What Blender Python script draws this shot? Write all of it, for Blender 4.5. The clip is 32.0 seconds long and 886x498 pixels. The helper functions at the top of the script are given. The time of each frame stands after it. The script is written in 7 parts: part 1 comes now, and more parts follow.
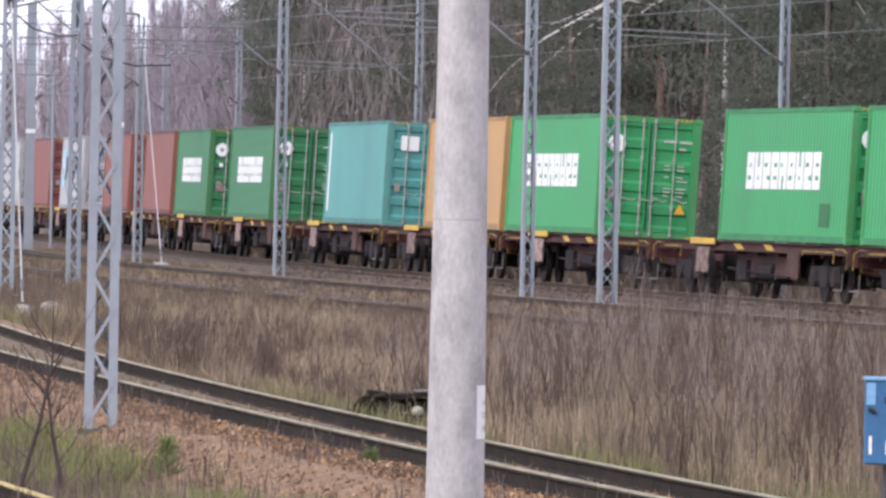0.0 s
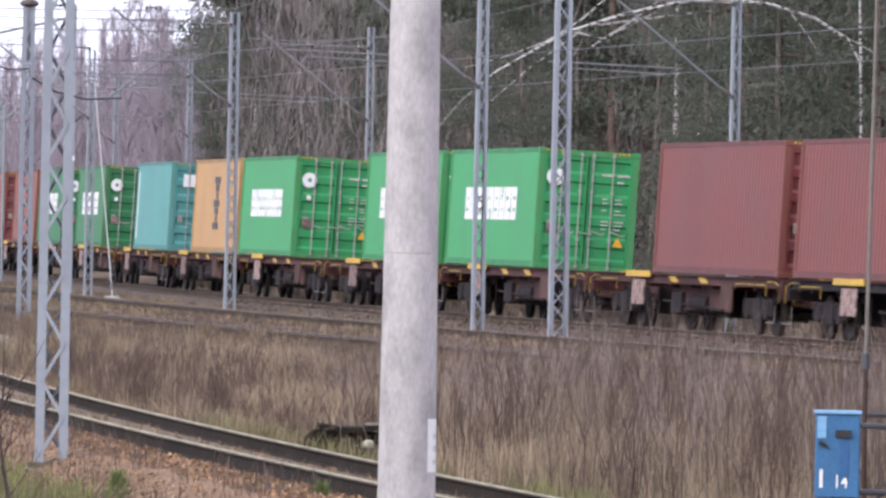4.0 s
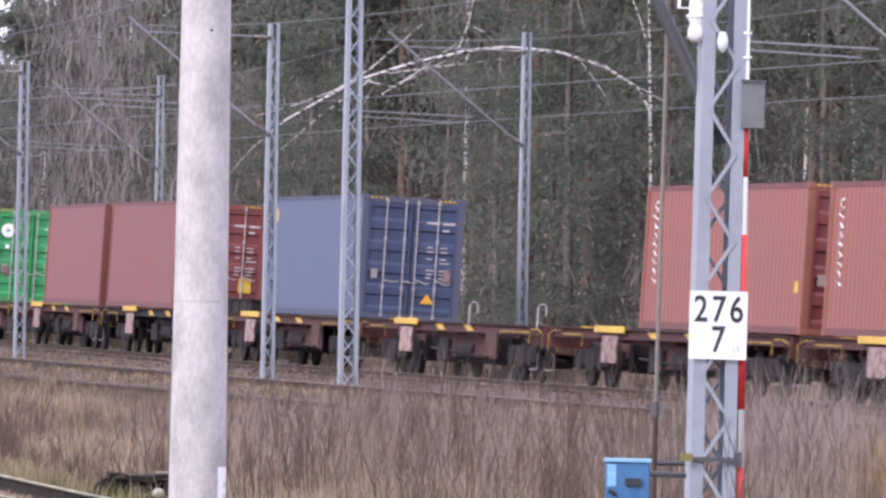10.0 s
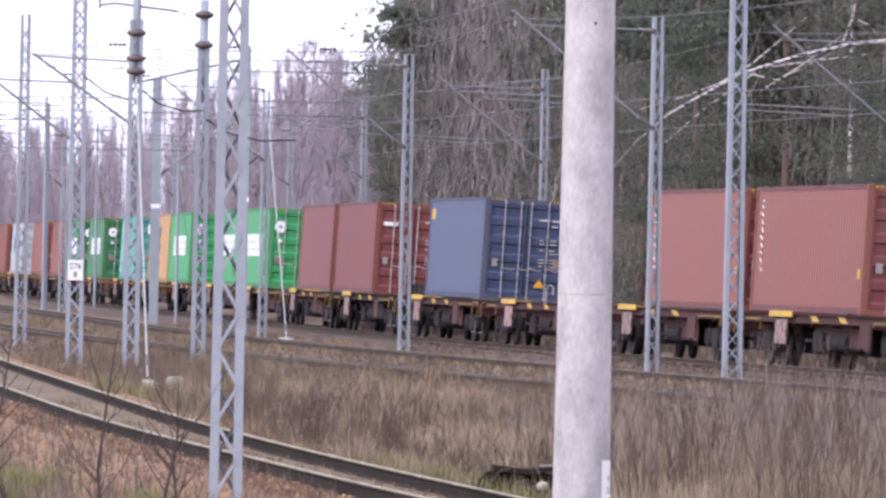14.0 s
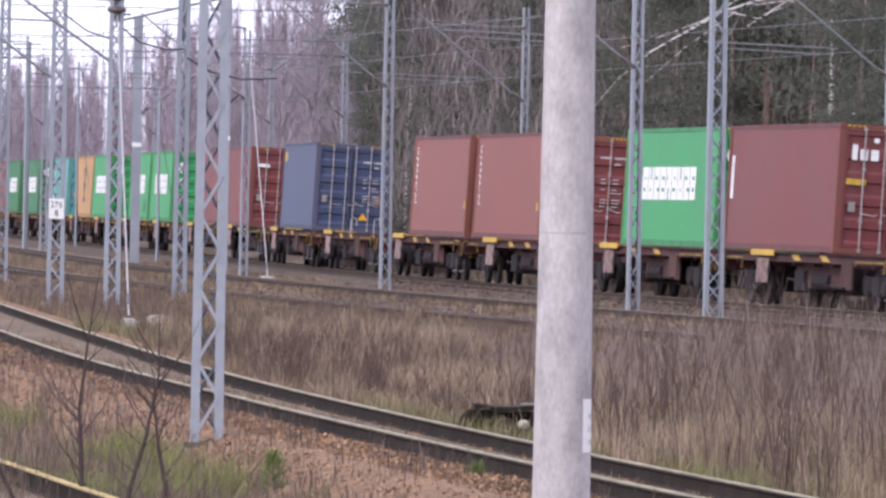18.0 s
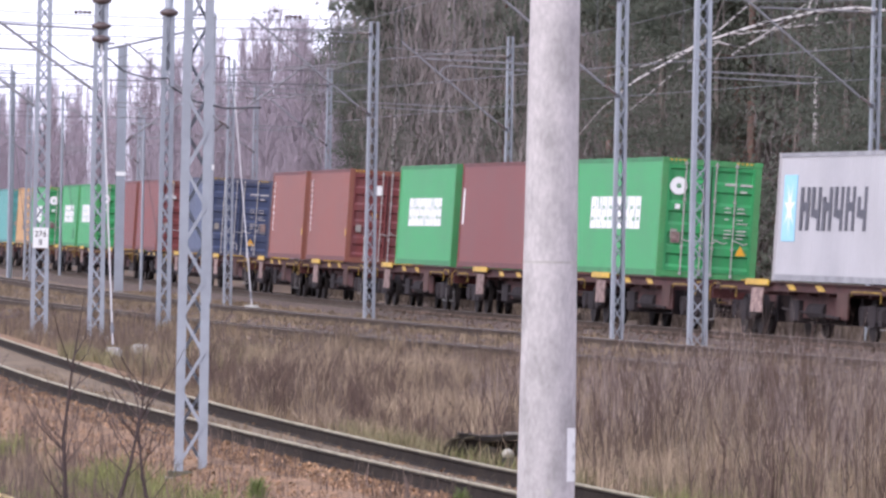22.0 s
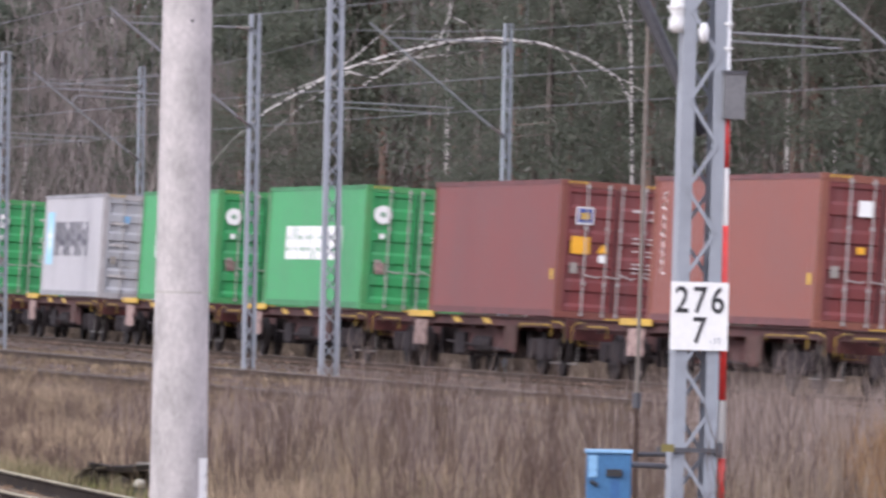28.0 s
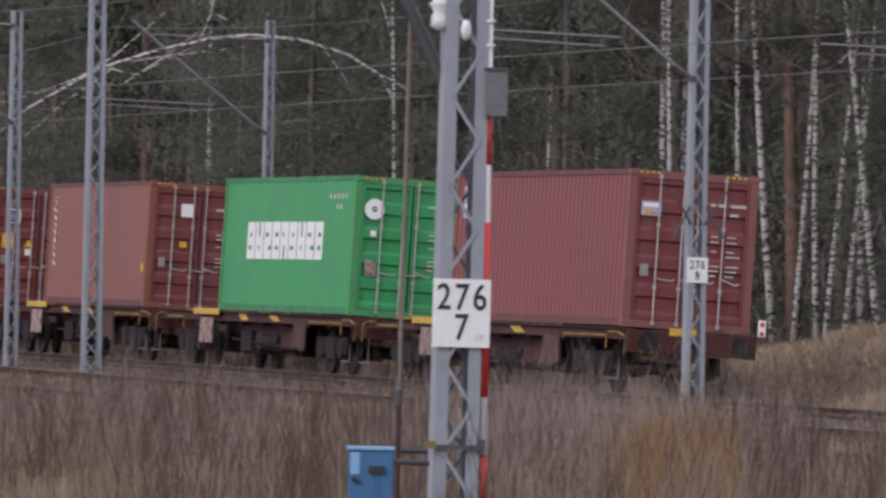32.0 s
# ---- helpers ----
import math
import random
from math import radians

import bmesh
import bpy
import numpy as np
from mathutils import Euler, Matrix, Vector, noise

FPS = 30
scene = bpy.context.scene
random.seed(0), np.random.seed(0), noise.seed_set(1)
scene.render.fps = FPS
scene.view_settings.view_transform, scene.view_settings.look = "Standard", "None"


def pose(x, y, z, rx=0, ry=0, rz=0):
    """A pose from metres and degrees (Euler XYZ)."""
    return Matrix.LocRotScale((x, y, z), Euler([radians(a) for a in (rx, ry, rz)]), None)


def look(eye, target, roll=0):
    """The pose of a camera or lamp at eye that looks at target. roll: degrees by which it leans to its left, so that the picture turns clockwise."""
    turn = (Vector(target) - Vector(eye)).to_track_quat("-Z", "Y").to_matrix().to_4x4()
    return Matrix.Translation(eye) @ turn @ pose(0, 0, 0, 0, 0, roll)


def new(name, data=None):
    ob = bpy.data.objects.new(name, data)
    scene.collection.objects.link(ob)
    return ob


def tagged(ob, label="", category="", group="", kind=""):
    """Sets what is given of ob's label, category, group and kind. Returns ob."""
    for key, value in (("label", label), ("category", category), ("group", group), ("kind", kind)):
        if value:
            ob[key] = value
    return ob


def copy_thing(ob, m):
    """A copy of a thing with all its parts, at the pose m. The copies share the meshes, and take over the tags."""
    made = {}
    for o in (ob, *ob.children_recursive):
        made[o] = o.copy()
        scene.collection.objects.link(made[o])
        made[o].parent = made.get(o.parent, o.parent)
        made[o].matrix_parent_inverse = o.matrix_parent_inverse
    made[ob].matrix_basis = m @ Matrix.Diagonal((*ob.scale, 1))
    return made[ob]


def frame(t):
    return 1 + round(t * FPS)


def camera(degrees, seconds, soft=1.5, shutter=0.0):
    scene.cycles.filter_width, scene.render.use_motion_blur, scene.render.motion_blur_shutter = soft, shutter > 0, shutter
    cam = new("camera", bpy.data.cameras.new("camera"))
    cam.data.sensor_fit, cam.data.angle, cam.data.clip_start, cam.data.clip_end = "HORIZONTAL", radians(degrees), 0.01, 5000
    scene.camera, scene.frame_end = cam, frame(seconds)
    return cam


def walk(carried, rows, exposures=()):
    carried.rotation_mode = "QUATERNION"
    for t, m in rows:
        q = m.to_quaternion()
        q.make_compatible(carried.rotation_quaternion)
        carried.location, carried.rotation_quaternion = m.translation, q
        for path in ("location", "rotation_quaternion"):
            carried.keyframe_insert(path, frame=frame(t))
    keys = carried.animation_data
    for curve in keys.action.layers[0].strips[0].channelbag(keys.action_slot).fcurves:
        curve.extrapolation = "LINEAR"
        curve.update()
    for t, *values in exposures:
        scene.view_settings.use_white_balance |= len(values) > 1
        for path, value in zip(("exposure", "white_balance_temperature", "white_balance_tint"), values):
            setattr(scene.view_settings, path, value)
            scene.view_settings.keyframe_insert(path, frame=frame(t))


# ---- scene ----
import itertools

# ---------------------------------------------------------------- camera
EYE = Vector((0.0, 0.0, 2.15))
LEAN = 1.1                      # the camera's constant lean, degrees


def aim(azimuth, down):
    a, b = radians(azimuth), radians(down)
    way = Vector((math.sin(a) * math.cos(b), math.cos(a) * math.cos(b), -math.sin(b)))
    return look(EYE, EYE + way * 100, LEAN)


cam = camera(5.984, 32.0, soft=2.7, shutter=0.4)
# seconds, degrees to the right of +y, degrees below the horizon
WALK = (
    (0, 0.0005, 0.3804), (0.5, -0.1043, 0.2748), (1, -0.1446, 0.2226), (1.5, -0.2846, 0.1856), (2, -0.3170, 0.1611),
    (2.5, -0.2632, 0.1593), (3, 0.0772, 0.1303), (3.5, 0.3284, 0.1297), (5.5, 0.3292, 0.2279), (6, 0.3257, 0.2227),
    (6.5, 0.3228, 0.1800), (7, 0.6174, 0.2278), (7.5, 0.7600, 0.2928), (8, 0.8344, 0.3250), (8.5, 0.9387, 0.3258),
    (9, 1.1476, 0.1731), (9.5, 1.5066, -0.0499), (10, 1.7421, -0.2057), (10.5, 1.5017, -0.2168), (11, 1.2807, -0.1579),
    (11.5, 0.8896, -0.0974), (12, 0.3732, -0.1717), (12.5, 0.0702, -0.2385), (13, -0.2828, -0.1893), (13.5, -0.5462, -0.1402),
    (14, -0.8532, -0.1102), (14.5, -1.0565, -0.1011), (16.5, -1.3965, 0.0941), (17, -1.2355, 0.2204), (17.5, -1.0000, 0.2393),
    (18, -0.7180, 0.3028), (18.5, -0.8288, 0.3368), (19, -0.8287, 0.2771), (19.5, -0.7343, 0.2877), (20, -0.6942, 0.3171),
    (20.5, -0.6800, 0.2548), (21, -0.6571, 0.2205), (21.5, -0.5962, 0.1737), (22, -0.6143, 0.1040), (22.5, -0.7295, 0.0484),
    (23, -0.7551, 0.0366), (23.5, -0.5495, -0.0106), (24, -0.3330, -0.0382), (24.5, -0.2084, -0.0561), (26.5, -0.3507, -0.1253),
    (27, 0.2367, -0.2312), (27.5, 1.0059, -0.1594), (28, 1.8706, -0.1469), (28.5, 2.5947, -0.0311), (29, 3.1755, -0.0281),
    (29.5, 3.5042, -0.1339), (30, 3.7285, -0.2289), (30.5, 4.0611, -0.1977), (31, 4.2367, -0.2243), (31.5, 4.0257, -0.1269),
    (32, 3.4783, -0.1571),
)

walk(cam, [(t, aim(a, b)) for t, a, b in WALK], exposures=[
    (0.0, 0.66, 6210, 9), (3.0, 0.67, 6160, 9), (6.0, 0.75, 6110, 12), (8.0, 0.81, 6060, 13), (10.0, 0.99, 6060, 16), (11.0, 1.03, 6060, 16),
    (12.0, 0.98, 6060, 16), (13.0, 0.95, 6060, 16), (14.0, 0.83, 6060, 16), (17.0, 0.59, 6110, 16), (20.0, 0.72, 6110, 16), (22.0, 0.74, 6110, 15),
    (24.0, 0.66, 6110, 15), (27.0, 0.67, 6160, 15), (29.0, 0.77, 6360, 10), (30.0, 0.48, 6360, 11), (31.0, 0.17, 6360, 11), (32.0, -0.06, 6360, 11)])

# ---------------------------------------------------------------- light: a bright overcast sky
world = bpy.data.worlds.new("overcast_sky")
scene.world = world
world.use_nodes = True
wn, wl = world.node_tree.nodes, world.node_tree.links
sky = wn.new("ShaderNodeTexSky")
sky.sky_type = "NISHITA"
sky.sun_disc = False
sky.sun_elevation, sky.sun_rotation = radians(36), radians(230)
sky.air_density, sky.dust_density, sky.ozone_density = 1.0, 4.0, 1.0
cloud = wn.new("ShaderNodeMixRGB")
cloud.inputs[0].default_value = 0.8
cloud.inputs[2].default_value = (11.2, 11.0, 12.9, 1)
wl.new(sky.outputs[0], cloud.inputs[1])
wl.new(cloud.outputs[0], wn["Background"].inputs[0])
wn["Background"].inputs[1].default_value = 0.1
sun_data = bpy.data.lights.new("sun", "SUN")
sun_data.energy, sun_data.angle, sun_data.color = 1.35, radians(25), (1.0, 0.97, 0.94)
sun = new("sun", sun_data)
sun.matrix_world = look((-95, -20, 90), (0, 60, 0))


# ---------------------------------------------------------------- materials
def rgb(c):
    return (c[0], c[1], c[2], 1)


def surface(name, base, other=None, rough=0.7, metal=0.0, coarse=1.0, fine=25.0, amount=0.5, bump=0.0, grain=0.12,
            stretch=(1, 1, 1), island=0.0, each=0.0, streak=None, leafy=0.0):
    """Two-scale procedural surface: base drifts to other in coarse patches, fine grain on top, both in metres."""
    m = bpy.data.materials.new(name)
    m.use_nodes = True
    n, l = m.node_tree.nodes, m.node_tree.links
    b = n["Principled BSDF"]
    other = other or tuple(v * 0.7 for v in base)
    pos = n.new("ShaderNodeTexCoord")
    mp = n.new("ShaderNodeMapping")
    mp.inputs["Scale"].default_value = stretch
    l.new(pos.outputs["Object"], mp.inputs[0])
    n1, n2 = n.new("ShaderNodeTexNoise"), n.new("ShaderNodeTexNoise")
    n1.inputs["Scale"].default_value, n1.inputs["Detail"].default_value = coarse, 6
    n2.inputs["Scale"].default_value, n2.inputs["Detail"].default_value = fine, 4
    for q in (n1, n2):
        l.new(mp.outputs[0], q.inputs["Vector"])
    ramp = n.new("ShaderNodeMapRange")
    ramp.inputs[1].default_value, ramp.inputs[2].default_value = 0.38, 0.66
    ramp.inputs[4].default_value = amount
    l.new(n1.outputs[0], ramp.inputs[0])
    mix = n.new("ShaderNodeMixRGB")
    mix.inputs[1].default_value, mix.inputs[2].default_value = rgb(base), rgb(other)
    l.new(ramp.outputs[0], mix.inputs[0])
    hsv = n.new("ShaderNodeHueSaturation")
    gr = n.new("ShaderNodeMapRange")
    gr.inputs[1].default_value, gr.inputs[2].default_value = 0.3, 0.7
    gr.inputs[3].default_value, gr.inputs[4].default_value = 1 - grain, 1 + grain
    l.new(n2.outputs[0], gr.inputs[0])
    val = gr.outputs[0]
    if island or each:
        g = n.new("ShaderNodeNewGeometry") if island else n.new("ShaderNodeObjectInfo")
        rr = n.new("ShaderNodeMapRange")
        k = island or each
        rr.inputs[3].default_value, rr.inputs[4].default_value = 1 - k, 1 + k
        l.new(g.outputs["Random Per Island" if island else "Random"], rr.inputs[0])
        mu = n.new("ShaderNodeMath")
        mu.operation = "MULTIPLY"
        l.new(val, mu.inputs[0])
        l.new(rr.outputs[0], mu.inputs[1])
        val = mu.outputs[0]
    l.new(val, hsv.inputs["Value"])
    l.new(mix.outputs[0], hsv.inputs["Color"])
    out = hsv.outputs[0]
    if streak:
        n3 = n.new("ShaderNodeTexNoise")
        m3 = n.new("ShaderNodeMapping")
        m3.inputs["Scale"].default_value = (3.5, 3.5, 0.25)
        n3.inputs["Scale"].default_value, n3.inputs["Detail"].default_value = 1.6, 5
        l.new(pos.outputs["Object"], m3.inputs[0])
        l.new(m3.outputs[0], n3.inputs["Vector"])
        r3 = n.new("ShaderNodeMapRange")
        r3.inputs[1].default_value, r3.inputs[2].default_value, r3.inputs[4].default_value = 0.50, 0.74, 0.8
        l.new(n3.outputs[0], r3.inputs[0])
        x3 = n.new("ShaderNodeMixRGB")
        x3.inputs[2].default_value = rgb(streak)
        l.new(r3.outputs[0], x3.inputs[0])
        l.new(out, x3.inputs[1])
        out = x3.outputs[0]
    l.new(out, b.inputs["Base Color"])
    b.inputs["Roughness"].default_value, b.inputs["Metallic"].default_value = rough, metal
    if rough >= 0.75:
        b.inputs["Specular IOR Level"].default_value = 0.12
    if leafy:
        # thin leaves and blades let part of the light through
        tr, sh = n.new("ShaderNodeBsdfTranslucent"), n.new("ShaderNodeMixShader")
        sh.inputs[0].default_value = leafy
        l.new(out, tr.inputs["Color"])
        l.new(b.outputs[0], sh.inputs[1])
        l.new(tr.outputs[0], sh.inputs[2])
        l.new(sh.outputs[0], n["Material Output"].inputs["Surface"])
    if bump:
        bp = n.new("ShaderNodeBump")
        bp.inputs["Strength"].default_value, bp.inputs["Distance"].default_value = 0.6, bump
        l.new(n2.outputs[0], bp.inputs["Height"])
        l.new(bp.outputs[0], b.inputs["Normal"])
    return m


MAT = {}


def mat(name, *a, **k):
    if name not in MAT:
        MAT[name] = surface(name, *a, **k)
    return MAT[name]


STEEL = mat("galvanised_steel", (0.31, 0.335, 0.37), (0.235, 0.25, 0.275), 0.6, 0.2, 1.0, 12, 0.6, grain=0.05)
STEEL_DARK = mat("weathered_steel", (0.09, 0.09, 0.10), (0.05, 0.05, 0.055), 0.6, 0.3, 1.0, 30)
WIRE = mat("wire", (0.16, 0.16, 0.17), (0.1, 0.1, 0.11), 0.5, 0.5, 1.0, 20)
TUBE = mat("cantilever_tube", (0.24, 0.24, 0.25), (0.17, 0.17, 0.18), 0.5, 0.3, 1.0, 20)
CONCRETE = mat("spun_concrete", (0.475, 0.445, 0.438), (0.29, 0.277, 0.27), 0.9, 0, 6.0, 45, 0.75, bump=0.003, grain=0.12, stretch=(1, 1, 0.55))
CONCRETE_OLD = mat("old_concrete", (0.42, 0.40, 0.37), (0.28, 0.27, 0.24), 0.95, 0, 2.0, 30, bump=0.01)
RAIL_TOP = mat("worn_railhead", (0.16, 0.13, 0.10), (0.11, 0.086, 0.066), 0.55, 0.2, 1.0, 30)
RAIL_TAN = mat("rust_tan_railhead", (0.33, 0.30, 0.215), (0.16, 0.14, 0.1), 0.8, 0.0, 1.5, 30, 0.7)
RAIL_YELLOW = mat("yellowed_railhead", (0.44, 0.345, 0.15), (0.30, 0.235, 0.11), 0.8, 0.0, 2.0, 30, 0.7)
DIRT_PALE = mat("pale_dirt", (0.27, 0.205, 0.155), (0.17, 0.13, 0.10), 0.95, 0, 1.5, 18, 0.8, bump=0.03, grain=0.35)
RAIL_RUST = mat("rusty_rail", (0.025, 0.0195, 0.0165), (0.046, 0.035, 0.027), 0.95, 0.0, 2.5, 20, grain=0.25)
RAIL_BROWN = mat("brown_rail", (0.058, 0.043, 0.035), (0.085, 0.063, 0.05), 0.95, 0.0, 0.6, 20, 0.8, grain=0.25)
SLEEPER = mat("sleeper", (0.12, 0.10, 0.08), (0.06, 0.05, 0.04), 0.9, 0, 2.0, 20, each=0.2)
BALLAST = mat("rusty_ballast", (0.255, 0.158, 0.096), (0.15, 0.1, 0.066), 0.95, 0, 3.0, 26, 0.9, bump=0.04, grain=0.55)
INFILL = mat("tan_dirt", (0.185, 0.14, 0.095), (0.085, 0.063, 0.048), 0.95, 0, 1.5, 18, 0.8, bump=0.03, grain=0.35)
BALLAST_GREY = mat("brown_ballast", (0.115, 0.084, 0.069), (0.07, 0.054, 0.046), 0.95, 0, 1.2, 14, 0.8, bump=0.03, grain=0.35)
EARTH = mat("dry_ground", (0.175, 0.125, 0.09), (0.11, 0.085, 0.06), 0.95, 0, 0.5, 8, 0.8, bump=0.03, grain=0.35)
STRAW = mat("dry_grass", (0.24, 0.18, 0.118), (0.14, 0.107, 0.077), 0.9, 0, 0.35, 3, 0.9, island=0.5)
STRAW_PALE = mat("pale_grass", (0.345, 0.266, 0.185), (0.20, 0.15, 0.108), 0.9, 0, 0.3, 3, 0.7, island=0.4)
TWIG = mat("bare_twigs", (0.28, 0.225, 0.175), (0.16, 0.13, 0.108), 0.85, 0, 0.3, 5, 0.8, island=0.65)
WEED = mat("dead_weeds", (0.15, 0.11, 0.092), (0.085, 0.065, 0.058), 0.85, 0, 0.4, 5, 0.8, island=0.45)
TWIG_ORANGE = mat("russet_twigs", (0.245, 0.152, 0.082), (0.17, 0.11, 0.066), 0.85, 0, 0.3, 5, 0.8, island=0.35)
GRASS = mat("fresh_grass", (0.21, 0.225, 0.085), (0.17, 0.16, 0.08), 0.85, 0, 0.7, 5, 0.9, island=0.4, leafy=0.3)
NEEDLE = mat("pine_needles", (0.125, 0.14, 0.105), (0.21, 0.217, 0.177), 0.95, 0, 0.5, 3, 0.95, grain=0.05, island=0.06, leafy=0.65, stretch=(1, 1, 2.0))
SPRUCE = mat("spruce_needles", (0.115, 0.132, 0.1), (0.2, 0.21, 0.17), 0.95, 0, 0.5, 3, 0.95, grain=0.05, island=0.06, leafy=0.65, stretch=(1, 1, 2.0))
YOUNG = mat("young_needles", (0.17, 0.215, 0.075), (0.115, 0.145, 0.06), 0.85, 0, 0.9, 5, 0.8, island=0.4)
PINE_BARK = mat("pine_bark", (0.195, 0.125, 0.1), (0.12, 0.088, 0.074), 0.95, 0, 0.5, 6, 0.8, bump=0.02, grain=0.2, each=0.25)
GREY_BARK = mat("grey_bark", (0.16, 0.135, 0.12), (0.105, 0.09, 0.082), 0.95, 0, 0.5, 6, 0.8, grain=0.3, each=0.25)
# twigs paled beyond their own colour to carry the haze of distance
HAZED_BARK = mat("hazed_twigs", (0.335, 0.285, 0.318), (0.27, 0.228, 0.256), 0.95, 0, 0.05, 1.0, 0.8, island=0.1)
DEAD_LEAF = mat("russet_leaves", (0.14, 0.085, 0.058), (0.10, 0.065, 0.048), 0.9, 0, 0.5, 5, 0.7, island=0.3)
WHITE = mat("white_paint", (0.78, 0.78, 0.76), (0.7, 0.7, 0.68), 0.5, 0, 2.0, 30, 0.4, grain=0.04)
BLACK = mat("black_paint", (0.02, 0.02, 0.022), (0.03, 0.03, 0.03), 0.5, 0, 2, 30)
RED = mat("red_paint", (0.55, 0.035, 0.03), (0.42, 0.03, 0.03), 0.5, 0, 3, 30, 0.5)
BLUE = mat("blue_paint", (0.043, 0.15, 0.31), (0.034, 0.115, 0.235), 0.5, 0, 4, 30, 0.7, grain=0.1)
BLUE_PALE = mat("faded_blue", (0.22, 0.42, 0.62), (0.16, 0.33, 0.53), 0.5, 0, 4, 30, 0.6)
YELLOW = mat("yellow_paint", (0.60, 0.38, 0.04), (0.38, 0.24, 0.05), 0.6, 0, 5, 30, 0.8)
ORANGE = mat("orange_sticker", (0.75, 0.38, 0.02), (0.65, 0.3, 0.02), 0.5, 0, 3, 30)
WAGON = mat("wagon_frame", (0.092, 0.045, 0.043), (0.058, 0.036, 0.035), 0.8, 0, 0.8, 12, 0.8, grain=0.25)
PANEL = mat("faded_panel", (0.34, 0.245, 0.22), (0.12, 0.08, 0.075), 0.8, 0, 6, 20, 1.0, each=0.3)
BOGIE = mat("oily_bogie", (0.024, 0.02, 0.022), (0.046, 0.036, 0.036), 0.8, 0.0, 2, 20, 0.7)
WHEEL = mat("wheel", (0.036, 0.03, 0.03), (0.026, 0.022, 0.023), 0.75, 0.1, 2, 20)
LOCKBAR = mat("zinc_lock_bar", (0.42, 0.40, 0.38), (0.3, 0.27, 0.25), 0.5, 0.3, 3, 30)
GASKET = mat("door_gasket", (0.02, 0.02, 0.02), (0.035, 0.03, 0.03), 0.8, 0, 3, 30)


def bark_birch():
    m = bpy.data.materials.new("birch_bark")
    m.use_nodes = True
    n, l = m.node_tree.nodes, m.node_tree.links
    b = n["Principled BSDF"]
    pos = n.new("ShaderNodeTexCoord")
    mp = n.new("ShaderNodeMapping")
    mp.inputs["Scale"].default_value = (3, 3, 7)
    t = n.new("ShaderNodeTexNoise")
    t.inputs["Scale"].default_value, t.inputs["Detail"].default_value = 1.8, 5
    l.new(pos.outputs["Object"], mp.inputs[0])
    l.new(mp.outputs[0], t.inputs["Vector"])
    r = n.new("ShaderNodeValToRGB")
    r.color_ramp.elements[0].position, r.color_ramp.elements[0].color = 0.42, (0.05, 0.045, 0.045, 1)
    r.color_ramp.elements[1].position, r.color_ramp.elements[1].color = 0.50, (0.46, 0.43, 0.41, 1)
    l.new(t.outputs[0], r.inputs[0])
    l.new(r.outputs[0], b.inputs["Base Color"])
    b.inputs["Roughness"].default_value = 0.8
    return m


BIRCH = bark_birch()


# ---------------------------------------------------------------- mesh helpers
def bm_box(bm, x0, x1, y0, y1, z0, z1, m=None):
    vs = [bm.verts.new(Vector(p)) for p in itertools.product((x0, x1), (y0, y1), (z0, z1))]
    if m:
        for v in vs:
            v.co = m @ v.co
    for f in ((0, 1, 3, 2), (4, 6, 7, 5), (0, 4, 5, 1), (2, 3, 7, 6), (0, 2, 6, 4), (1, 5, 7, 3)):
        bm.faces.new([vs[i] for i in f])
    return bm


def bm_tube(bm, points, radii, n=8, cap=True):
    """A tapered tube along points."""
    pts = [Vector(p) for p in points]
    if not hasattr(radii, "__len__"):
        radii = [radii] * len(pts)
    rings = []
    for i, p in enumerate(pts):
        d = (pts[min(i + 1, len(pts) - 1)] - pts[max(i - 1, 0)]).normalized()
        a = d.orthogonal().normalized() if abs(d.z) < 0.9 else d.cross(Vector((0, 1, 0))).normalized()
        b = d.cross(a)
        rings.append([bm.verts.new(p + (a * math.cos(2 * math.pi * k / n) + b * math.sin(2 * math.pi * k / n)) * radii[i]) for k in range(n)])
    for r0, r1 in zip(rings, rings[1:]):
        for k in range(n):
            bm.faces.new((r0[k], r0[(k + 1) % n], r1[(k + 1) % n], r1[k]))
    if cap:
        bm.faces.new(rings[0][::-1])
        bm.faces.new(rings[-1])
    return bm


def mesh_of(name, bm, material, smooth=False):
    bmesh.ops.recalc_face_normals(bm, faces=bm.faces)
    me = bpy.data.meshes.new(name)
    bm.to_mesh(me)
    bm.free()
    me.materials.append(material)
    if smooth:
        for p in me.polygons:
            p.use_smooth = True
    return me


def part(name, bm, material, parent, label="", smooth=False):
    ob = new(name, mesh_of(name, bm, material, smooth) if isinstance(bm, bmesh.types.BMesh) else bm)
    ob.parent = parent
    return tagged(ob, label)


def boxpart(name, ext, material, parent, label=""):
    return part(name, bm_box(bmesh.new(), *ext), material, parent, label)


def raw(name, verts, faces, material, smooth=False):
    me = bpy.data.meshes.new(name)
    me.from_pydata(verts, [], faces)
    me.materials.append(material)
    if smooth:
        me.polygons.foreach_set("use_smooth", [True] * len(me.polygons))
    me.update()
    return me


# ---------------------------------------------------------------- the line of the railway
BEND = 1516.0                   # radius of the bend, metres
TURN0 = radians(-11.89)         # heading where s = 0
S_END = 140.0                   # the bend ends here and the line runs straight
ORIGIN = Vector((13.53, 150.0))


def line(s, lateral=0.0):
    """Plan position and heading on the line s metres on; lateral metres to its left. lateral 0 is the train's left flank."""
    q = min(s, S_END)
    h = TURN0 + q / BEND
    x = ORIGIN.x + BEND * (math.cos(TURN0) - math.cos(h))
    y = ORIGIN.y + BEND * (math.sin(h) - math.sin(TURN0))
    x += math.sin(h) * (s - q) - math.cos(h) * lateral
    y += math.cos(h) * (s - q) + math.sin(h) * lateral
    return x, y, h


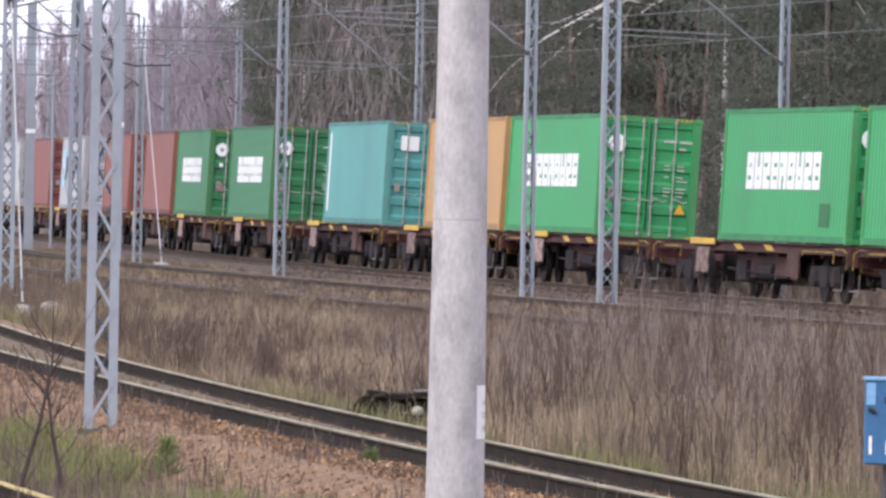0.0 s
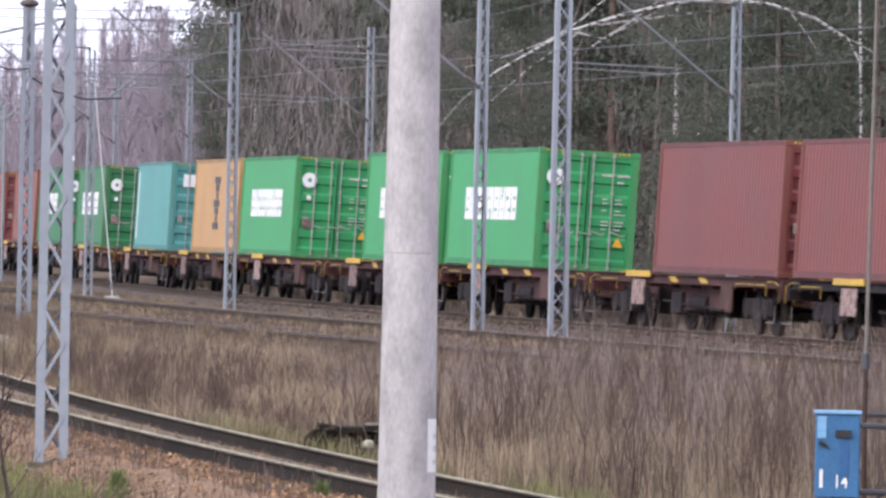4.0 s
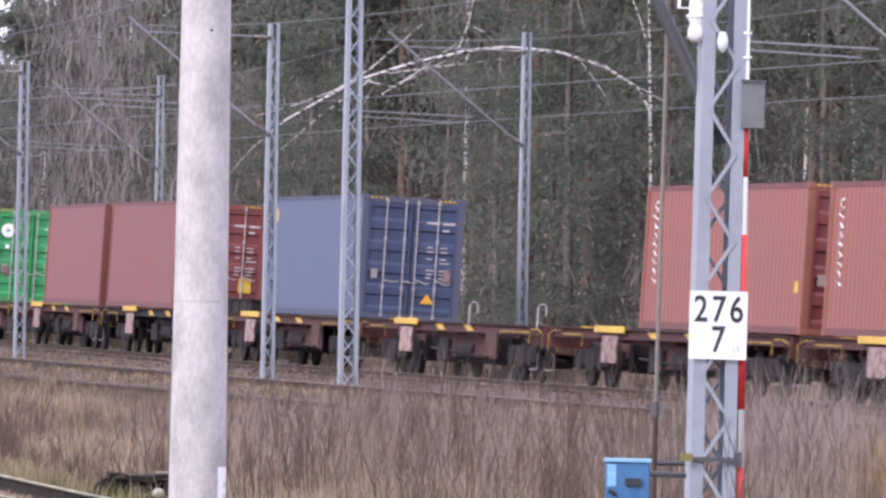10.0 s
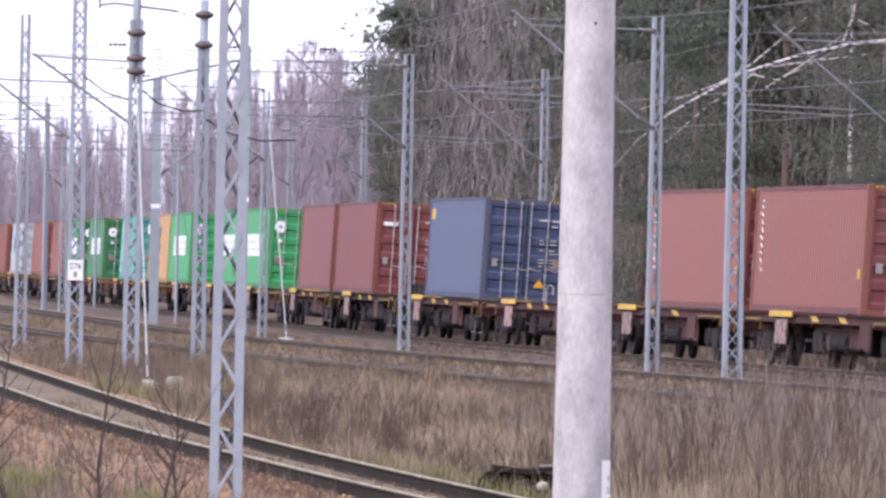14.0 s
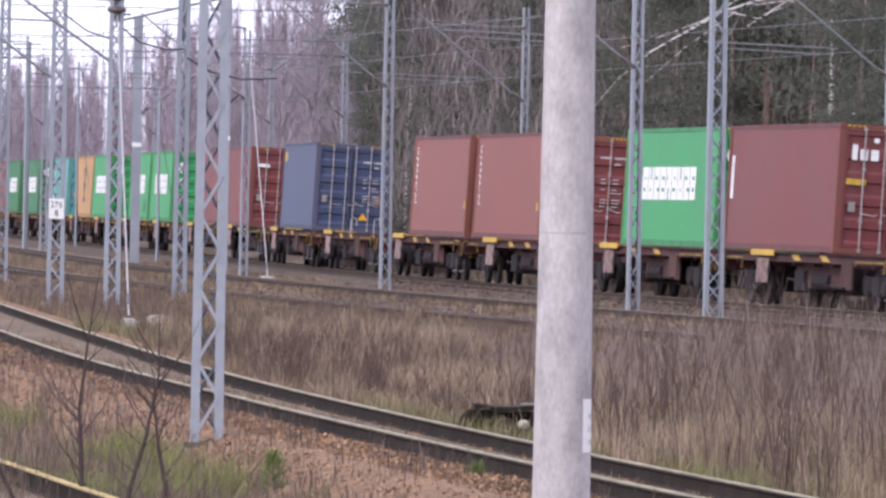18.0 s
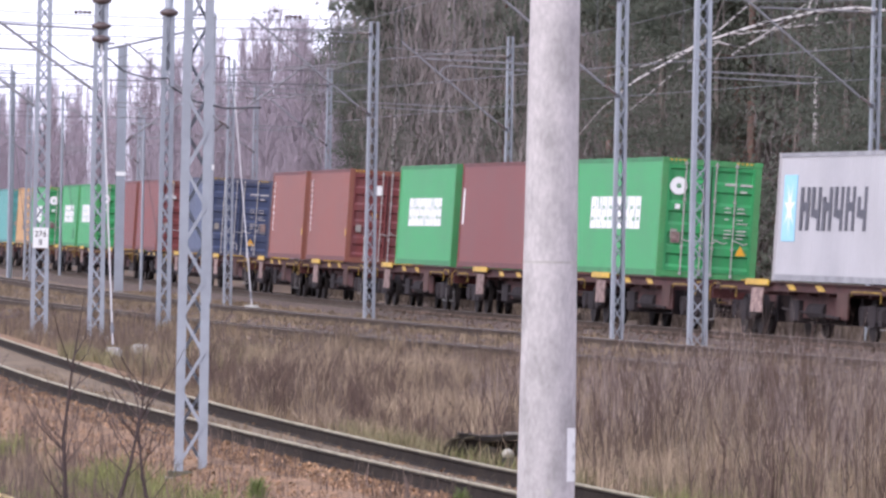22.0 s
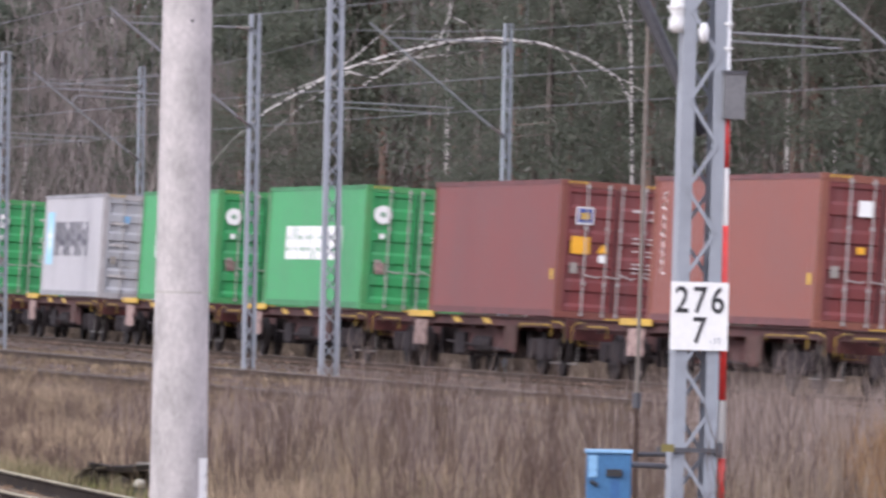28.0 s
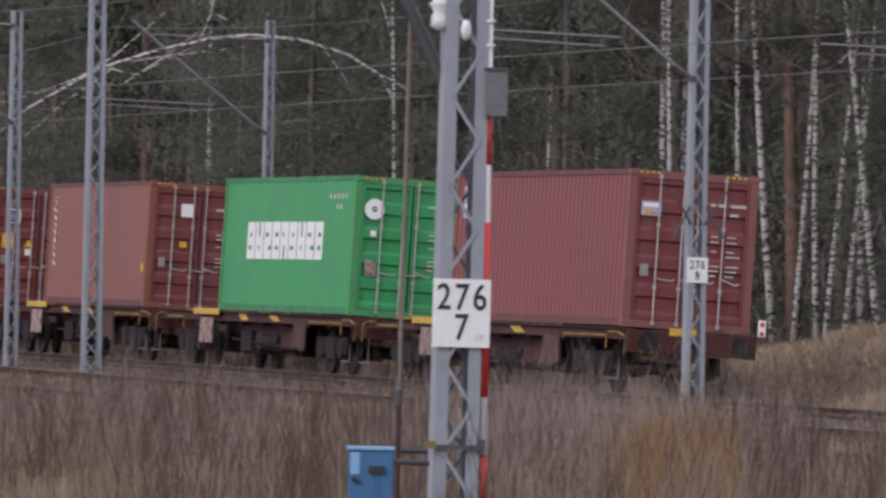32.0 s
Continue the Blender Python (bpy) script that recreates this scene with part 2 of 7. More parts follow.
def near_line(y):
    """x of the near track's right rail at y, and its slope."""
    q = min(max((y - 130.0) / 70.0, -1.2), 0.0)
    return -6.42 - 0.107 * (y - 130.0) + 70 * 0.0285 * q * q * (1 - q * 0.1), -0.107 + 2 * 0.0285 * q


def lateral_of(x, y):
    """How far left of the train's left flank a place lies."""
    cx, cy = ORIGIN.x + BEND * math.cos(TURN0), ORIGIN.y - BEND * math.sin(TURN0)
    if math.atan2(y - cy, cx - x) < TURN0 + S_END / BEND:
        return math.hypot(x - cx, y - cy) - BEND
    ex, ey, h = line(S_END)
    return -(x - ex) * math.cos(h) + (y - ey) * math.sin(h)


def mound(x, y):
    """Squared distance from the mound's middle, 1 at its foot."""
    return (x - 18.6) ** 2 / 2.8 + (y - 165.0) ** 2 / 150


def ground_z(x, y):
    lat = lateral_of(x, y)
    z = -0.42
    if lat < -4:
        z += min(1.0, (-4 - lat) / 6) * 0.75
    if lat > 13:
        z -= 0.12 * min(1, (lat - 13) / 4)
    # a low grassy mound beyond the train, to the east
    z += 0.95 * math.exp(-mound(x, y) * 1.2)
    return z + 0.10 * noise.noise((x * 0.35, y * 0.12, 0)) + 0.05 * noise.noise((x * 1.3, y * 0.5, 3))


def progress(t):
    """Metres that the train has run since the start; it slows a little."""
    if t < 10:
        return 10.353 * t
    q = min(t, 24.0) - 10
    return 103.53 + 10.353 * q - 0.0352 * q * q + 9.368 * max(0.0, t - 24)


CANT = radians(2.84)
FLOOR = 1.224                   # height of the container floors over the rails


def train_pose(s, length):
    x0, y0, _ = line(s)
    x1, y1, _ = line(s + length)
    h = math.atan2(x1 - x0, y1 - y0)
    return Matrix.Translation((x0, y0, FLOOR)) @ Matrix.Rotation(-h, 4, "Z") @ Matrix.Rotation(CANT, 4, "Y")


# ---------------------------------------------------------------- ground
def build_ground():
    xs = np.concatenate([np.linspace(-1500, -80, 14), np.arange(-70, -30, 4), np.arange(-30, 40, 0.7), np.arange(42, 90, 5), np.linspace(100, 1500, 14)])
    ys = np.concatenate([np.linspace(-1500, -20, 8), np.arange(0, 55, 5), np.arange(55, 260, 1.2), np.arange(262, 420, 6), np.linspace(430, 2600, 14)])
    verts = [(x, y, ground_z(x, y)) for y in ys for x in xs]
    w = len(xs)
    faces = [(j * w + i, j * w + i + 1, (j + 1) * w + i + 1, (j + 1) * w + i) for j in range(len(ys) - 1) for i in range(w - 1)]
    tagged(new("ground", raw("ground", verts, faces, EARTH, True)), "dry brown spring ground with dead grass and leaf litter", "ground", kind="structure")


build_ground()


def sweep(name, path, section, material):
    """Sweep a closed section (x to the right, z up) along (x, y, heading, lift, roll) stations."""
    verts, faces, n = [], [], len(section)
    for x, y, h, lift, roll in path:
        for sx, sz in section:
            px, pz = sx * math.cos(roll) + sz * math.sin(roll), sz * math.cos(roll) - sx * math.sin(roll)
            verts.append((x + px * math.cos(h), y - px * math.sin(h), pz + lift))
    for k in range(len(path) - 1):
        for i in range(n):
            j = (i + 1) % n
            faces.append((k * n + i, k * n + j, (k + 1) * n + j, (k + 1) * n + i))
    faces += [tuple(range(n))[::-1], tuple(range((len(path) - 1) * n, len(path) * n))]
    return raw(name, verts, faces, material)


RAIL_BODY = ((-0.075, -0.172), (0.075, -0.172), (0.075, -0.15), (0.012, -0.135), (0.012, -0.045), (0.034, -0.036), (0.034, -0.008), (-0.034, -0.008), (-0.034, -0.036), (-0.012, -0.045), (-0.012, -0.135), (-0.075, -0.15))
HEAD_TALL = ((-0.0345, -0.016), (0.0345, -0.016), (0.0345, -0.004), (0.028, 0.0), (-0.028, 0.0), (-0.0345, -0.004))
RAIL_HEAD = ((-0.034, -0.008), (0.034, -0.008), (0.034, -0.003), (0.028, 0.0), (-0.028, 0.0), (-0.034, -0.003))


def build_track(stations, ballast, label, sleepers_near=0, head=None, filled=False, low=False):
    """stations: (x, y, heading, lift, roll) of the track's centre line at rail level."""
    root = tagged(new("railway_track"), label, "railway track", kind="structure")
    for side in (-0.7525, 0.7525):
        p = [(x + side * math.cos(h) * math.cos(r), y - side * math.sin(h), h, lift - side * math.sin(r), r) for x, y, h, lift, r in stations]
        rail = part("rail", sweep("rail", p, RAIL_BODY, RAIL_RUST if filled else RAIL_BROWN), None, root, "rust-brown steel rail")
        part("railhead", sweep("railhead", p, HEAD_TALL if filled else RAIL_HEAD, head or RAIL_TOP), None, rail, "worn shiny running surface")
    section = ((-3.2, -0.75), (3.2, -0.75), (1.75, -0.2), (-1.75, -0.2))
    if low:
        section = ((-2.2, -0.75), (2.2, -0.75), (1.4, -0.30), (-1.4, -0.30))
    part("ballast_bed", sweep("ballast_bed", stations, section, ballast), None, root, "ballast with rust and dead leaves")
    if filled:
        part("dirt_infill", sweep("dirt_infill", stations, ((-0.70, -0.3), (0.70, -0.3), (0.68, -0.158), (0.3, -0.14), (-0.3, -0.14), (-0.68, -0.158)), INFILL), None, root, "tan dirt and dead grass between the rails")
        for a, b, c in ((-0.84, -1.3, -1.95), (0.84, 1.3, 1.95)) if not low else ():
            part("shoulder", sweep("shoulder", stations, ((a, -0.3), (c, -0.3), (b, -0.185), (a, -0.168)), ballast), None, root, "orange-brown litter heaped against the rail")
    bm = bm_box(bmesh.new(), -1.3, 1.3, -0.13, 0.13, -0.36, -0.165)
    me = mesh_of("sleeper", bm, SLEEPER)
    verts, faces, made = [], [], 0
    acc = 0.0
    for a, b in zip(stations, stations[1:]):
        seg = math.hypot(b[0] - a[0], b[1] - a[1])
        while acc < seg:
            q = acc / seg
            c = [a[i] + (b[i] - a[i]) * q for i in range(5)]
            m = Matrix.Translation((c[0], c[1], c[3])) @ Matrix.Rotation(-c[2], 4, "Z") @ Matrix.Rotation(c[4], 4, "Y")
            if made < sleepers_near:
                part("sleeper", me, None, root).matrix_basis = m
                made += 1
            else:
                k = len(verts)
                verts += [m @ v.co for v in me.vertices]
                faces += [tuple(k + i for i in p.vertices) for p in me.polygons]
            acc += 0.62
        acc -= seg
    if verts:
        tagged(part("sleepers", raw("sleepers", verts, faces, SLEEPER), None, root), kind="stuff")
    return root


def stations_along(lateral, s0, s1, step, lift=0.0, roll=CANT):
    out = []
    s = s0
    while s <= s1:
        out.append((*line(s, lateral), lift, roll))
        s += step
    return out


build_track(stations_along(-1.16, -110, 520, 5, -0.056), BALLAST_GREY, "main line track under the freight train")
build_track(stations_along(6.1, -110, 520, 5), BALLAST_GREY, "second main line track with rusty rails beside dry grass")
build_track(stations_along(11.3, -110, 520, 5, -0.02), BALLAST_GREY, "third track with rusty rails beside dry brush")


def near_roll(y):
    """Cant of the siding, which eases out to the north."""
    return radians(3.8) * min(1, max(0, (150 - y) / 55))


def near_stations(offset, lift, y0=40, y1=330, cant=True):
    out = []
    for y in np.arange(y0, y1, 3.0):
        x, slope = near_line(y)
        r = near_roll(y) if cant else 0.0
        h = math.atan(slope)
        out.append((x - offset * math.cos(h), y + offset * math.sin(h), h, lift + 0.7525 * math.sin(r), r))
    return out


build_track(near_stations(0.7525, -0.1), BALLAST, "siding with rusty rails on orange-brown ballast", sleepers_near=300, head=RAIL_TAN, filled=True)
build_track(near_stations(6.55, -0.1, 40, 130, False), DIRT_PALE, "overgrown siding with a bright worn rail in weeds", head=RAIL_YELLOW, filled=True, low=True)


def surface_z(x, y):
    """Height of the ground or of the track bed lying on it."""
    z = ground_z(x, y)
    off = x - near_line(y)[0] + 0.7525
    if abs(off) < 3.2:
        bed = -0.27 if abs(off) < 1.3 else -0.27 - (abs(off) - 1.3) * 0.15 if abs(off) < 1.9 else -0.36 - (abs(off) - 1.9) * 0.38
        z = max(z, bed + (0.7525 - off) * math.sin(near_roll(y)))
    lat = lateral_of(x, y)
    for centre in (-1.16, 6.1, 11.3):
        o = abs(lat - centre)
        if o < 3.2:
            z = max(z, -0.2 - max(0.0, o - 1.75) * 0.38 + (lat - centre) * math.sin(CANT))
    return z


# ---------------------------------------------------------------- catenary masts
def channel(bm, x0, x1, depth, z0, z1, shrink, open_in):
    """An upright U channel between x0 and x1 with its web outwards; it leans in by shrink towards its top."""
    t, h = 0.012, depth / 2
    o, i = (x0, x1) if open_in > 0 else (x1, x0)
    w = o + t * (1 if open_in > 0 else -1)
    prof = ((o, -h), (i, -h), (i, -h + t), (w, -h + t), (w, h - t), (i, h - t), (i, h), (o, h))
    rings = [[bm.verts.new((x + dx, y, z)) for x, y in prof] for z, dx in ((z0, 0), (z1, shrink))]
    for k in range(8):
        j = (k + 1) % 8
        bm.faces.new((rings[0][k], rings[0][j], rings[1][j], rings[1][k]))
    bm.faces.new(rings[0][::-1])
    bm.faces.new(rings[1])
    return bm


def lattice_mast(x, y, zb, height, w0, w1, yaw, label, leg=0.12, depth=0.22, pitch=0.36, bar=0.022):
    """A lattice mast: two channels joined by zigzag bars on its front and back."""
    root = tagged(new("catenary_mast"), label, "mast", "catenary masts")
    root.matrix_world = Matrix.Translation((x, y, zb)) @ Matrix.Rotation(yaw, 4, "Z")
    dx = (w0 - w1) / 2
    part("leg", channel(bmesh.new(), -w0 / 2, -w0 / 2 + leg, depth, 0, height, dx, 1), STEEL, root)
    part("leg", channel(bmesh.new(), w0 / 2 - leg, w0 / 2, depth, 0, height, -dx, -1), STEEL, root)
    n = int((height - 0.3) / pitch)
    for side, flip in ((-1, 0), (1, 1)):
        for k in range(n):
            bm = bmesh.new()
            za, zc = 0.2 + k * pitch, 0.2 + (k + 1) * pitch
            ha = w0 / 2 - leg * 0.6 - dx * za / height
            hb = w0 / 2 - leg * 0.6 - dx * zc / height
            s = 1 if (k + flip) % 2 else -1
            yy = side * (depth / 2 + 0.006)
            a, b = Vector((s * ha, yy, za)), Vector((-s * hb, yy, zc))
            d = (b - a).normalized()
            p = Vector((-d.z, 0, d.x)) * bar
            v = Vector((0, 0.004, 0))
            vs = [bm.verts.new(c) for c in (a - p - v, a + p - v, b + p - v, b - p - v, a - p + v, a + p + v, b + p + v, b - p + v)]
            for f in ((0, 1, 2, 3), (7, 6, 5, 4), (0, 4, 5, 1), (1, 5, 6, 2), (2, 6, 7, 3), (3, 7, 4, 0)):
                bm.faces.new([vs[i] for i in f])
            part("lacing_bar", bm, STEEL, root)
    boxpart("foundation", (-w0 / 2 - 0.12, w0 / 2 + 0.12, -0.3, 0.3, -0.5, 0.06), CONCRETE_OLD, root, "old concrete footing")
    boxpart("cap", (-w1 / 2, w1 / 2, -depth / 2, depth / 2, height, height + 0.02), STEEL, root)
    return root


def insulator(bm, a, b, r=0.06, n=6):
    a, b = Vector(a), Vector(b)
    pts, radii = [a], [r * 0.35]
    for k in range(n):
        for f, w in ((0.15, 0.35), (0.2, 1.0), (0.75, 0.55), (0.8, 0.35)):
            pts.append(a + (b - a) * ((k + f) / n))
            radii.append(r * w)
    bm_tube(bm, pts + [b], radii + [r * 0.35], 8)
    return bm


PORCELAIN = mat("porcelain", (0.10, 0.07, 0.065), (0.06, 0.045, 0.045), 0.25, 0, 3, 30)
PORCELAIN_W = mat("white_porcelain", (0.7, 0.7, 0.7), (0.6, 0.6, 0.6), 0.25, 0, 3, 30)


def cantilever(mast, w):
    """The bracket that holds the wires, out to the mast's left."""
    x = -w / 2
    part("insulator", insulator(bmesh.new(), (x, 0, 5.86), (x - 0.27, 0, 6.04), 0.055), PORCELAIN, mast, "brown ribbed insulator")
    part("strut", bm_tube(bmesh.new(), ((x - 0.27, 0, 6.04), (x - 3.3, 0, 8.48)), 0.03, 8), TUBE, mast)
    part("insulator", insulator(bmesh.new(), (x, 0, 8.08), (x - 0.34, 0, 8.1), 0.045), PORCELAIN, mast, "brown ribbed insulator")
    part("tie", bm_tube(bmesh.new(), ((x - 0.34, 0, 8.1), (x - 2.8, 0, 8.14)), 0.02, 6), TUBE, mast)
    part("registration_arm", bm_tube(bmesh.new(), ((x - 1.2, 0, 6.48), (x - 4.5, 0, 6.58)), 0.019, 6), TUBE, mast)
    part("steady_arm", bm_tube(bmesh.new(), ((x - 1.5, 0, 6.33), (x - 3.95, 0, 6.43), (x - 4.06, 0, 6.38), (x - 4.14, 0, 6.26)), 0.018, 6), TUBE, mast)
    part("hanger", bm_tube(bmesh.new(), ((x - 1.9, 0, 6.5), (x - 1.9, 0, 7.34)), 0.007, 5), WIRE, mast)
    for z in (5.82, 8.06):
        boxpart("bracket", (x - 0.02, x + 0.06, -0.13, 0.13, z - 0.05, z + 0.05), STEEL_DARK, mast)
    return mast


LINE_MAST = "tall grey galvanised lattice catenary mast beside the main line"


def line_mast(s, lateral, height=8.5, w=0.36, bracket=True, label=LINE_MAST, zb=-0.4, w1=None, **k):
    x, y, h = line(s, lateral)
    m = lattice_mast(x, y, zb, height, w, w1 or w * 0.8, -h, label, **k)
    if bracket:
        cantilever(m, w * 0.85)
    return m


def glyph(letter, size, x, y, z, material, parent, label):
    """One figure of the built-in font, upright, facing -y."""
    def make():
        cu = bpy.data.curves.new("figure", "FONT")
        cu.body, cu.size, cu.align_x, cu.align_y, cu.extrude = letter, size, "CENTER", "CENTER", 0.001
        cu.offset = size * 0.012
        tmp = bpy.data.objects.new("figure", cu)
        scene.collection.objects.link(tmp)
        me = bpy.data.meshes.new_from_object(tmp.evaluated_get(bpy.context.evaluated_depsgraph_get()))
        bpy.data.objects.remove(tmp)
        me.materials.clear()
        me.materials.append(material)
        return me
    o = part("figure", make(), None, parent, label)
    o.matrix_basis = Matrix.Translation((x, y, z)) @ Matrix.Rotation(radians(90), 4, "X") @ Matrix.Diagonal((0.84, 1.06, 1, 1))


def board(parent, x, y, z, w, h, rows, label, thick=0.012, tilt=0.0):
    """A white kilometre board with black figures, facing the camera side (-y of its mast)."""
    b = boxpart("distance_board", (x - w / 2, x + w / 2, y - thick, y, z, z + h), WHITE, parent, label)
    for text, size, cz in rows:
        for k, letter in enumerate(text):
            glyph(letter, size, x + (k - (len(text) - 1) / 2) * size * 0.52, y - thick - 0.003, z + cz, BLACK, b, "black figure")
    return b


def cap_height(h):
    """Font size whose capitals are h high."""
    return h / 0.70


# masts beyond the train
for s, tall in ((-6.0, 8.5), (54.7, 8.53), (114.5, 8.69), (174.0, 8.74), (208.0, 8.6), (279.0, 8.6)):
    line_mast(s, -5.0, tall, 0.25, leg=0.055, bar=0.014)
# masts between the train and the second track
line_mast(47.8, 2.5, 8.4, 0.30, leg=0.07, bar=0.015)
line_mast(88.0, 2.5, 8.4, 0.32, leg=0.07, bar=0.015)
line_mast(34.5, 3.3, 9.6, 0.42, bracket=False, leg=0.09, bar=0.016)
mast_g = line_mast(-9.9, 3.0, 9.6, 0.34, leg=0.08, bar=0.015)
line_mast(124.0, 2.8, 8.0, 0.28, leg=0.06, bar=0.016)
board(mast_g, 0.0, -0.13, 2.455, 0.36, 0.42, (("276", cap_height(0.13), 0.29), ("8", cap_height(0.13), 0.11)), "small white distance board")
for sx in (-1, 1):
    for a, b in (((0.12, 3.42), (0.47, 3.98)), ((0.14, 3.72), (0.43, 3.2)), ((0.42, 3.48), (0.34, 3.16))):
        part("climbing_spike", bm_tube(bmesh.new(), ((sx * a[0], -0.12, a[1]), (sx * b[0], -0.2, b[1])), 0.021, 6), STEEL_DARK, mast_g, "dark climbing guard spike")


# ---------------------------------------------------------------- the near mast with the kilometre board
def near_mast():
    yaw = radians(7.0)
    m = lattice_mast(4.105, 65.9, -0.825, 8.0, 0.36, 0.33, yaw, "near grey lattice mast carrying a distance board and a striped tube", leg=0.10, depth=0.24, pitch=0.345, bar=0.014)
    m.matrix_world = m.matrix_world @ Matrix.Rotation(radians(0.5), 4, "Y")
    sign = board(m, 0.005, -0.135, 2.395, 0.455, 0.53, (("276", cap_height(0.19), 0.38), ("7", cap_height(0.19), 0.145)), "white distance board with black figures")
    for letter, x in (("-", 0.098), ("1", 0.13), ("7", 0.163)):
        glyph(letter, cap_height(0.042), x, -0.15, 2.468, STEEL, sign, "small grey figure")
    for z in (1.6, 1.02):
        b = boxpart("clamp", (-0.30, 0.20, -0.155, -0.125, z, z + 0.035), STEEL_DARK, m, "dark clamp bar")
        boxpart("clamp_end", (0.16, 0.215, -0.16, -0.12, z - 0.03, z + 0.08), STEEL_DARK, b)
    # red and white tube up the right-hand leg
    def up(z):
        return (0.221 - 0.0135 * (z - 1.5), -0.085, z)
    tube = part("striped_tube", bm_tube(bmesh.new(), (up(1.18), up(6.6)), 0.029, 12), WHITE, m, "red and white striped tube", smooth=True)
    for z0, z1 in ((1.18, 1.56), (2.01, 3.37), (3.82, 4.3)):
        part("red_band", bm_tube(bmesh.new(), (up(z0), up(z1)), 0.031, 12), RED, tube, smooth=True)
    for z in (4.74, 4.93):
        part("ring", bm_tube(bmesh.new(), ((up(z)[0], -0.085, z), (up(z)[0], -0.085, z + 0.018)), 0.046, 12), WHITE, tube)
    part("sleeve", bm_tube(bmesh.new(), (up(-0.2), up(1.18)), 0.05, 12), STEEL_DARK, m, "dark lower sleeve")
    case = boxpart("switch_case", (0.148, 0.313, -0.19, 0.0, 4.2, 4.55), mat("grey_case", (0.15, 0.15, 0.155), (0.10, 0.10, 0.105), 0.6, 0, 3, 30), m, "grey switch case")
    boxpart("case_lid", (0.14, 0.322, -0.2, 0.01, 4.55, 4.575), STEEL_DARK, case)
    boxpart("bracket", (-0.27, -0.17, -0.172, -0.157, 1.6, 1.66), mat("olive_bracket", (0.22, 0.18, 0.05), (0.12, 0.1, 0.04), 0.7, 0, 8, 30), m, "olive yellow bracket")
    # dark stay that rises to the upper left behind the mast
    part("stay", bm_tube(bmesh.new(), ((0.05, 0.14, 4.08), (-0.80, 0.14, 5.8)), 0.052, 8), STEEL_DARK, m, "dark slanting stay")
    column = part("insulator", bm_tube(bmesh.new(), [(-0.2, -0.02, z) for z in (4.86, 4.9, 4.95, 5.0, 5.04, 5.08, 5.4)], (0.05, 0.078, 0.078, 0.06, 0.082, 0.07, 0.07), 14), PORCELAIN_W, m, "white porcelain insulator", smooth=True)
    for z in (5.05, 5.2):
        part("collar", bm_tube(bmesh.new(), ((-0.2, -0.02, z), (-0.2, -0.02, z + 0.02)), 0.092, 14), PORCELAIN_W, column)
    part("lead", bm_tube(bmesh.new(), ((-0.2, -0.02, 5.12), (-0.35, -0.02, 5.12), (-0.35, -0.02, 5.4)), 0.016, 6), WHITE, m)
    part("insulator", bm_tube(bmesh.new(), [(-0.02, -0.14, z) for z in (4.78, 4.81, 4.86, 4.91, 4.94)], (0.012, 0.034, 0.044, 0.036, 0.02), 12), PORCELAIN_W, m, "small white porcelain insulator", smooth=True)
    return m


near_mast()


def telephone_box():
    x, y = 3.44, 65.2
    r = tagged(new("lineside_telephone"), "weathered blue steel telephone box on a thin post beside the mast", "telephone box")
    r.matrix_world = Matrix.Translation((x, y, -0.875)) @ Matrix.Rotation(radians(-3.4), 4, "Z") @ Matrix.Diagonal((0.93, 1, 1, 1))
    bm = bm_box(bmesh.new(), -0.185, 0.185, -0.13, 0.13, 1.0, 1.655)
    bmesh.ops.bevel(bm, geom=bm.edges[:], offset=0.012, segments=1, affect="EDGES")
    case = part("case", bm, BLUE, r, "blue painted steel case")
    boxpart("roof_lip", (-0.2, 0.195, -0.15, 0.14, 1.65, 1.672), BLUE_PALE, case)
    boxpart("side_strip", (-0.17, -0.095, -0.138, -0.129, 1.46, 1.63), BLUE_PALE, case, "faded pale blue patch")
    boxpart("handle", (-0.02, 0.11, -0.16, -0.129, 1.47, 1.525), BLACK, case, "black pull handle")
    # flat plate on the case; the recess's shade is only in its darker blue
    bm = bmesh.new()
    bm_box(bm, 0.02, 0.09, -0.137, -0.129, 1.16, 1.44)
    part("recess", bm, mat("shaded_blue", (0.03, 0.11, 0.27), (0.025, 0.09, 0.2), 0.5, 0, 3, 30), case, "pressed panel in blue darkened for its shade")
    bm = bmesh.new()
    bm_tube(bm, ((-0.15, -0.14, 1.43), (-0.09, -0.145, 1.40)), 0.018, 6)
    part("lock", bm, BLACK, case)
    boxpart("white_mark", (-0.145, -0.118, -0.136, -0.129, 1.08, 1.22), WHITE, case, "white painted bar")
    for k, letter in enumerate("14"):
        glyph(letter, cap_height(0.095), 0.0 + k * 0.062, -0.134, 1.125, WHITE, case, "white stencilled figure")
    part("post", bm_tube(bmesh.new(), ((0, 0, -0.3), (0, 0, 1.0)), 0.03, 8), STEEL_DARK, r)
    for z in (1.05, 1.56):
        part("bracket", bm_tube(bmesh.new(), ((0.18, 0.0, z), (0.47, 0.5, z - 0.02)), 0.022, 6), STEEL_DARK, r)
    bm = bm_tube(bmesh.new(), [(0.15 + 0.3 * q, 0.05 + 0.4 * q, 0.98 - 0.05 * math.sin(3.1 * q) + 0.1 * q) for q in (0, 0.3, 0.6, 1.0)], 0.012, 5)
    part("cable", bm, BLACK, r)
    return r


telephone_box()


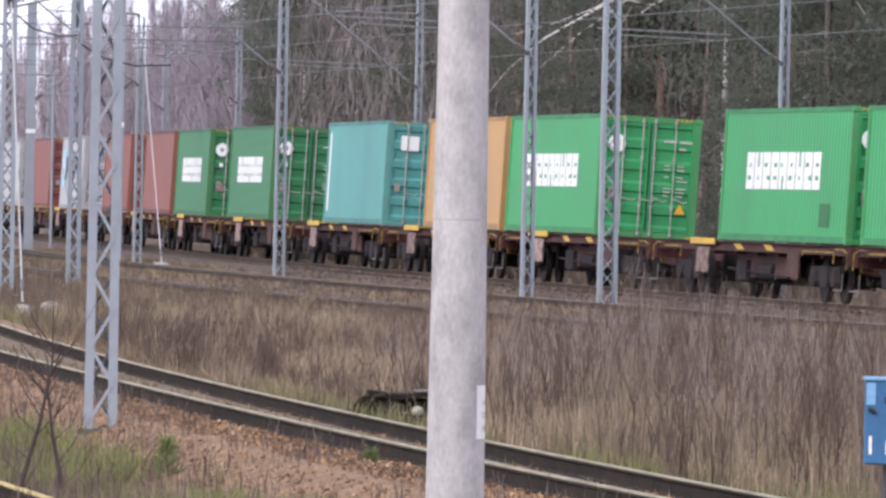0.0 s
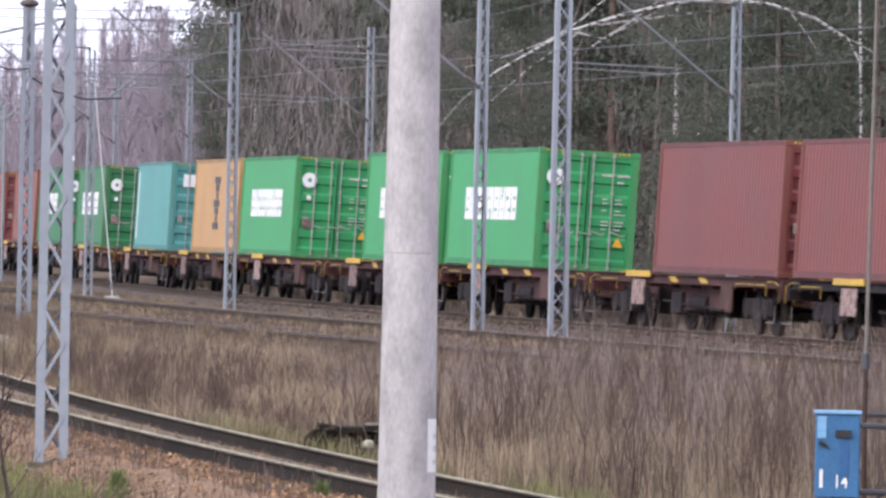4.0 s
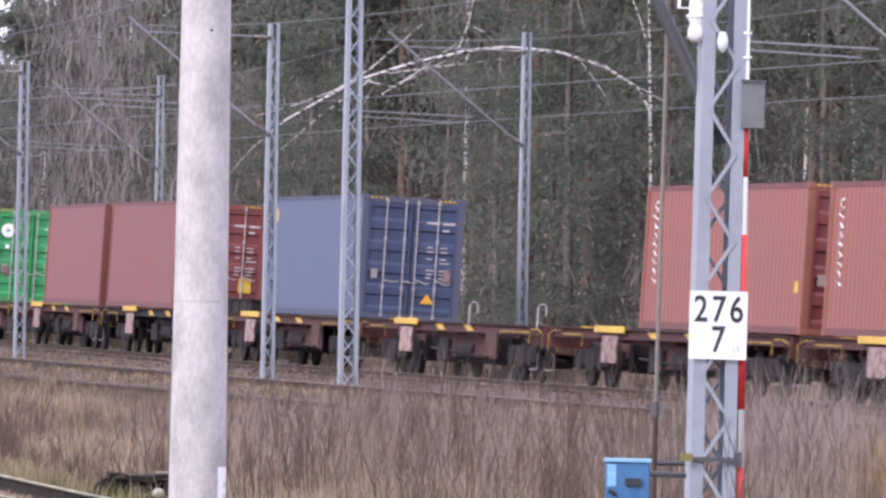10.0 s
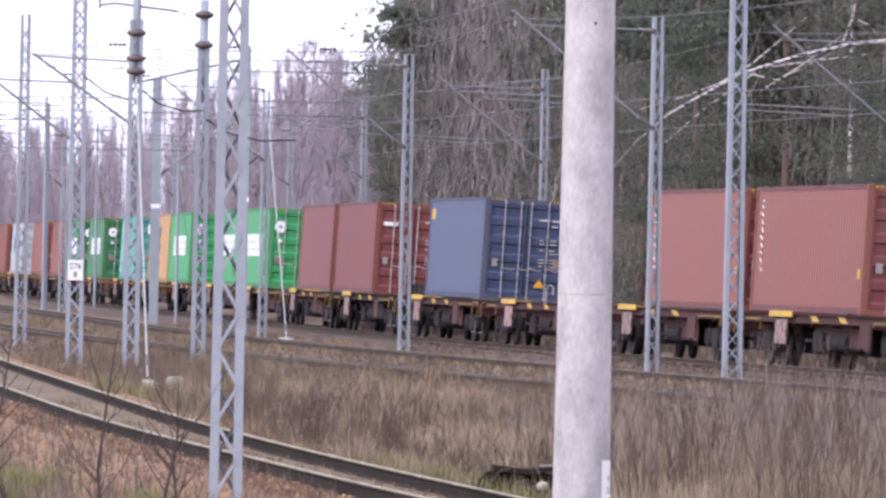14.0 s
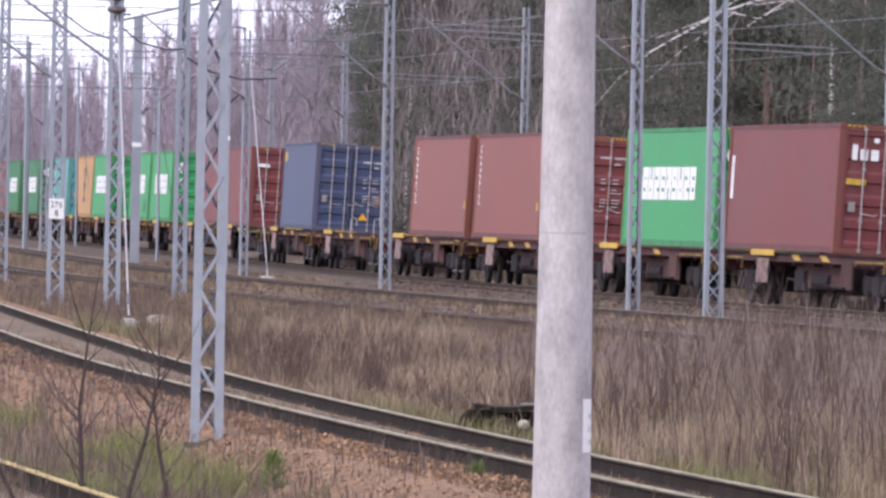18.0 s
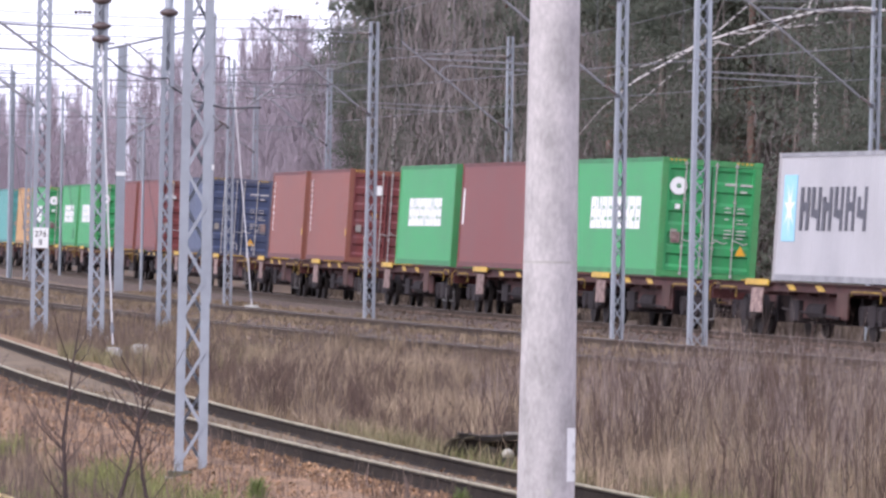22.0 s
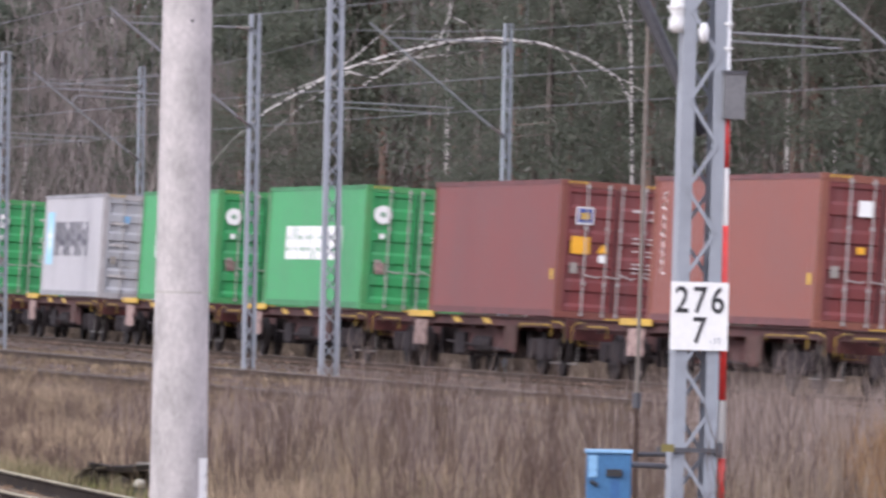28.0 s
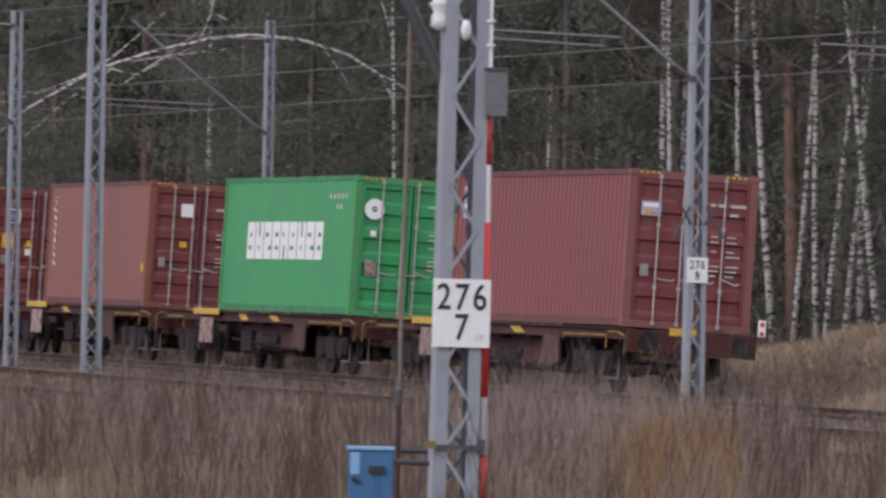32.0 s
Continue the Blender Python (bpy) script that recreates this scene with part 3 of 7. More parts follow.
def thin_pole():
    r = tagged(new("thin_pole"), "thin rusty steel pole beside the blue box", "pole")
    r.matrix_world = Matrix.Translation((3.70, 66.2, -0.875))
    part("foot", bm_tube(bmesh.new(), ((0, 0, -0.3), (0, 0, 2.05)), 0.02, 8), mat("rusty_tube", (0.075, 0.05, 0.04), (0.05, 0.038, 0.033), 0.85, 0, 3, 20), r, "rusty dark lower tube")
    part("upper_tube", bm_tube(bmesh.new(), ((0, 0, 2.05), (0.06, 0, 7.0)), 0.016, 8), mat("dull_tube", (0.20, 0.17, 0.145), (0.13, 0.11, 0.095), 0.6, 0.2, 2, 20), r)
    part("collar", bm_tube(bmesh.new(), ((0, 0, 1.98), (0, 0, 2.1)), 0.035, 8), STEEL_DARK, r)
    part("side_bracket", bm_tube(bmesh.new(), ((0, 0, 1.62), (0.25, 0.1, 1.62)), 0.02, 6), STEEL_DARK, r)


thin_pole()


def concrete_pole():
    r = tagged(new("concrete_pole"), "round tapered pale concrete pole with moulding seam and white label", "pole")
    r.matrix_world = Matrix.Translation((0.09, 46.0, -0.6))
    n = 24
    bm = bmesh.new()
    zs = [(-0.5 + k * 0.25) for k in range(0, 45)]
    bm_tube(bm, [(0, 0, z) for z in zs], [0.1674 - 0.008 * max(z, 0) for z in zs], n)
    shaft = part("shaft", bm, CONCRETE, r, smooth=True)
    part("seam", bm_tube(bmesh.new(), ((0, 0, 2.60), (0, 0, 2.612)), 0.1475, 24), CONCRETE_OLD, shaft, "faint moulding seam")
    part("hole", bm_tube(bmesh.new(), ((0.029, -0.1335, 4.075), (0.029, -0.120, 4.075)), 0.009, 8), BLACK, shaft, "small dark hole")
    part("dimple", bm_tube(bmesh.new(), ((0.015, -0.158, 1.36), (0.015, -0.145, 1.36)), 0.022, 10), CONCRETE_OLD, shaft)
    bm = bmesh.new()
    for k in range(4):
        a = radians(-45 + k * 11)
        b = a + radians(11)
        vs = [bm.verts.new((math.cos(q) * (0.1684 - 0.008 * z), math.sin(q) * (0.1684 - 0.008 * z), z)) for q, z in ((a, 1.42), (b, 1.42), (b, 1.71), (a, 1.71))]
        bm.faces.new(vs)
    part("number_plate", bm, WHITE, shaft, "white label wrapped round the pole")
    bm = bmesh.new()
    for z, h in ((1.46, 0.03), (1.53, 0.035), (1.6, 0.03)):
        vs = [bm.verts.new((math.cos(q) * (0.169 - 0.008 * zz), math.sin(q) * (0.169 - 0.008 * zz), zz)) for q, zz in ((radians(-24), z), (radians(-8), z), (radians(-8), z + h), (radians(-24), z + h))]
        bm.faces.new(vs)
    part("label_marks", bm, BLACK, shaft, "dark unreadable marks")


concrete_pole()
# the mast on the near side of the siding, and those of its row
mast_near = lattice_mast(-3.33, 83.2, -0.35, 9.0, 0.325, 0.27, radians(2), "grey lattice mast on a concrete footing beside the siding", leg=0.09, depth=0.22, pitch=0.36, bar=0.016)
mast_f2 = lattice_mast(-8.15, 117.4, -0.4, 8.6, 0.36, 0.30, radians(4), "grey lattice mast with a distance board beside the siding", leg=0.10, depth=0.22, pitch=0.36)
board(mast_f2, 0.0, -0.14, 2.14, 0.38, 0.44, (("276", cap_height(0.145), 0.31), ("8", cap_height(0.145), 0.12)), "white distance board")
FOOTING = mat("mossy_footing", (0.13, 0.12, 0.09), (0.075, 0.075, 0.05), 0.95, 0, 5, 30, 0.8, bump=0.01)
for m, z in ((mast_near, 0.12), (mast_f2, 0.11)):
    boxpart("footing", (-0.22, 0.27, -0.24, 0.24, -0.5, z), FOOTING, m, "dark mossy concrete footing")
mast_f1 = lattice_mast(-11.65, 200.0, -0.4, 9.4, 0.42, 0.34, radians(4), LINE_MAST, leg=0.1)
board(mast_f1, 0.0, -0.14, 2.03, 0.36, 0.48, (("276", cap_height(0.13), 0.33), ("8", cap_height(0.13), 0.13)), "white distance board")
mast_i1 = lattice_mast(-9.95, 193.0, -0.4, 8.0, 0.38, 0.32, radians(4), "lattice mast topped with ribbed insulators", leg=0.1)
mast_i2 = lattice_mast(-8.5, 195.0, -0.4, 7.6, 0.34, 0.28, radians(4), "lattice mast topped with ribbed insulators", leg=0.1)
for m, h, top, bands in ((mast_i1, 8.0, 9.6, (7.62, 7.04, 6.74)), (mast_i2, 7.6, 8.55, (8.12, 7.42))):
    part("top_tube", bm_tube(bmesh.new(), ((0, 0, h - 1.4), (0, 0, top)), 0.10, 10), STEEL, m, "pale tube rising above the lattice", smooth=True)
    for z in bands:
        part("insulator", bm_tube(bmesh.new(), ((0, 0, z), (0, 0, z + 0.06), (0, 0, z + 0.12), (0, 0, z + 0.18)), (0.13, 0.22, 0.22, 0.13), 12), PORCELAIN, m, "dark ribbed insulator", smooth=True)
part("cross_arm", bm_tube(bmesh.new(), ((-1.1, 0.1, 8.58), (1.3, 0.1, 8.53)), 0.035, 6), TUBE, mast_i1, "dark horizontal arm")
part("bent_pipe", bm_tube(bmesh.new(), ((-0.85, 0.1, 8.33), (-0.5, 0.1, 8.38), (0.9, 0.1, 8.23), (1.1, 0.1, 8.16), (1.12, 0.1, 8.0)), 0.03, 6), TUBE, mast_i1, "dark bent pipe")
part("drop_bar", bm_tube(bmesh.new(), ((-0.85, 0.1, 8.58), (-0.85, 0.1, 8.25)), 0.03, 6), TUBE, mast_i1)
part("cross_arm", bm_tube(bmesh.new(), ((-1.6, 0.1, 6.6), (0.9, 0.1, 7.2)), 0.03, 6), TUBE, mast_i2, "dark slanting arm")

part("strut", bm_tube(bmesh.new(), ((-0.05, 0.1, 5.6), (-2.35, 0.1, 7.2)), 0.035, 6), TUBE, mast_i1, "dark slanting strut")
part("strut", bm_tube(bmesh.new(), ((-0.1, 0.1, 5.3), (-2.1, 0.1, 6.8)), 0.035, 6), TUBE, mast_f1, "dark slanting strut")
part("registration_arm", bm_tube(bmesh.new(), ((-2.35, 0.1, 7.15), (0.0, 0.1, 7.05)), 0.025, 6), TUBE, mast_i1)
part("registration_arm", bm_tube(bmesh.new(), ((-2.1, 0.1, 6.75), (0.0, 0.1, 6.7)), 0.025, 6), TUBE, mast_f1)


def feeder(points, label):
    r = tagged(new("feeder_cable"), label, "cable", "cables between masts")
    part("cable", bm_tube(bmesh.new(), points, 0.022, 6), STEEL_DARK, r)


feeder(((-11.2, 193.4, 6.35), (-10.65, 193.3, 5.95), (-10.05, 193.2, 5.76)), "dark sagging cable beside an insulator mast")
feeder(((-9.85, 193.2, 6.05), (-9.45, 193.6, 5.72), (-8.9, 194.2, 5.57), (-8.5, 194.8, 5.6)), "dark sagging cable between two insulator masts")
feeder(((-8.4, 194.8, 5.4), (-7.9, 195.3, 5.1), (-7.2, 196.2, 4.95), (-6.4, 197.0, 5.0)), "dark sagging cable beyond the insulator masts")

# ---------------------------------------------------------------- the freight train
GREEN = (0.032, 0.30, 0.09)
DKGREEN = (0.022, 0.17, 0.055)
BROWN = (0.172, 0.038, 0.030)
BROWN2 = (0.222, 0.063, 0.041)
# red-brown of the door ends, darkened for the shade they stand in
SHADED_WINE = (0.175, 0.036, 0.034)
NAVY = (0.053, 0.075, 0.138)
CYAN = (0.085, 0.31, 0.285)
TAN = (0.47, 0.265, 0.095)
PALE = (0.43, 0.42, 0.43)
LC, WC, HC = 12.192, 2.438, 2.896
SHARE = {}


def shared(key, make):
    if key not in SHARE:
        SHARE[key] = make()
    return SHARE[key]


def corrugated(name, material, y0, y1, z0, z1, x, sign, deep, pitch=0.28):
    """A corrugated steel wall sheet along y, facing -x for sign -1."""
    n = int(round((y1 - y0) / pitch))
    p = (y1 - y0) / n
    prof = []
    for k in range(n):
        for q, d in ((0, 0), (0.26, 0), (0.5, 1), (0.76, 1)):
            prof.append((y0 + (k + q) * p, d * deep))
    prof.append((y1, 0))
    verts, faces = [], []
    for y, d in prof:
        for z in (z0, z1):
            verts.append((x - sign * d, y, z))
    for k in range(len(prof) - 1):
        a = 2 * k
        faces.append((a, a + 2, a + 3, a + 1))
    n0 = len(verts)
    verts += [(x - sign * 0.045, y, z) for y in (y0, y1) for z in (z0, z1)]
    faces.append((n0, n0 + 1, n0 + 3, n0 + 2))
    return raw(name, verts, faces, material)


def door_leaf(material, x0, x1):
    """A door leaf of pressed horizontal bands, facing -y."""
    bm = bmesh.new()
    z = 0.16
    top = HC - 0.16
    bands = 5
    h = (top - z) / bands
    prof = [(z, 0.0)]
    for k in range(bands):
        b = z + k * h
        prof += [(b + 0.09, 0.0), (b + 0.16, 0.045), (b + h - 0.12, 0.045), (b + h - 0.09, 0.0)]
    prof.append((top, 0.0))
    loop = [(zz, 0.03 + dd) for zz, dd in prof] + [(top, 0.085), (z, 0.085)]
    ring = [[bm.verts.new((x, yy, zz)) for zz, yy in loop] for x in (x0 + 0.06, x1 - 0.06)]
    for k in range(len(loop)):
        j = (k + 1) % len(loop)
        bm.faces.new((ring[0][k], ring[1][k], ring[1][j], ring[0][j]))
    return mesh_of("door", bm, material)


def quad_y(bm, x0, x1, y, z0, z1):
    bm_box(bm, x0, x1, y - 0.006, y, z0, z1)


def container(colour, door_colour, label, mark=""):
    r = tagged(new("shipping_container"), label, "container", "containers on the train")
    key = "container_%d_%d_%d" % tuple(int(c * 1000) for c in colour)
    m = mat(key, colour, tuple(c * 0.8 + 0.015 for c in colour), 0.42, 0, 0.5, 22, 0.7, grain=0.06, streak=tuple(c * 0.84 + 0.018 for c in colour))
    md = mat(key + "_door", door_colour, tuple(c * 0.75 for c in door_colour), 0.5, 0, 0.8, 22, 0.7, grain=0.08, streak=tuple(c * 0.65 + 0.03 for c in door_colour))
    mr = mat(key + "_rail", tuple(c * 0.7 + 0.022 for c in door_colour), tuple(c * 0.45 + 0.02 for c in door_colour), 0.7, 0, 1.2, 22, 0.9, grain=0.2)
    mp = mat(key + "_post", tuple(c * 0.85 + d for c, d in zip(colour, (0.03, 0.02, 0.012))), tuple(c * 0.6 + d for c, d in zip(colour, (0.05, 0.03, 0.02))), 0.65, 0, 1.5, 22, 0.9, grain=0.15)
    m.node_tree.nodes["Principled BSDF"].inputs["Specular IOR Level"].default_value = 0.22  # weathered, chalky paint
    k = (key, door_colour)
    deep = 0.036 if mark == "corner_picture" else 0.012
    part("side_wall", shared((k, "l"), lambda: corrugated("side_wall", m, 0.16, LC - 0.16, 0.16, HC - 0.1, 0.012, -1, deep)), None, r, "corrugated steel flank")
    part("side_wall", shared((k, "r"), lambda: corrugated("side_wall", m, 0.16, LC - 0.16, 0.16, HC - 0.1, WC - 0.012, 1, deep)), None, r)
    part("front_wall", shared((k, "f"), lambda: mesh_of("front_wall", bm_box(bmesh.new(), 0.1, WC - 0.1, LC - 0.06, LC - 0.02, 0.12, HC - 0.08), m)), None, r)

    def roof():
        bm = bmesh.new()
        bm_box(bm, 0.06, WC - 0.06, 0.1, LC - 0.1, HC - 0.05, HC - 0.02)
        for q in range(20):
            y = 0.4 + q * 0.58
            bm_box(bm, 0.12, WC - 0.12, y, y + 0.25, HC - 0.02, HC - 0.003)
        return mesh_of("roof", bm, m)
    part("roof", shared((k, "roof"), roof), None, r, "ribbed steel roof")
    for x in (0.0, WC - 0.06):
        part("top_rail", shared((k, "tr", x), lambda: mesh_of("top_rail", bm_box(bmesh.new(), x, x + 0.06, 0.1, LC - 0.1, HC - 0.1, HC - 0.004), mr)), None, r)
        part("bottom_rail", shared((k, "br", x), lambda: mesh_of("bottom_rail", bm_box(bmesh.new(), x, x + 0.06, 0.1, LC - 0.1, 0.02, 0.16), mr)), None, r)
    for x in (0.0, WC - 0.14):
        for y in (0.0, LC - 0.16):
            part("corner_post", shared((k, "cp", x, y), lambda: mesh_of("corner_post", bm_box(bmesh.new(), x - 0.004, x + 0.144, y, y + 0.16, 0.12, HC - 0.12), mp)), None, r)
            for z in (0.0, HC - 0.118):
                def casting():
                    bm = bm_box(bmesh.new(), x - 0.006, x + 0.164, y - 0.006, y + 0.172, z, z + 0.118)
                    bmesh.ops.bevel(bm, geom=bm.edges[:], offset=0.012, segments=1, affect="EDGES")
                    return mesh_of("corner_casting", bm, mp)
                part("corner_casting", shared((k, "cc", x, y, z), casting), None, r)
    part("header", shared((k, "h"), lambda: mesh_of("header", bm_box(bmesh.new(), 0.144, WC - 0.144, 0.02, 0.12, HC - 0.15, HC - 0.01), mp)), None, r)
    part("sill", shared((k, "s"), lambda: mesh_of("sill", bm_box(bmesh.new(), 0.144, WC - 0.144, 0.01, 0.12, 0.01, 0.148), mp)), None, r)
    for a, b in ((0.146, 1.214), (1.224, WC - 0.146)):
        d = part("door", shared((k, "d", a), lambda: door_leaf(md, a, b)), None, r, "pressed steel door leaf")
        for x in (a, b - 0.06):
            part("door_edge", shared((k, "edge", x), lambda: mesh_of("door_edge", bm_box(bmesh.new(), x, x + 0.06, 0.015, 0.09, 0.15, HC - 0.15), md)), None, d)
        for x in (a + 0.43, b - 0.18) if a < 1 else (a + 0.10, b - 0.47):
            def bar():
                bm = bm_tube(bmesh.new(), ((x, -0.01, 0.06), (x, -0.01, HC - 0.05)), 0.018, 8)
                for z in (0.1, 0.75, 1.9, HC - 0.12):
                    bm_box(bm, x - 0.035, x + 0.035, -0.03, 0.03, z - 0.03, z + 0.03)
                return mesh_of("lock_bar", bm, LOCKBAR)
            part("lock_bar", shared(("bar", x), bar), None, d, "zinc lock bar")
            def handle():
                bm = bm_tube(bmesh.new(), ((x, -0.03, 0.92 if x < 1.2 else 0.98), (x + 0.28, -0.045, 0.88), (x + 0.36, -0.045, 0.92)), 0.016, 6)
                return mesh_of("handle", bm, LOCKBAR)
            part("handle", shared(("handle", x), handle), None, d)
        def gasket():
            bm = bm_box(bmesh.new(), b - 0.012 if a < 1 else a - 0.01, b + 0.008 if a < 1 else a + 0.012, 0.005, 0.02, 0.16, HC - 0.16)
            return mesh_of("gasket", bm, GASKET)
        part("gasket", shared(("gasket", a), gasket), None, d, "black rubber seal")
    # yellow and black height marks at the top of the door end
    for x0 in (0.17, WC - 0.62):
        for n in range(4):
            part("height_mark", shared(("stripe", x0, n), lambda: mesh_of("height_mark", bm_box(bmesh.new(), x0 + n * 0.11, x0 + n * 0.11 + 0.06, 0.0, 0.018, HC - 0.07, HC - 0.025), YELLOW)), None, r, "yellow warning dash")

    # unreadable data panels on the right-hand door leaf
    rnd = random.Random(4)
    bars = [(1.56, 1.86, 2.30, 0.05), (1.94, 2.24, 2.30, 0.05), (1.94, 2.1, 2.14, 0.045)]
    for z in (1.74, 1.64, 1.47, 1.38, 1.2, 1.11, 1.02):
        wd = rnd.uniform(0.18, 0.34)
        bars.append((1.9, 1.9 + wd * 0.8, z, 0.026))
        if rnd.random() < 0.5:
            bars.append((1.6, 1.6 + wd * 0.6, z, 0.026))
    for x0, x1, z0, hh in bars:
        part("lettering_bar", shared(("line", x0, z0), lambda: mesh_of("lettering_bar", bm_box(bmesh.new(), x0, x1, 0.006, 0.026, z0, z0 + hh), PRINT)), None, r)

    def cert():
        bm = bmesh.new()
        quad_y(bm, 0.28, 0.44, 0.02, 0.95, 1.17)
        return mesh_of("certificate_plate", bm, mat("plate_grey", (0.3, 0.27, 0.24), (0.22, 0.2, 0.18), 0.6, 0.1, 4, 30))
    part("certificate_plate", shared("cert", cert), None, r, "dull grey plate")
    if mark == "letters_patch":
        boxpart("vent_patch", (0.004, 0.010, 1.7, 2.6, 0.35, 0.85), mat("dull_green", (0.03, 0.14, 0.05), (0.025, 0.11, 0.04), 0.7, 0, 4, 30), r, "dull dark green patch")
    if mark.startswith("letters"):
        for n, (y, z) in enumerate(() if mark != "letters_print" else ((0.75, 2.42), (1.1, 2.42), (1.45, 2.42), (1.8, 2.42), (2.15, 2.42), (1.2, 2.2), (1.5, 2.2))):
            part("lettering_bar", shared(("flank", n), lambda: mesh_of("lettering_bar", bm_box(bmesh.new(), 0.004, 0.010, y, y + 0.16, z, z + 0.1), PRINT)), None, r)
        for n in range(9):
            def block():
                # a tall white painted block with notches and a slot
                y0 = 2.72 + n * 0.79
                ys = [y0 + c for c in (0.0, 0.17, 0.30, 0.44, 0.58, 0.73)]
                zs = [1.14 + c for c in (0.0, 0.20, 0.29, 0.48, 0.57, 0.80)]
                holes = (((1, 1), (2, 1), (1, 3), (2, 3)), ((2, 1), (2, 3), (2, 4)), ((2, 0), (2, 1), (3, 3)), ((0, 1), (1, 1), (2, 3), (3, 3)), ((2, 1), (3, 1), (2, 3)))[n * 3 % 5]
                verts = [(0.006, y, z) for y in ys for z in zs]
                faces = [(i * 6 + j, i * 6 + j + 1, i * 6 + j + 7, i * 6 + j + 6) for i in range(5) for j in range(5) if (i, j) not in holes]
                return raw("white_block", verts, faces, WHITE)
            part("white_block", shared(("block", n), block), None, r)
        def disc():
            bm = bmesh.new()
            n = 20
            a, b = ([bm.verts.new((0.42 + math.cos(6.2832 * q / n) * rr, 0.012, 2.22 + math.sin(6.2832 * q / n) * rr)) for q in range(n)] for rr in (0.06, 0.215))
            for q in range(n):
                bm.faces.new((a[q], a[(q + 1) % n], b[(q + 1) % n], b[q]))
            return mesh_of("door_emblem", bm, WHITE)
        ring = part("door_emblem", shared("disc", disc), None, r, "round white emblem")
        part("emblem_centre", shared("centre", lambda: mesh_of("emblem_centre", bm_tube(bmesh.new(), ((0.42, 0.0115, 2.22), (0.42, 0.0135, 2.22)), 0.018, 8), WHITE)), None, ring)
        def small():
            bm = bmesh.new()
            quad_y(bm, 0.36, 0.48, 0.012, 1.66, 1.78)
            return mesh_of("door_sticker", bm, WHITE)
        part("door_sticker", shared("small", small), None, r)
    if mark == "grey":
        letter = mat("dark_letter", (0.035, 0.035, 0.05), (0.05, 0.05, 0.06), 0.5, 0, 2, 20)
        for n in range(6):
            def dark():
                y, up = 3.0 + n * 1.16, 0.16 * (n % 2)
                bm = bm_box(bmesh.new(), 0.004, 0.010, y, y + 0.3, 1.15, 2.12)
                bm_box(bm, 0.004, 0.010, y + 0.3, y + 0.62, 1.42 + up, 1.62 + up)
                bm_box(bm, 0.004, 0.010, y + 0.62, y + 0.95, 1.15 if n % 2 else 1.45, 2.12 if n % 3 else 1.9)
                return mesh_of("side_mark", bm, letter)
            part("side_mark", shared(("dark", n), dark), None, r, "dark block shape")
        blue = part("blue_square", shared("square", lambda: mesh_of("blue_square", bm_box(bmesh.new(), 0.004, 0.010, 10.15, 11.55, 0.9, 2.4), mat("pale_blue", (0.26, 0.56, 0.70), (0.34, 0.6, 0.70), 0.5, 0, 2, 20))), None, r, "pale blue square")
        def star():
            ring = [(10.85 + math.sin(k * 0.4488) * (0.62 if k % 2 else 0.2), 1.65 + math.cos(k * 0.4488) * (0.62 if k % 2 else 0.2)) for k in range(14)]
            return raw("white_star", [(0.0035, 10.85, 1.65)] + [(0.0035, y, z) for y, z in ring], [(0, k + 1, (k + 1) % 14 + 1) for k in range(14)], WHITE)
        part("white_star", shared("star", star), None, blue, "white pointed star shape")
        for z in (2.05, 1.45, 0.6):
            boxpart("door_band", (0.25, 0.75, 0.006, 0.02, z, z + 0.06), PRINT, r)
        boxpart("door_badge", (0.55, 0.75, 0.006, 0.024, 2.1, 2.3), BLUE_PALE, r, "small blue badge")
    if mark == "side_script":
        def script():
            # a thin wavering white line up the flank's front end
            rnd = random.Random(2)
            pts = [(0.004, 11.25 + 0.02 * k * 0.3 + (0.16 if k % 2 else -0.1) * rnd.uniform(0.4, 1.2), 0.95 + k * 0.09) for k in range(19)]
            return mesh_of("side_mark", bm_tube(bmesh.new(), pts, [0.012 + 0.014 * (k % 3 == 0) for k in range(19)], 5), WHITE)
        part("side_mark", shared("script", script), None, r, "thin wavering white upright line")
    if mark == "bars":
        for n in range(7):
            part("side_mark", shared(("bars", n), lambda: mesh_of("side_mark", bm_box(bmesh.new(), 0.004, 0.010, 5.2 + 0.25 * (n * 5 % 3), 6.7 - 0.3 * (n * 2 % 3), 0.72 + n * 0.235, 0.935 + n * 0.235), BLACK)), None, r, "black block of an upright strip")
    if mark == "white_edge":
        def edge():
            bm = bmesh.new()
            bm_box(bm, 0.004, 0.010, 11.45, 11.75, 0.35, 2.6)
            return mesh_of("side_mark", bm, WHITE)
        part("side_mark", shared("edge", edge), None, r, "upright white strip")
        boxpart("door_sticker", (0.4, 0.9, 0.006, 0.024, 2.1, 2.5), WHITE, r, "white square sticker")
    if mark == "yellow_corner":
        boxpart("side_mark", (0.004, 0.010, 11.0, 11.8, 2.3, 2.6), YELLOW, r, "small yellow emblem")
        part("warning_sign", raw("warning_sign", ((1.5, 0.005, 0.42), (1.82, 0.005, 0.42), (1.66, 0.005, 0.66)), ((0, 1, 2),), ORANGE), None, r, "orange hazard triangle")
        boxpart("door_sticker", (2.0, 2.2, 0.006, 0.022, 0.95, 1.25), PANEL, r, "pale rubbed square")
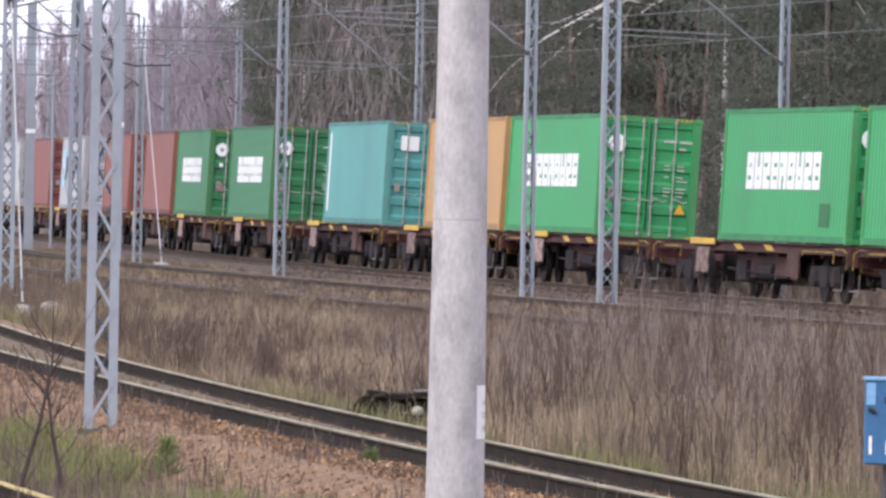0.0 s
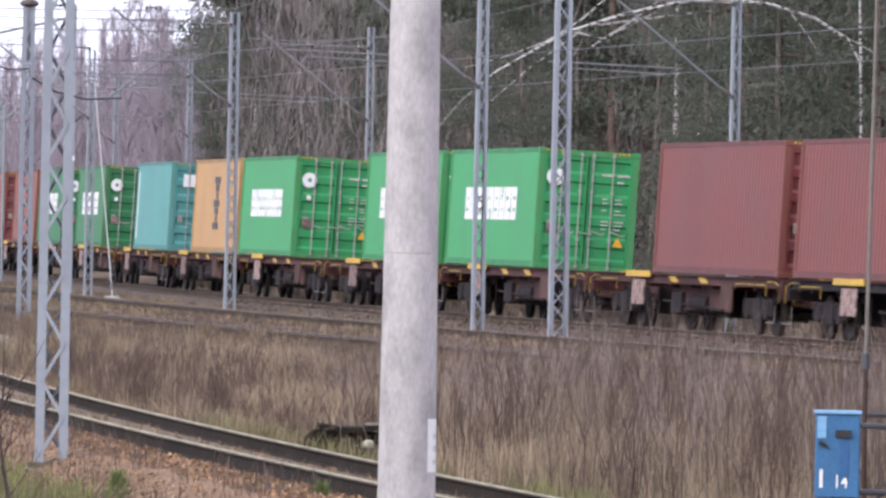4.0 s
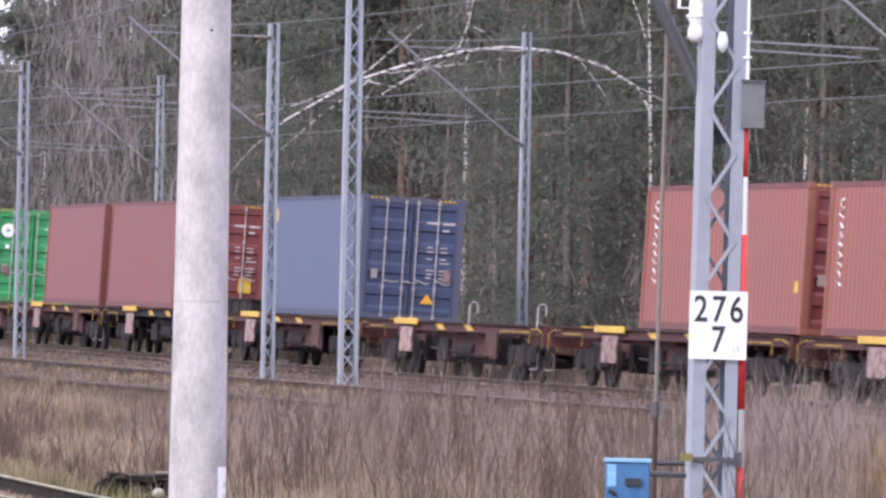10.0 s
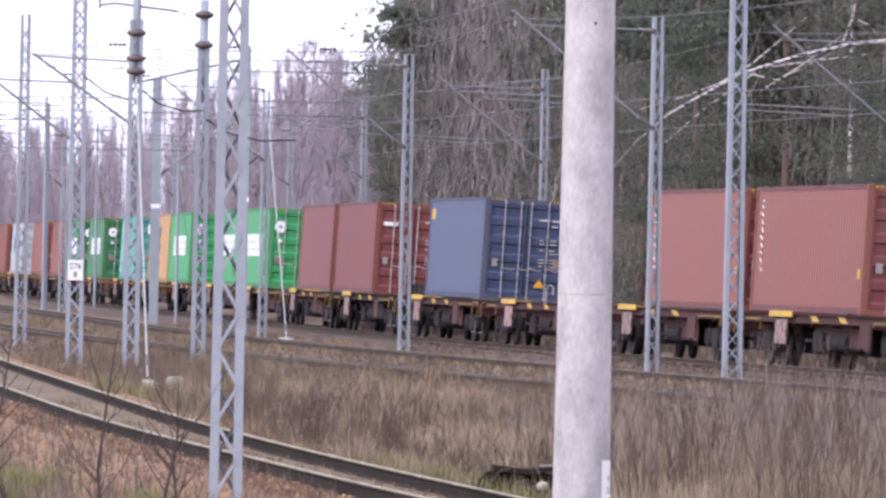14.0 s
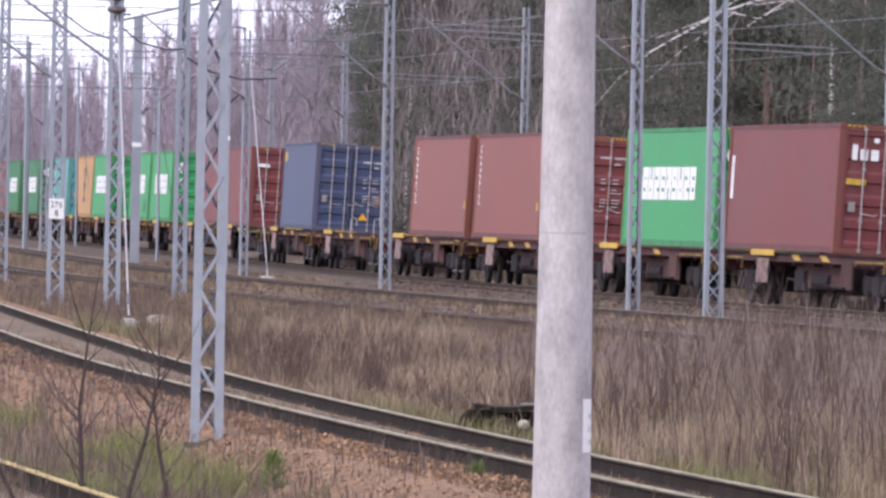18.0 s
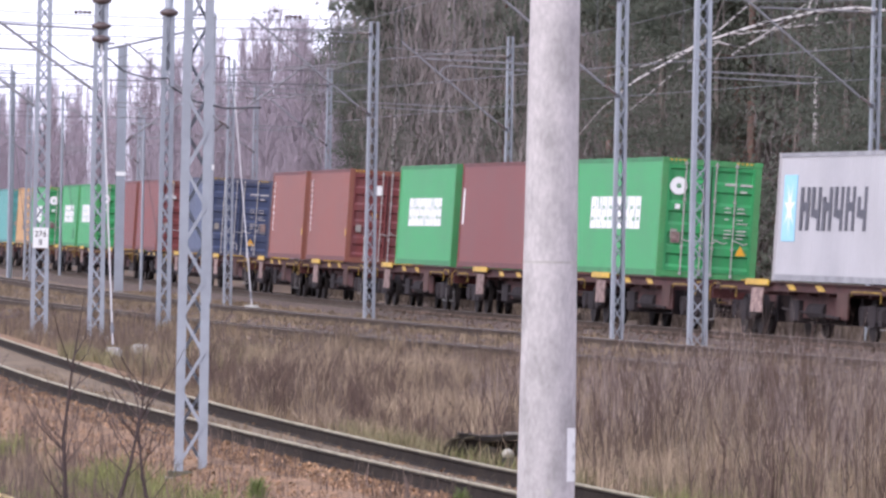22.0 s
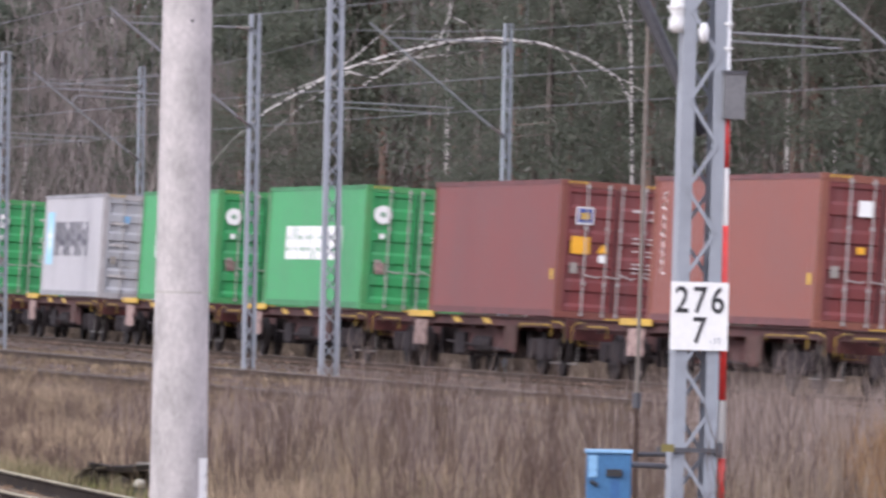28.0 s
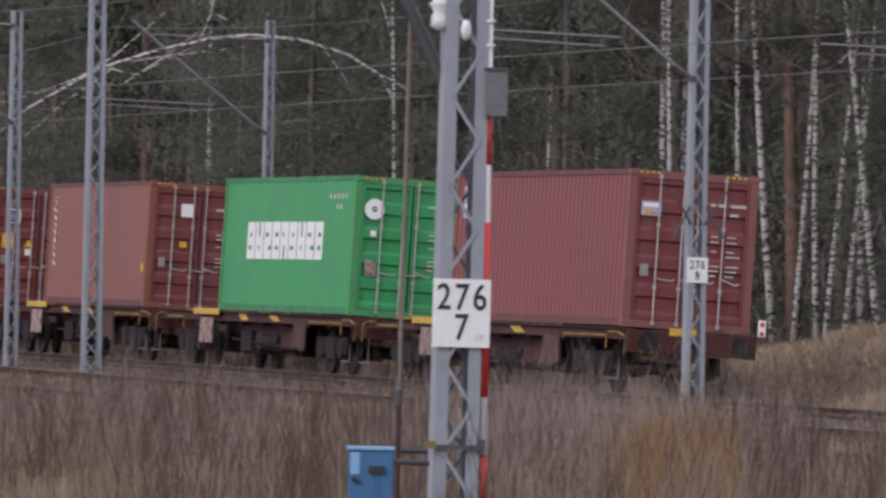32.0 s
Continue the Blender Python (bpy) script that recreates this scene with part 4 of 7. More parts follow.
    if mark == "corner_picture":
        violet = mat("pale_violet", (0.36, 0.34, 0.52), (0.42, 0.38, 0.5), 0.5, 0, 3, 20)
        pic = boxpart("side_mark", (0.004, 0.010, 10.15, 11.6, 2.0, 2.62), violet, r, "pale violet square picture")
        part("yellow_wedge", raw("yellow_wedge", ((0.0035, 10.25, 2.33), (0.0035, 10.25, 2.58), (0.0035, 11.2, 2.45)), ((0, 1, 2),), YELLOW), None, pic)
        for y in (10.3, 10.75, 11.2):
            boxpart("white_bar", (0.001, 0.0035, y, y + 0.28, 2.05, 2.28), WHITE, pic)
        emblem = boxpart("door_emblem", (0.24, 0.62, 0.006, 0.024, 2.06, 2.32), violet, r, "pale violet picture")
        part("yellow_wedge", raw("yellow_wedge", ((0.3, 0.004, 2.08), (0.6, 0.004, 2.08), (0.3, 0.004, 2.2)), ((0, 1, 2),), YELLOW), None, emblem)
        boxpart("white_bar", (0.27, 0.58, 0.002, 0.006, 2.22, 2.29), WHITE, emblem)
    if mark in ("script_door", "side_script"):
        boxpart("door_sticker", (0.75, 1.03, 0.006, 0.024, 2.12, 2.42), WHITE, r, "white square sticker")
        part("warning_sign", bm_box(bmesh.new(), 0.76, 0.92, 0.006, 0.024, 1.42, 1.55), ORANGE, r, "orange hazard sticker")
    if mark == "tex":
        def white_word():
            bm = bmesh.new()
            for q, (a, b) in enumerate(((0.3, 0.42), (0.48, 0.66), (0.72, 0.9))):
                quad_y(bm, a, b, 0.02, 2.1, 2.34 + (0.1 if q == 0 else 0))
            quad_y(bm, 0.78, 0.9, 0.02, 2.5, 2.6)
            return mesh_of("door_emblem", bm, WHITE)
        part("door_emblem", shared("word", white_word), None, r, "white block emblem")
        boxpart("side_mark", (0.004, 0.010, 11.5, 11.8, 1.2, 2.2), WHITE, r)
        boxpart("door_band", (0.2, 0.65, 0.006, 0.024, 1.55, 1.68), YELLOW, r, "yellow band")
    if mark == "yellow_door":
        boxpart("door_sticker", (1.75, 2.08, 0.006, 0.024, 0.55, 0.95), YELLOW, r, "yellow square sticker")
        boxpart("door_emblem", (0.25, 0.7, 0.006, 0.024, 2.16, 2.28), WHITE, r)
    if mark == "framed":
        boxpart("door_emblem", (0.36, 0.72, 0.006, 0.024, 1.98, 2.34), WHITE, r, "white framed emblem")
        boxpart("door_badge", (0.39, 0.69, 0.003, 0.02, 2.01, 2.31), NAVYM, r)
        part("badge_leaf", bm_box(bmesh.new(), 0.44, 0.64, 0.0, 0.018, 2.08, 2.22, Matrix.Translation((0.0, 0, 0.0))), YELLOW, r)
        boxpart("door_sticker", (0.28, 0.68, 0.006, 0.024, 1.36, 1.72), ORANGE, r, "orange sticker")
        boxpart("door_sticker", (0.88, 1.02, 0.006, 0.024, 1.2, 1.36), WHITE, r)
        part("warning_sign", raw("warning_sign", ((0.84, 0.005, 1.4), (1.08, 0.005, 1.4), (0.96, 0.005, 1.6)), ((0, 1, 2),), ORANGE), None, r, "orange hazard triangle")
    if mark in ("framed", "side_script"):
        boxpart("side_mark", (0.004, 0.010, 0.35, 0.62, 0.8, 1.02), YELLOW, r, "small yellow plate")
    if mark in ("letters", "letters_print", "letters_patch"):
        part("warning_sign", raw("warning_sign", ((1.9, 0.005, 0.62), (2.16, 0.005, 0.62), (2.03, 0.005, 0.86)), ((0, 1, 2),), ORANGE), None, r, "orange hazard triangle")
        boxpart("rust_patch", (0.3, 0.52, 0.006, 0.022, 0.84, 1.1), PANEL, r, "rusty rubbed patch")
    return r


PRINT = mat("worn_print", (0.55, 0.52, 0.5), (0.4, 0.36, 0.34), 0.6, 0, 6, 40, 0.8)
NAVYM = mat("navy_sticker", (0.03, 0.06, 0.25), (0.03, 0.05, 0.2), 0.5, 0, 3, 20)

GREEN_L = "bright green steel container with plain white blocks on its flank"
BROWN_L = "red-brown corrugated steel container on a flat wagon"
PALE_L = "pale grey steel container on a flat wagon"
# place on the train at the start, colours, label and marks, from the rear
# where a door colour is darker than its flank, it carries the end's shade
CARGO = (
    (-312.25, (0.215, 0.068, 0.066), SHADED_WINE, "red-brown ribbed steel container on the last wagon", "corner_picture"),
    (-291.9, GREEN, GREEN, GREEN_L, "letters_print"),
    (-271.67, BROWN2, SHADED_WINE, "faded red-brown container with a strip of white marks", "side_script"),
    (-251.57, BROWN, SHADED_WINE, "red-brown steel container with orange door stickers", "framed"),
    (-231.7, GREEN, GREEN, GREEN_L, "letters"),
    (-212.12, GREEN, GREEN, GREEN_L, "letters"),
    (-192.54, PALE, (0.40, 0.40, 0.42), "pale grey steel container with dark block shapes", "grey"),
    (-166.44, GREEN, GREEN, GREEN_L, "letters"),
    (-146.5, BROWN, SHADED_WINE, "red-brown steel container with a white door emblem", "tex"),
    (-133.0, GREEN, GREEN, GREEN_L, "letters"),
    (-107.69, BROWN2, SHADED_WINE, "faded red-brown container with a strip of white marks", "side_script"),
    (-93.99, BROWN2, SHADED_WINE, "faded red-brown container with a strip of white marks", "side_script"),
    (-53.55, NAVY, (0.044, 0.06, 0.125), "dull navy blue container with a yellow emblem", "yellow_corner"),
    (-27.07, BROWN, SHADED_WINE, "red-brown container with a yellow door sticker", "yellow_door"),
    (-13.46, BROWN, SHADED_WINE, BROWN_L, ""),
    (12.78, GREEN, GREEN, GREEN_L, "letters"),
    (26.28, GREEN, GREEN, GREEN_L, "letters_patch"),
    (52.62, GREEN, GREEN, GREEN_L, "letters"),
    (65.6, TAN, TAN, "ochre steel container with black marks on its flank", "bars"),
    (85.45, CYAN, CYAN, "turquoise steel container with a white strip", "white_edge"),
    (111.2, DKGREEN, DKGREEN, "dark green steel container with plain white blocks", "letters"),
    (130.6, DKGREEN, DKGREEN, "dark green steel container with plain white blocks", "letters"),
    (144.5, BROWN2, SHADED_WINE, BROWN_L, ""),
    (163.5, BROWN2, SHADED_WINE, BROWN_L, ""),
    (187.0, PALE, PALE, PALE_L, "grey"),
    (206.0, BROWN2, SHADED_WINE, BROWN_L, ""),
    (226.0, PALE, PALE, PALE_L, ""),
    (246.0, NAVY, NAVY, "dull navy blue container on a flat wagon", ""),
    (266.0, BROWN2, SHADED_WINE, BROWN_L, ""),
)
STEP_STEEL = mat("worn_step", (0.2, 0.185, 0.175), (0.09, 0.08, 0.078), 0.6, 0.2, 4, 30, 0.8)
FADED_YELLOW = mat("faded_yellow", (0.36, 0.235, 0.05), (0.13, 0.09, 0.045), 0.75, 0, 3, 25, 1.0)
BROWN_PANEL = mat("red_brown_panel", (0.10, 0.055, 0.048), (0.06, 0.038, 0.034), 0.8, 0, 2, 20, 0.7, each=0.15)
RED_BROWN = mat("dark_red_frame", (0.09, 0.032, 0.03), (0.055, 0.026, 0.025), 0.75, 0, 2, 20, 0.7)
WAGON0, PITCH, WAGON_LEN = -312.75, 19.89, 19.4


def wagon(last=False, deck=False, hooks=False):
    """A four-axle flat container wagon. Its own y runs forwards from the rear headstock; z 0 is the container floor."""
    r = tagged(new("container_wagon"), "black four-axle container flat wagon with a low deck box" if deck else "rusty brown four-axle container flat wagon with yellow fittings", "wagon", "wagons of the train")
    key = ("wagon", deck)
    frame, beam = (BOGIE, BOGIE) if deck else (WAGON, RED_BROWN)
    L = WAGON_LEN

    def sill(x):
        # one rolled I section
        prof = ((x - 0.05, -0.02), (x + 0.14, -0.02), (x + 0.14, -0.04), (x + 0.06, -0.045), (x + 0.06, -0.2), (x + 0.14, -0.205), (x + 0.14, -0.225), (x - 0.05, -0.225), (x - 0.05, -0.205), (x + 0.03, -0.2), (x + 0.03, -0.045), (x - 0.05, -0.04))
        bm = bmesh.new()
        rings = [[bm.verts.new((px, y, pz)) for px, pz in prof] for y in (0.2, L - 0.2)]
        for k in range(len(prof)):
            j = (k + 1) % len(prof)
            bm.faces.new((rings[0][k], rings[0][j], rings[1][j], rings[1][k]))
        bm.faces.new(rings[0][::-1])
        bm.faces.new(rings[1])
        return mesh_of("side_sill", bm, frame)
    for x in (0.02, WC - 0.11):
        part("side_sill", shared((key, "sill", x), lambda: sill(x)), None, r, "rusty brown side sill")
    def centre():
        bm = bmesh.new()
        bm_box(bm, 0.85, WC - 0.85, 0.1, L - 0.1, -0.6, -0.1)
        for y in np.arange(0.8, L, 2.1):
            bm_box(bm, 0.1, WC - 0.1, y, y + 0.2, -0.3, -0.06)
        return mesh_of("centre_beam", bm, frame)
    part("centre_beam", shared((key, "c"), centre), None, r)
    for y in (0.0, L - 0.14):
        part("headstock", shared((key, "hs", y), lambda: mesh_of("headstock", bm_box(bmesh.new(), 0.0, WC, y, y + 0.14, -0.45, -0.04), beam)), None, r, "brown headstock beam")
        s = -1 if y == 0 else 1
        for x in (0.34, WC - 0.34):
            def buf():
                yy = y if s < 0 else y + 0.14
                bm = bm_tube(bmesh.new(), ((x, yy, -0.25), (x, yy + s * 0.16, -0.25)), 0.11, 12)
                bm_tube(bm, ((x, yy + s * 0.16, -0.25), (x, yy + s * 0.21, -0.25)), (0.2, 0.195), 16)
                return mesh_of("buffer", bm, GASKET)
            part("buffer", shared((key, "b", x, y), buf), None, r, "round dark buffer")
        def hook():
            yy = y if s < 0 else y + 0.14
            bm = bm_tube(bmesh.new(), ((WC / 2, yy, -0.25), (WC / 2, yy + s * 0.2, -0.28), (WC / 2, yy + s * 0.18, -0.5)), 0.035, 6)
            return mesh_of("coupling", bm, BOGIE)
        part("coupling", shared((key, "hook", y), hook), None, r)
        def plate():
            bm = bm_box(bmesh.new(), 0.77, 1.38, y - 0.012 if s < 0 else y + 0.145, y - 0.002 if s < 0 else y + 0.155, -0.11, 0.03)
            return mesh_of("yellow_plate", bm, YELLOW)
        part("yellow_plate", shared((key, "yp", y), plate), None, r, "yellow painted end plate")
        def grab():
            bm = bmesh.new()
            yy = y + (0.06 if s < 0 else 0.08)
            bm_tube(bm, ((-0.05, yy, -0.52), (-0.05, yy, -0.18), (-0.05, yy + 0.45 * -s, -0.10), (-0.05, yy + 1.1 * -s, -0.10)), 0.017, 6)
            bm_tube(bm, ((0.25, yy + s * 0.1, -0.3), (0.25, yy + s * 0.1, -0.55), (0.55, yy + s * 0.1, -0.55), (0.55, yy + s * 0.1, -0.3)), 0.009, 6)
            return mesh_of("grab_rail", bm, FADED_YELLOW)
        part("grab_rail", shared((key, "g", y), grab), None, r, "yellow grab rail")
    for y in (0.7, 7.5) if hooks else ():
        def hooked():
            bm = bm_tube(bmesh.new(), [(-0.03, y, z0) for z0 in (-0.1, 0.36)] + [(0.06 - 0.09 * math.cos(a), y, 0.36 + 0.09 * math.sin(a)) for a in (0.8, 1.57, 2.4, 3.14)] + [(0.15, y, 0.2)], 0.02, 6)
            return mesh_of("hooked_handle", bm, LOCKBAR)
        part("hooked_handle", shared((key, "hk", y), hooked), None, r, "pale hooked handle")
    for y0, y1 in ((1.3, 4.2), (16.4, 18.2)):
        def guard():
            bm = bm_tube(bmesh.new(), ((-0.045, y0, -0.40), (-0.045, y0, -0.17), (-0.045, y1, -0.17), (-0.045, y1, -0.26)), 0.018, 6)
            return mesh_of("yellow_rail", bm, FADED_YELLOW)
        part("yellow_rail", shared((key, "rail", y0), guard), None, r, "yellow rail over the bogie")
    # yellow slanting marks on the sill
    for y in (7.2, 10.2):
        def slash():
            bm = bmesh.new()
            vs = [bm.verts.new((0.026, yy, zz)) for yy, zz in ((y, -0.19), (y + 0.7, -0.19), (y + 1.1, -0.055), (y + 0.4, -0.055))]
            w = [bm.verts.new(v.co + Vector((0.003, 0, 0))) for v in vs]
            bm.faces.new(vs)
            for q in range(4):
                bm.faces.new((vs[q], w[q], w[(q + 1) % 4], vs[(q + 1) % 4]))
            return mesh_of("slash_mark", bm, YELLOW)
        part("slash_mark", shared((key, "slash", y), slash), None, r, "yellow slanting mark")
    # hanging data panels, brake gear
    part("side_panel", shared((key, "panel", 0), lambda: mesh_of("side_panel", bm_box(bmesh.new(), -0.05, -0.02, 4.5, 5.6, -0.72, -0.2), BROWN_PANEL)), None, r, "plain red-brown side panel")
    part("data_panel", shared((key, "panel", 1), lambda: mesh_of("data_panel", bm_box(bmesh.new(), -0.05, -0.02, L - 5.95, L - 4.7, -0.72, -0.16), PANEL)), None, r, "faded pinkish panel with blotched markings")
    part("yellow_plate", shared((key, "slab"), lambda: mesh_of("yellow_plate", bm_box(bmesh.new(), -0.075, -0.052, L - 6.6, L - 4.1, -0.10, 0.035), YELLOW)), None, r, "large yellow folding plate")
    part("fish_belly", shared((key, "belly"), lambda: mesh_of("fish_belly", bm_box(bmesh.new(), 0.3, 0.34, 6.0, L - 7.6, -0.78, -0.23), frame)), None, r, "deep red-brown web of the frame")
    for y in (0.25, L - 0.75):
        part("step", shared((key, "step", y), lambda: mesh_of("step", bm_tube(bm_tube(bmesh.new(), ((-0.06, y, -0.95), (-0.06, y + 0.8, -0.95)), 0.016, 6), ((-0.06, y + 0.05, -0.6), (-0.06, y + 0.05, -0.95)), 0.012, 6), STEP_STEEL)), None, r, "pale foot step")
    def gear():
        bm = bmesh.new()
        bm_tube(bm, ((0.4, 8.2, -0.62), (0.4, 9.9, -0.62)), 0.2, 12)
        bm_box(bm, 0.2, 0.7, 10.6, 11.6, -0.85, -0.4)
        bm_tube(bm, ((0.25, 6.6, -0.75), (0.25, 12.6, -0.6)), 0.03, 6)
        bm_box(bm, 1.5, 2.1, 8.0, 9.0, -0.85, -0.4)
        # added dark gear, which also stands for the shade below the frame
        bm_box(bm, 0.95, 1.5, 5.0, L - 5.0, -0.82, -0.58)
        bm_tube(bm, ((0.9, 4.6, -0.85), (0.9, L - 4.6, -0.85)), 0.05, 6)
        for y in (5.4, 7.0, 12.6, 14.2):
            bm_box(bm, 0.5, 1.9, y, y + 0.25, -0.9, -0.3)
        return mesh_of("brake_gear", bm, BOGIE)
    part("brake_gear", shared((key, "gear"), gear), None, r, "dark brake cylinders and rods, dark boxes added for shade")
    for yb in (2.95, L - 2.95):
        def frame_mesh():
            bm = bmesh.new()
            for x in (0.18, WC - 0.28):
                bm_box(bm, x, x + 0.1, yb - 1.35, yb + 1.35, -0.80, -0.46)
                bm_box(bm, x - 0.02, x + 0.12, yb - 0.35, yb + 0.35, -0.9, -0.45)
                for w in (-0.9, 0.9):
                    bm_box(bm, x - 0.04, x + 0.12, yb + w - 0.16, yb + w + 0.16, -0.88, -0.55)
                    bm_tube(bm, ((x + 0.02, yb + w - 0.28, -0.5), (x + 0.02, yb + w - 0.28, -0.78)), 0.07, 8)
                    bm_tube(bm, ((x + 0.02, yb + w + 0.28, -0.5), (x + 0.02, yb + w + 0.28, -0.78)), 0.07, 8)
            bm_box(bm, 0.2, WC - 0.2, yb - 0.25, yb + 0.25, -0.7, -0.45)
            return mesh_of("bogie", bm, BOGIE)
        bog = part("bogie", shared((key, "bog", yb), frame_mesh), None, r, "dark oily two-axle bogie")
        for w in (-0.9, 0.9):
            def wheelset():
                bm = bmesh.new()
                c = -FLOOR + 0.46
                for x in (0.40, WC - 0.52):
                    bm_tube(bm, ((x, yb + w, c), (x + 0.12, yb + w, c)), 0.46, 24)
                bm_tube(bm, ((0.3, yb + w, c), (WC - 0.3, yb + w, c)), 0.08, 10)
                return mesh_of("wheelset", bm, WHEEL)
            part("wheelset", shared((key, "ws", yb, w), wheelset), None, bog, "steel wheels on their axle")
    if deck:
        # a low black skip that fills the free rear of the wagon
        skip = boxpart("deck_box", (1.05, WC - 0.08, 0.4, 5.6, 0.0, 0.34), BOGIE, r, "low black steel deck box")
        for y in (0.9, 2.2, 3.5, 4.8):
            boxpart("rib", (1.02, 1.05, y, y + 0.1, 0.0, 0.34), BOGIE, skip)
        boxpart("rim", (1.0, WC - 0.03, 0.35, 5.65, 0.34, 0.38), BOGIE, skip)
    if last:
        lamp = boxpart("tail_board", (WC + 0.0, WC + 0.14, -0.06, -0.03, -0.02, 0.28), WHITE, r, "red and white tail board")
        part("red_patch", bm_tube(bmesh.new(), ((WC + 0.07, -0.068, 0.2), (WC + 0.07, -0.06, 0.2)), 0.045, 10), RED, lamp)
        part("red_patch", bm_tube(bmesh.new(), ((WC + 0.07, -0.068, 0.03), (WC + 0.07, -0.06, 0.03)), 0.045, 10), RED, lamp)
    return r


TRAIN = []
proto = wagon()
for k in range(30):
    s = WAGON0 + k * PITCH + 0.07 * min(k, 6)
    w = wagon(True) if k == 0 else wagon(deck=True) if k == 14 else wagon(hooks=True) if k == 12 else proto if k == 1 else copy_thing(proto, Matrix())
    TRAIN.append((w, s, WAGON_LEN))
for s, side, door, label, mark in CARGO:
    TRAIN.append((container(side, door, label, mark), s, LC))


# ---------------------------------------------------------------- small things beside the tracks
STEEL_DULL = mat("pale_lid_edge", (0.22, 0.20, 0.17), (0.10, 0.09, 0.075), 0.9, 0, 8, 30, 0.8)


def lever_box():
    """A rotten point-lever box: sagging slab lid on uneven boards, bent ribs at one end, a stub post before it."""
    r = tagged(new("lever_box"), "rotten dark mossy box with a slab lid beside the siding", "box")
    r.matrix_world = Matrix.Translation((-0.46, 92.0, -0.36)) @ Matrix.Rotation(radians(4), 4, "Z")
    moss = mat("mossy_boards", (0.062, 0.052, 0.034), (0.024, 0.02, 0.017), 0.95, 0, 6, 30, 0.9, bump=0.02, grain=0.3)
    dark = mat("rotten_boards", (0.022, 0.018, 0.015), (0.045, 0.038, 0.028), 0.95, 0, 4, 30, 0.8, bump=0.01)
    for x0, x1, top in ((-0.34, -0.24, 0.27), (-0.23, -0.13, 0.25), (-0.12, -0.02, 0.26), (-0.01, 0.06, 0.22)):
        bm = bm_box(bmesh.new(), x0, x1, -0.16, -0.13, -0.3, top)
        for v in bm.verts:
            v.co.x += 0.02 * noise.noise(v.co * 7)
            v.co.z += 0.03 * noise.noise(v.co * 9) if v.co.z > 0 else 0
        part("board", bm, dark if x0 < -0.2 else moss, r)
    boxpart("back_board", (-0.36, 0.36, 0.25, 0.29, -0.3, 0.27), dark, r)
    boxpart("side_board", (0.34, 0.37, -0.1, 0.25, -0.3, 0.25), dark, r)
    # the lid sags in its middle
    top, verts, faces = (0.325, 0.31, 0.295, 0.292, 0.30, 0.315, 0.325), [], []
    for k, z in enumerate(top):
        x = -0.32 + k * 0.115
        verts += [(x, -0.2, z - 0.028), (x, -0.2, z + 0.028), (x, 0.3, z + 0.034), (x, 0.3, z - 0.028)]
    for k in range(6):
        faces += [(4 * k + q, 4 * k + (q + 1) % 4, 4 * k + 4 + (q + 1) % 4, 4 * k + 4 + q) for q in range(4)]
    faces += [(3, 2, 1, 0), (24, 25, 26, 27)]
    lid = part("lid", raw("lid", verts, faces, dark), None, r, "dark sagging slab lid")
    boxpart("lid_edge", (0.2, 0.375, -0.205, 0.3, 0.345, 0.362), STEEL_DULL, lid, "pale edge at the lid's right end")
    hump = bmesh.new()
    bmesh.ops.create_icosphere(hump, subdivisions=2, radius=0.16)
    for v in hump.verts:
        v.co = Vector((v.co.x * 0.9 + 0.0, v.co.y * 0.6 - 0.22, v.co.z * 1.2 + 0.02)) + Vector((1, 1, 1)) * 0.05 * noise.noise(v.co * 9)
    part("moss_hump", hump, moss, r, "mossy heap against the boards", smooth=True)
    post = part("post", bm_tube(bmesh.new(), ((0.20, -0.3, -0.3), (0.20, -0.3, 0.1)), 0.062, 12), BLACK, r, "black stub post")
    part("cap", bm_tube(bmesh.new(), ((0.20, -0.3, 0.1), (0.20, -0.3, 0.15), (0.20, -0.3, 0.18), (0.20, -0.3, 0.195)), (0.064, 0.068, 0.05, 0.015), 12), mat("chalk_cap", (0.36, 0.34, 0.28), (0.2, 0.19, 0.15), 0.9, 0, 9, 40, 0.7), post, "chalky white rounded cap", smooth=True)
    for x, y, h in ((-0.47, -0.2, 0.26), (-0.40, -0.12, 0.3), (-0.34, -0.24, 0.27)):
        pts = [(x - 0.02, y, -0.2), (x - 0.03, y, 0.08), (x + 0.0, y, h - 0.06), (x + 0.07, y + 0.02, h + 0.02), (x + 0.18, y + 0.05, h + 0.04)]
        part("bent_rib", bm_tube(bmesh.new(), pts, 0.02, 6), moss, r, "bent mossy rib")


lever_box()


def concrete_block(x, y, w, h, label):
    bm = bm_box(bmesh.new(), -w / 2, w / 2, -w / 2, w / 2, -0.15, h)
    bmesh.ops.bevel(bm, geom=bm.edges[:], offset=0.05, segments=2, affect="EDGES")
    for v in bm.verts:
        v.co += Vector((noise.noise(v.co * 5), noise.noise(v.co * 5 + Vector((3, 0, 0))), noise.noise(v.co * 5 + Vector((0, 7, 0))))) * 0.03
    ob = new("concrete_block", mesh_of("concrete_block", bm, mat("chalky_concrete", (0.42, 0.405, 0.37), (0.27, 0.255, 0.225), 0.95, 0, 4, 30, 0.7), True))
    ob.matrix_world = Matrix.Translation((x, y, ground_z(x, y))) @ Matrix.Rotation(0.4, 4, "Z")
    tagged(ob, label, "block", "loose concrete blocks")


concrete_block(-8.05, 163.0, 0.30, 0.36, "rounded pale concrete block in the grass")
concrete_block(-7.75, 168.0, 0.32, 0.36, "pale concrete block in the grass")
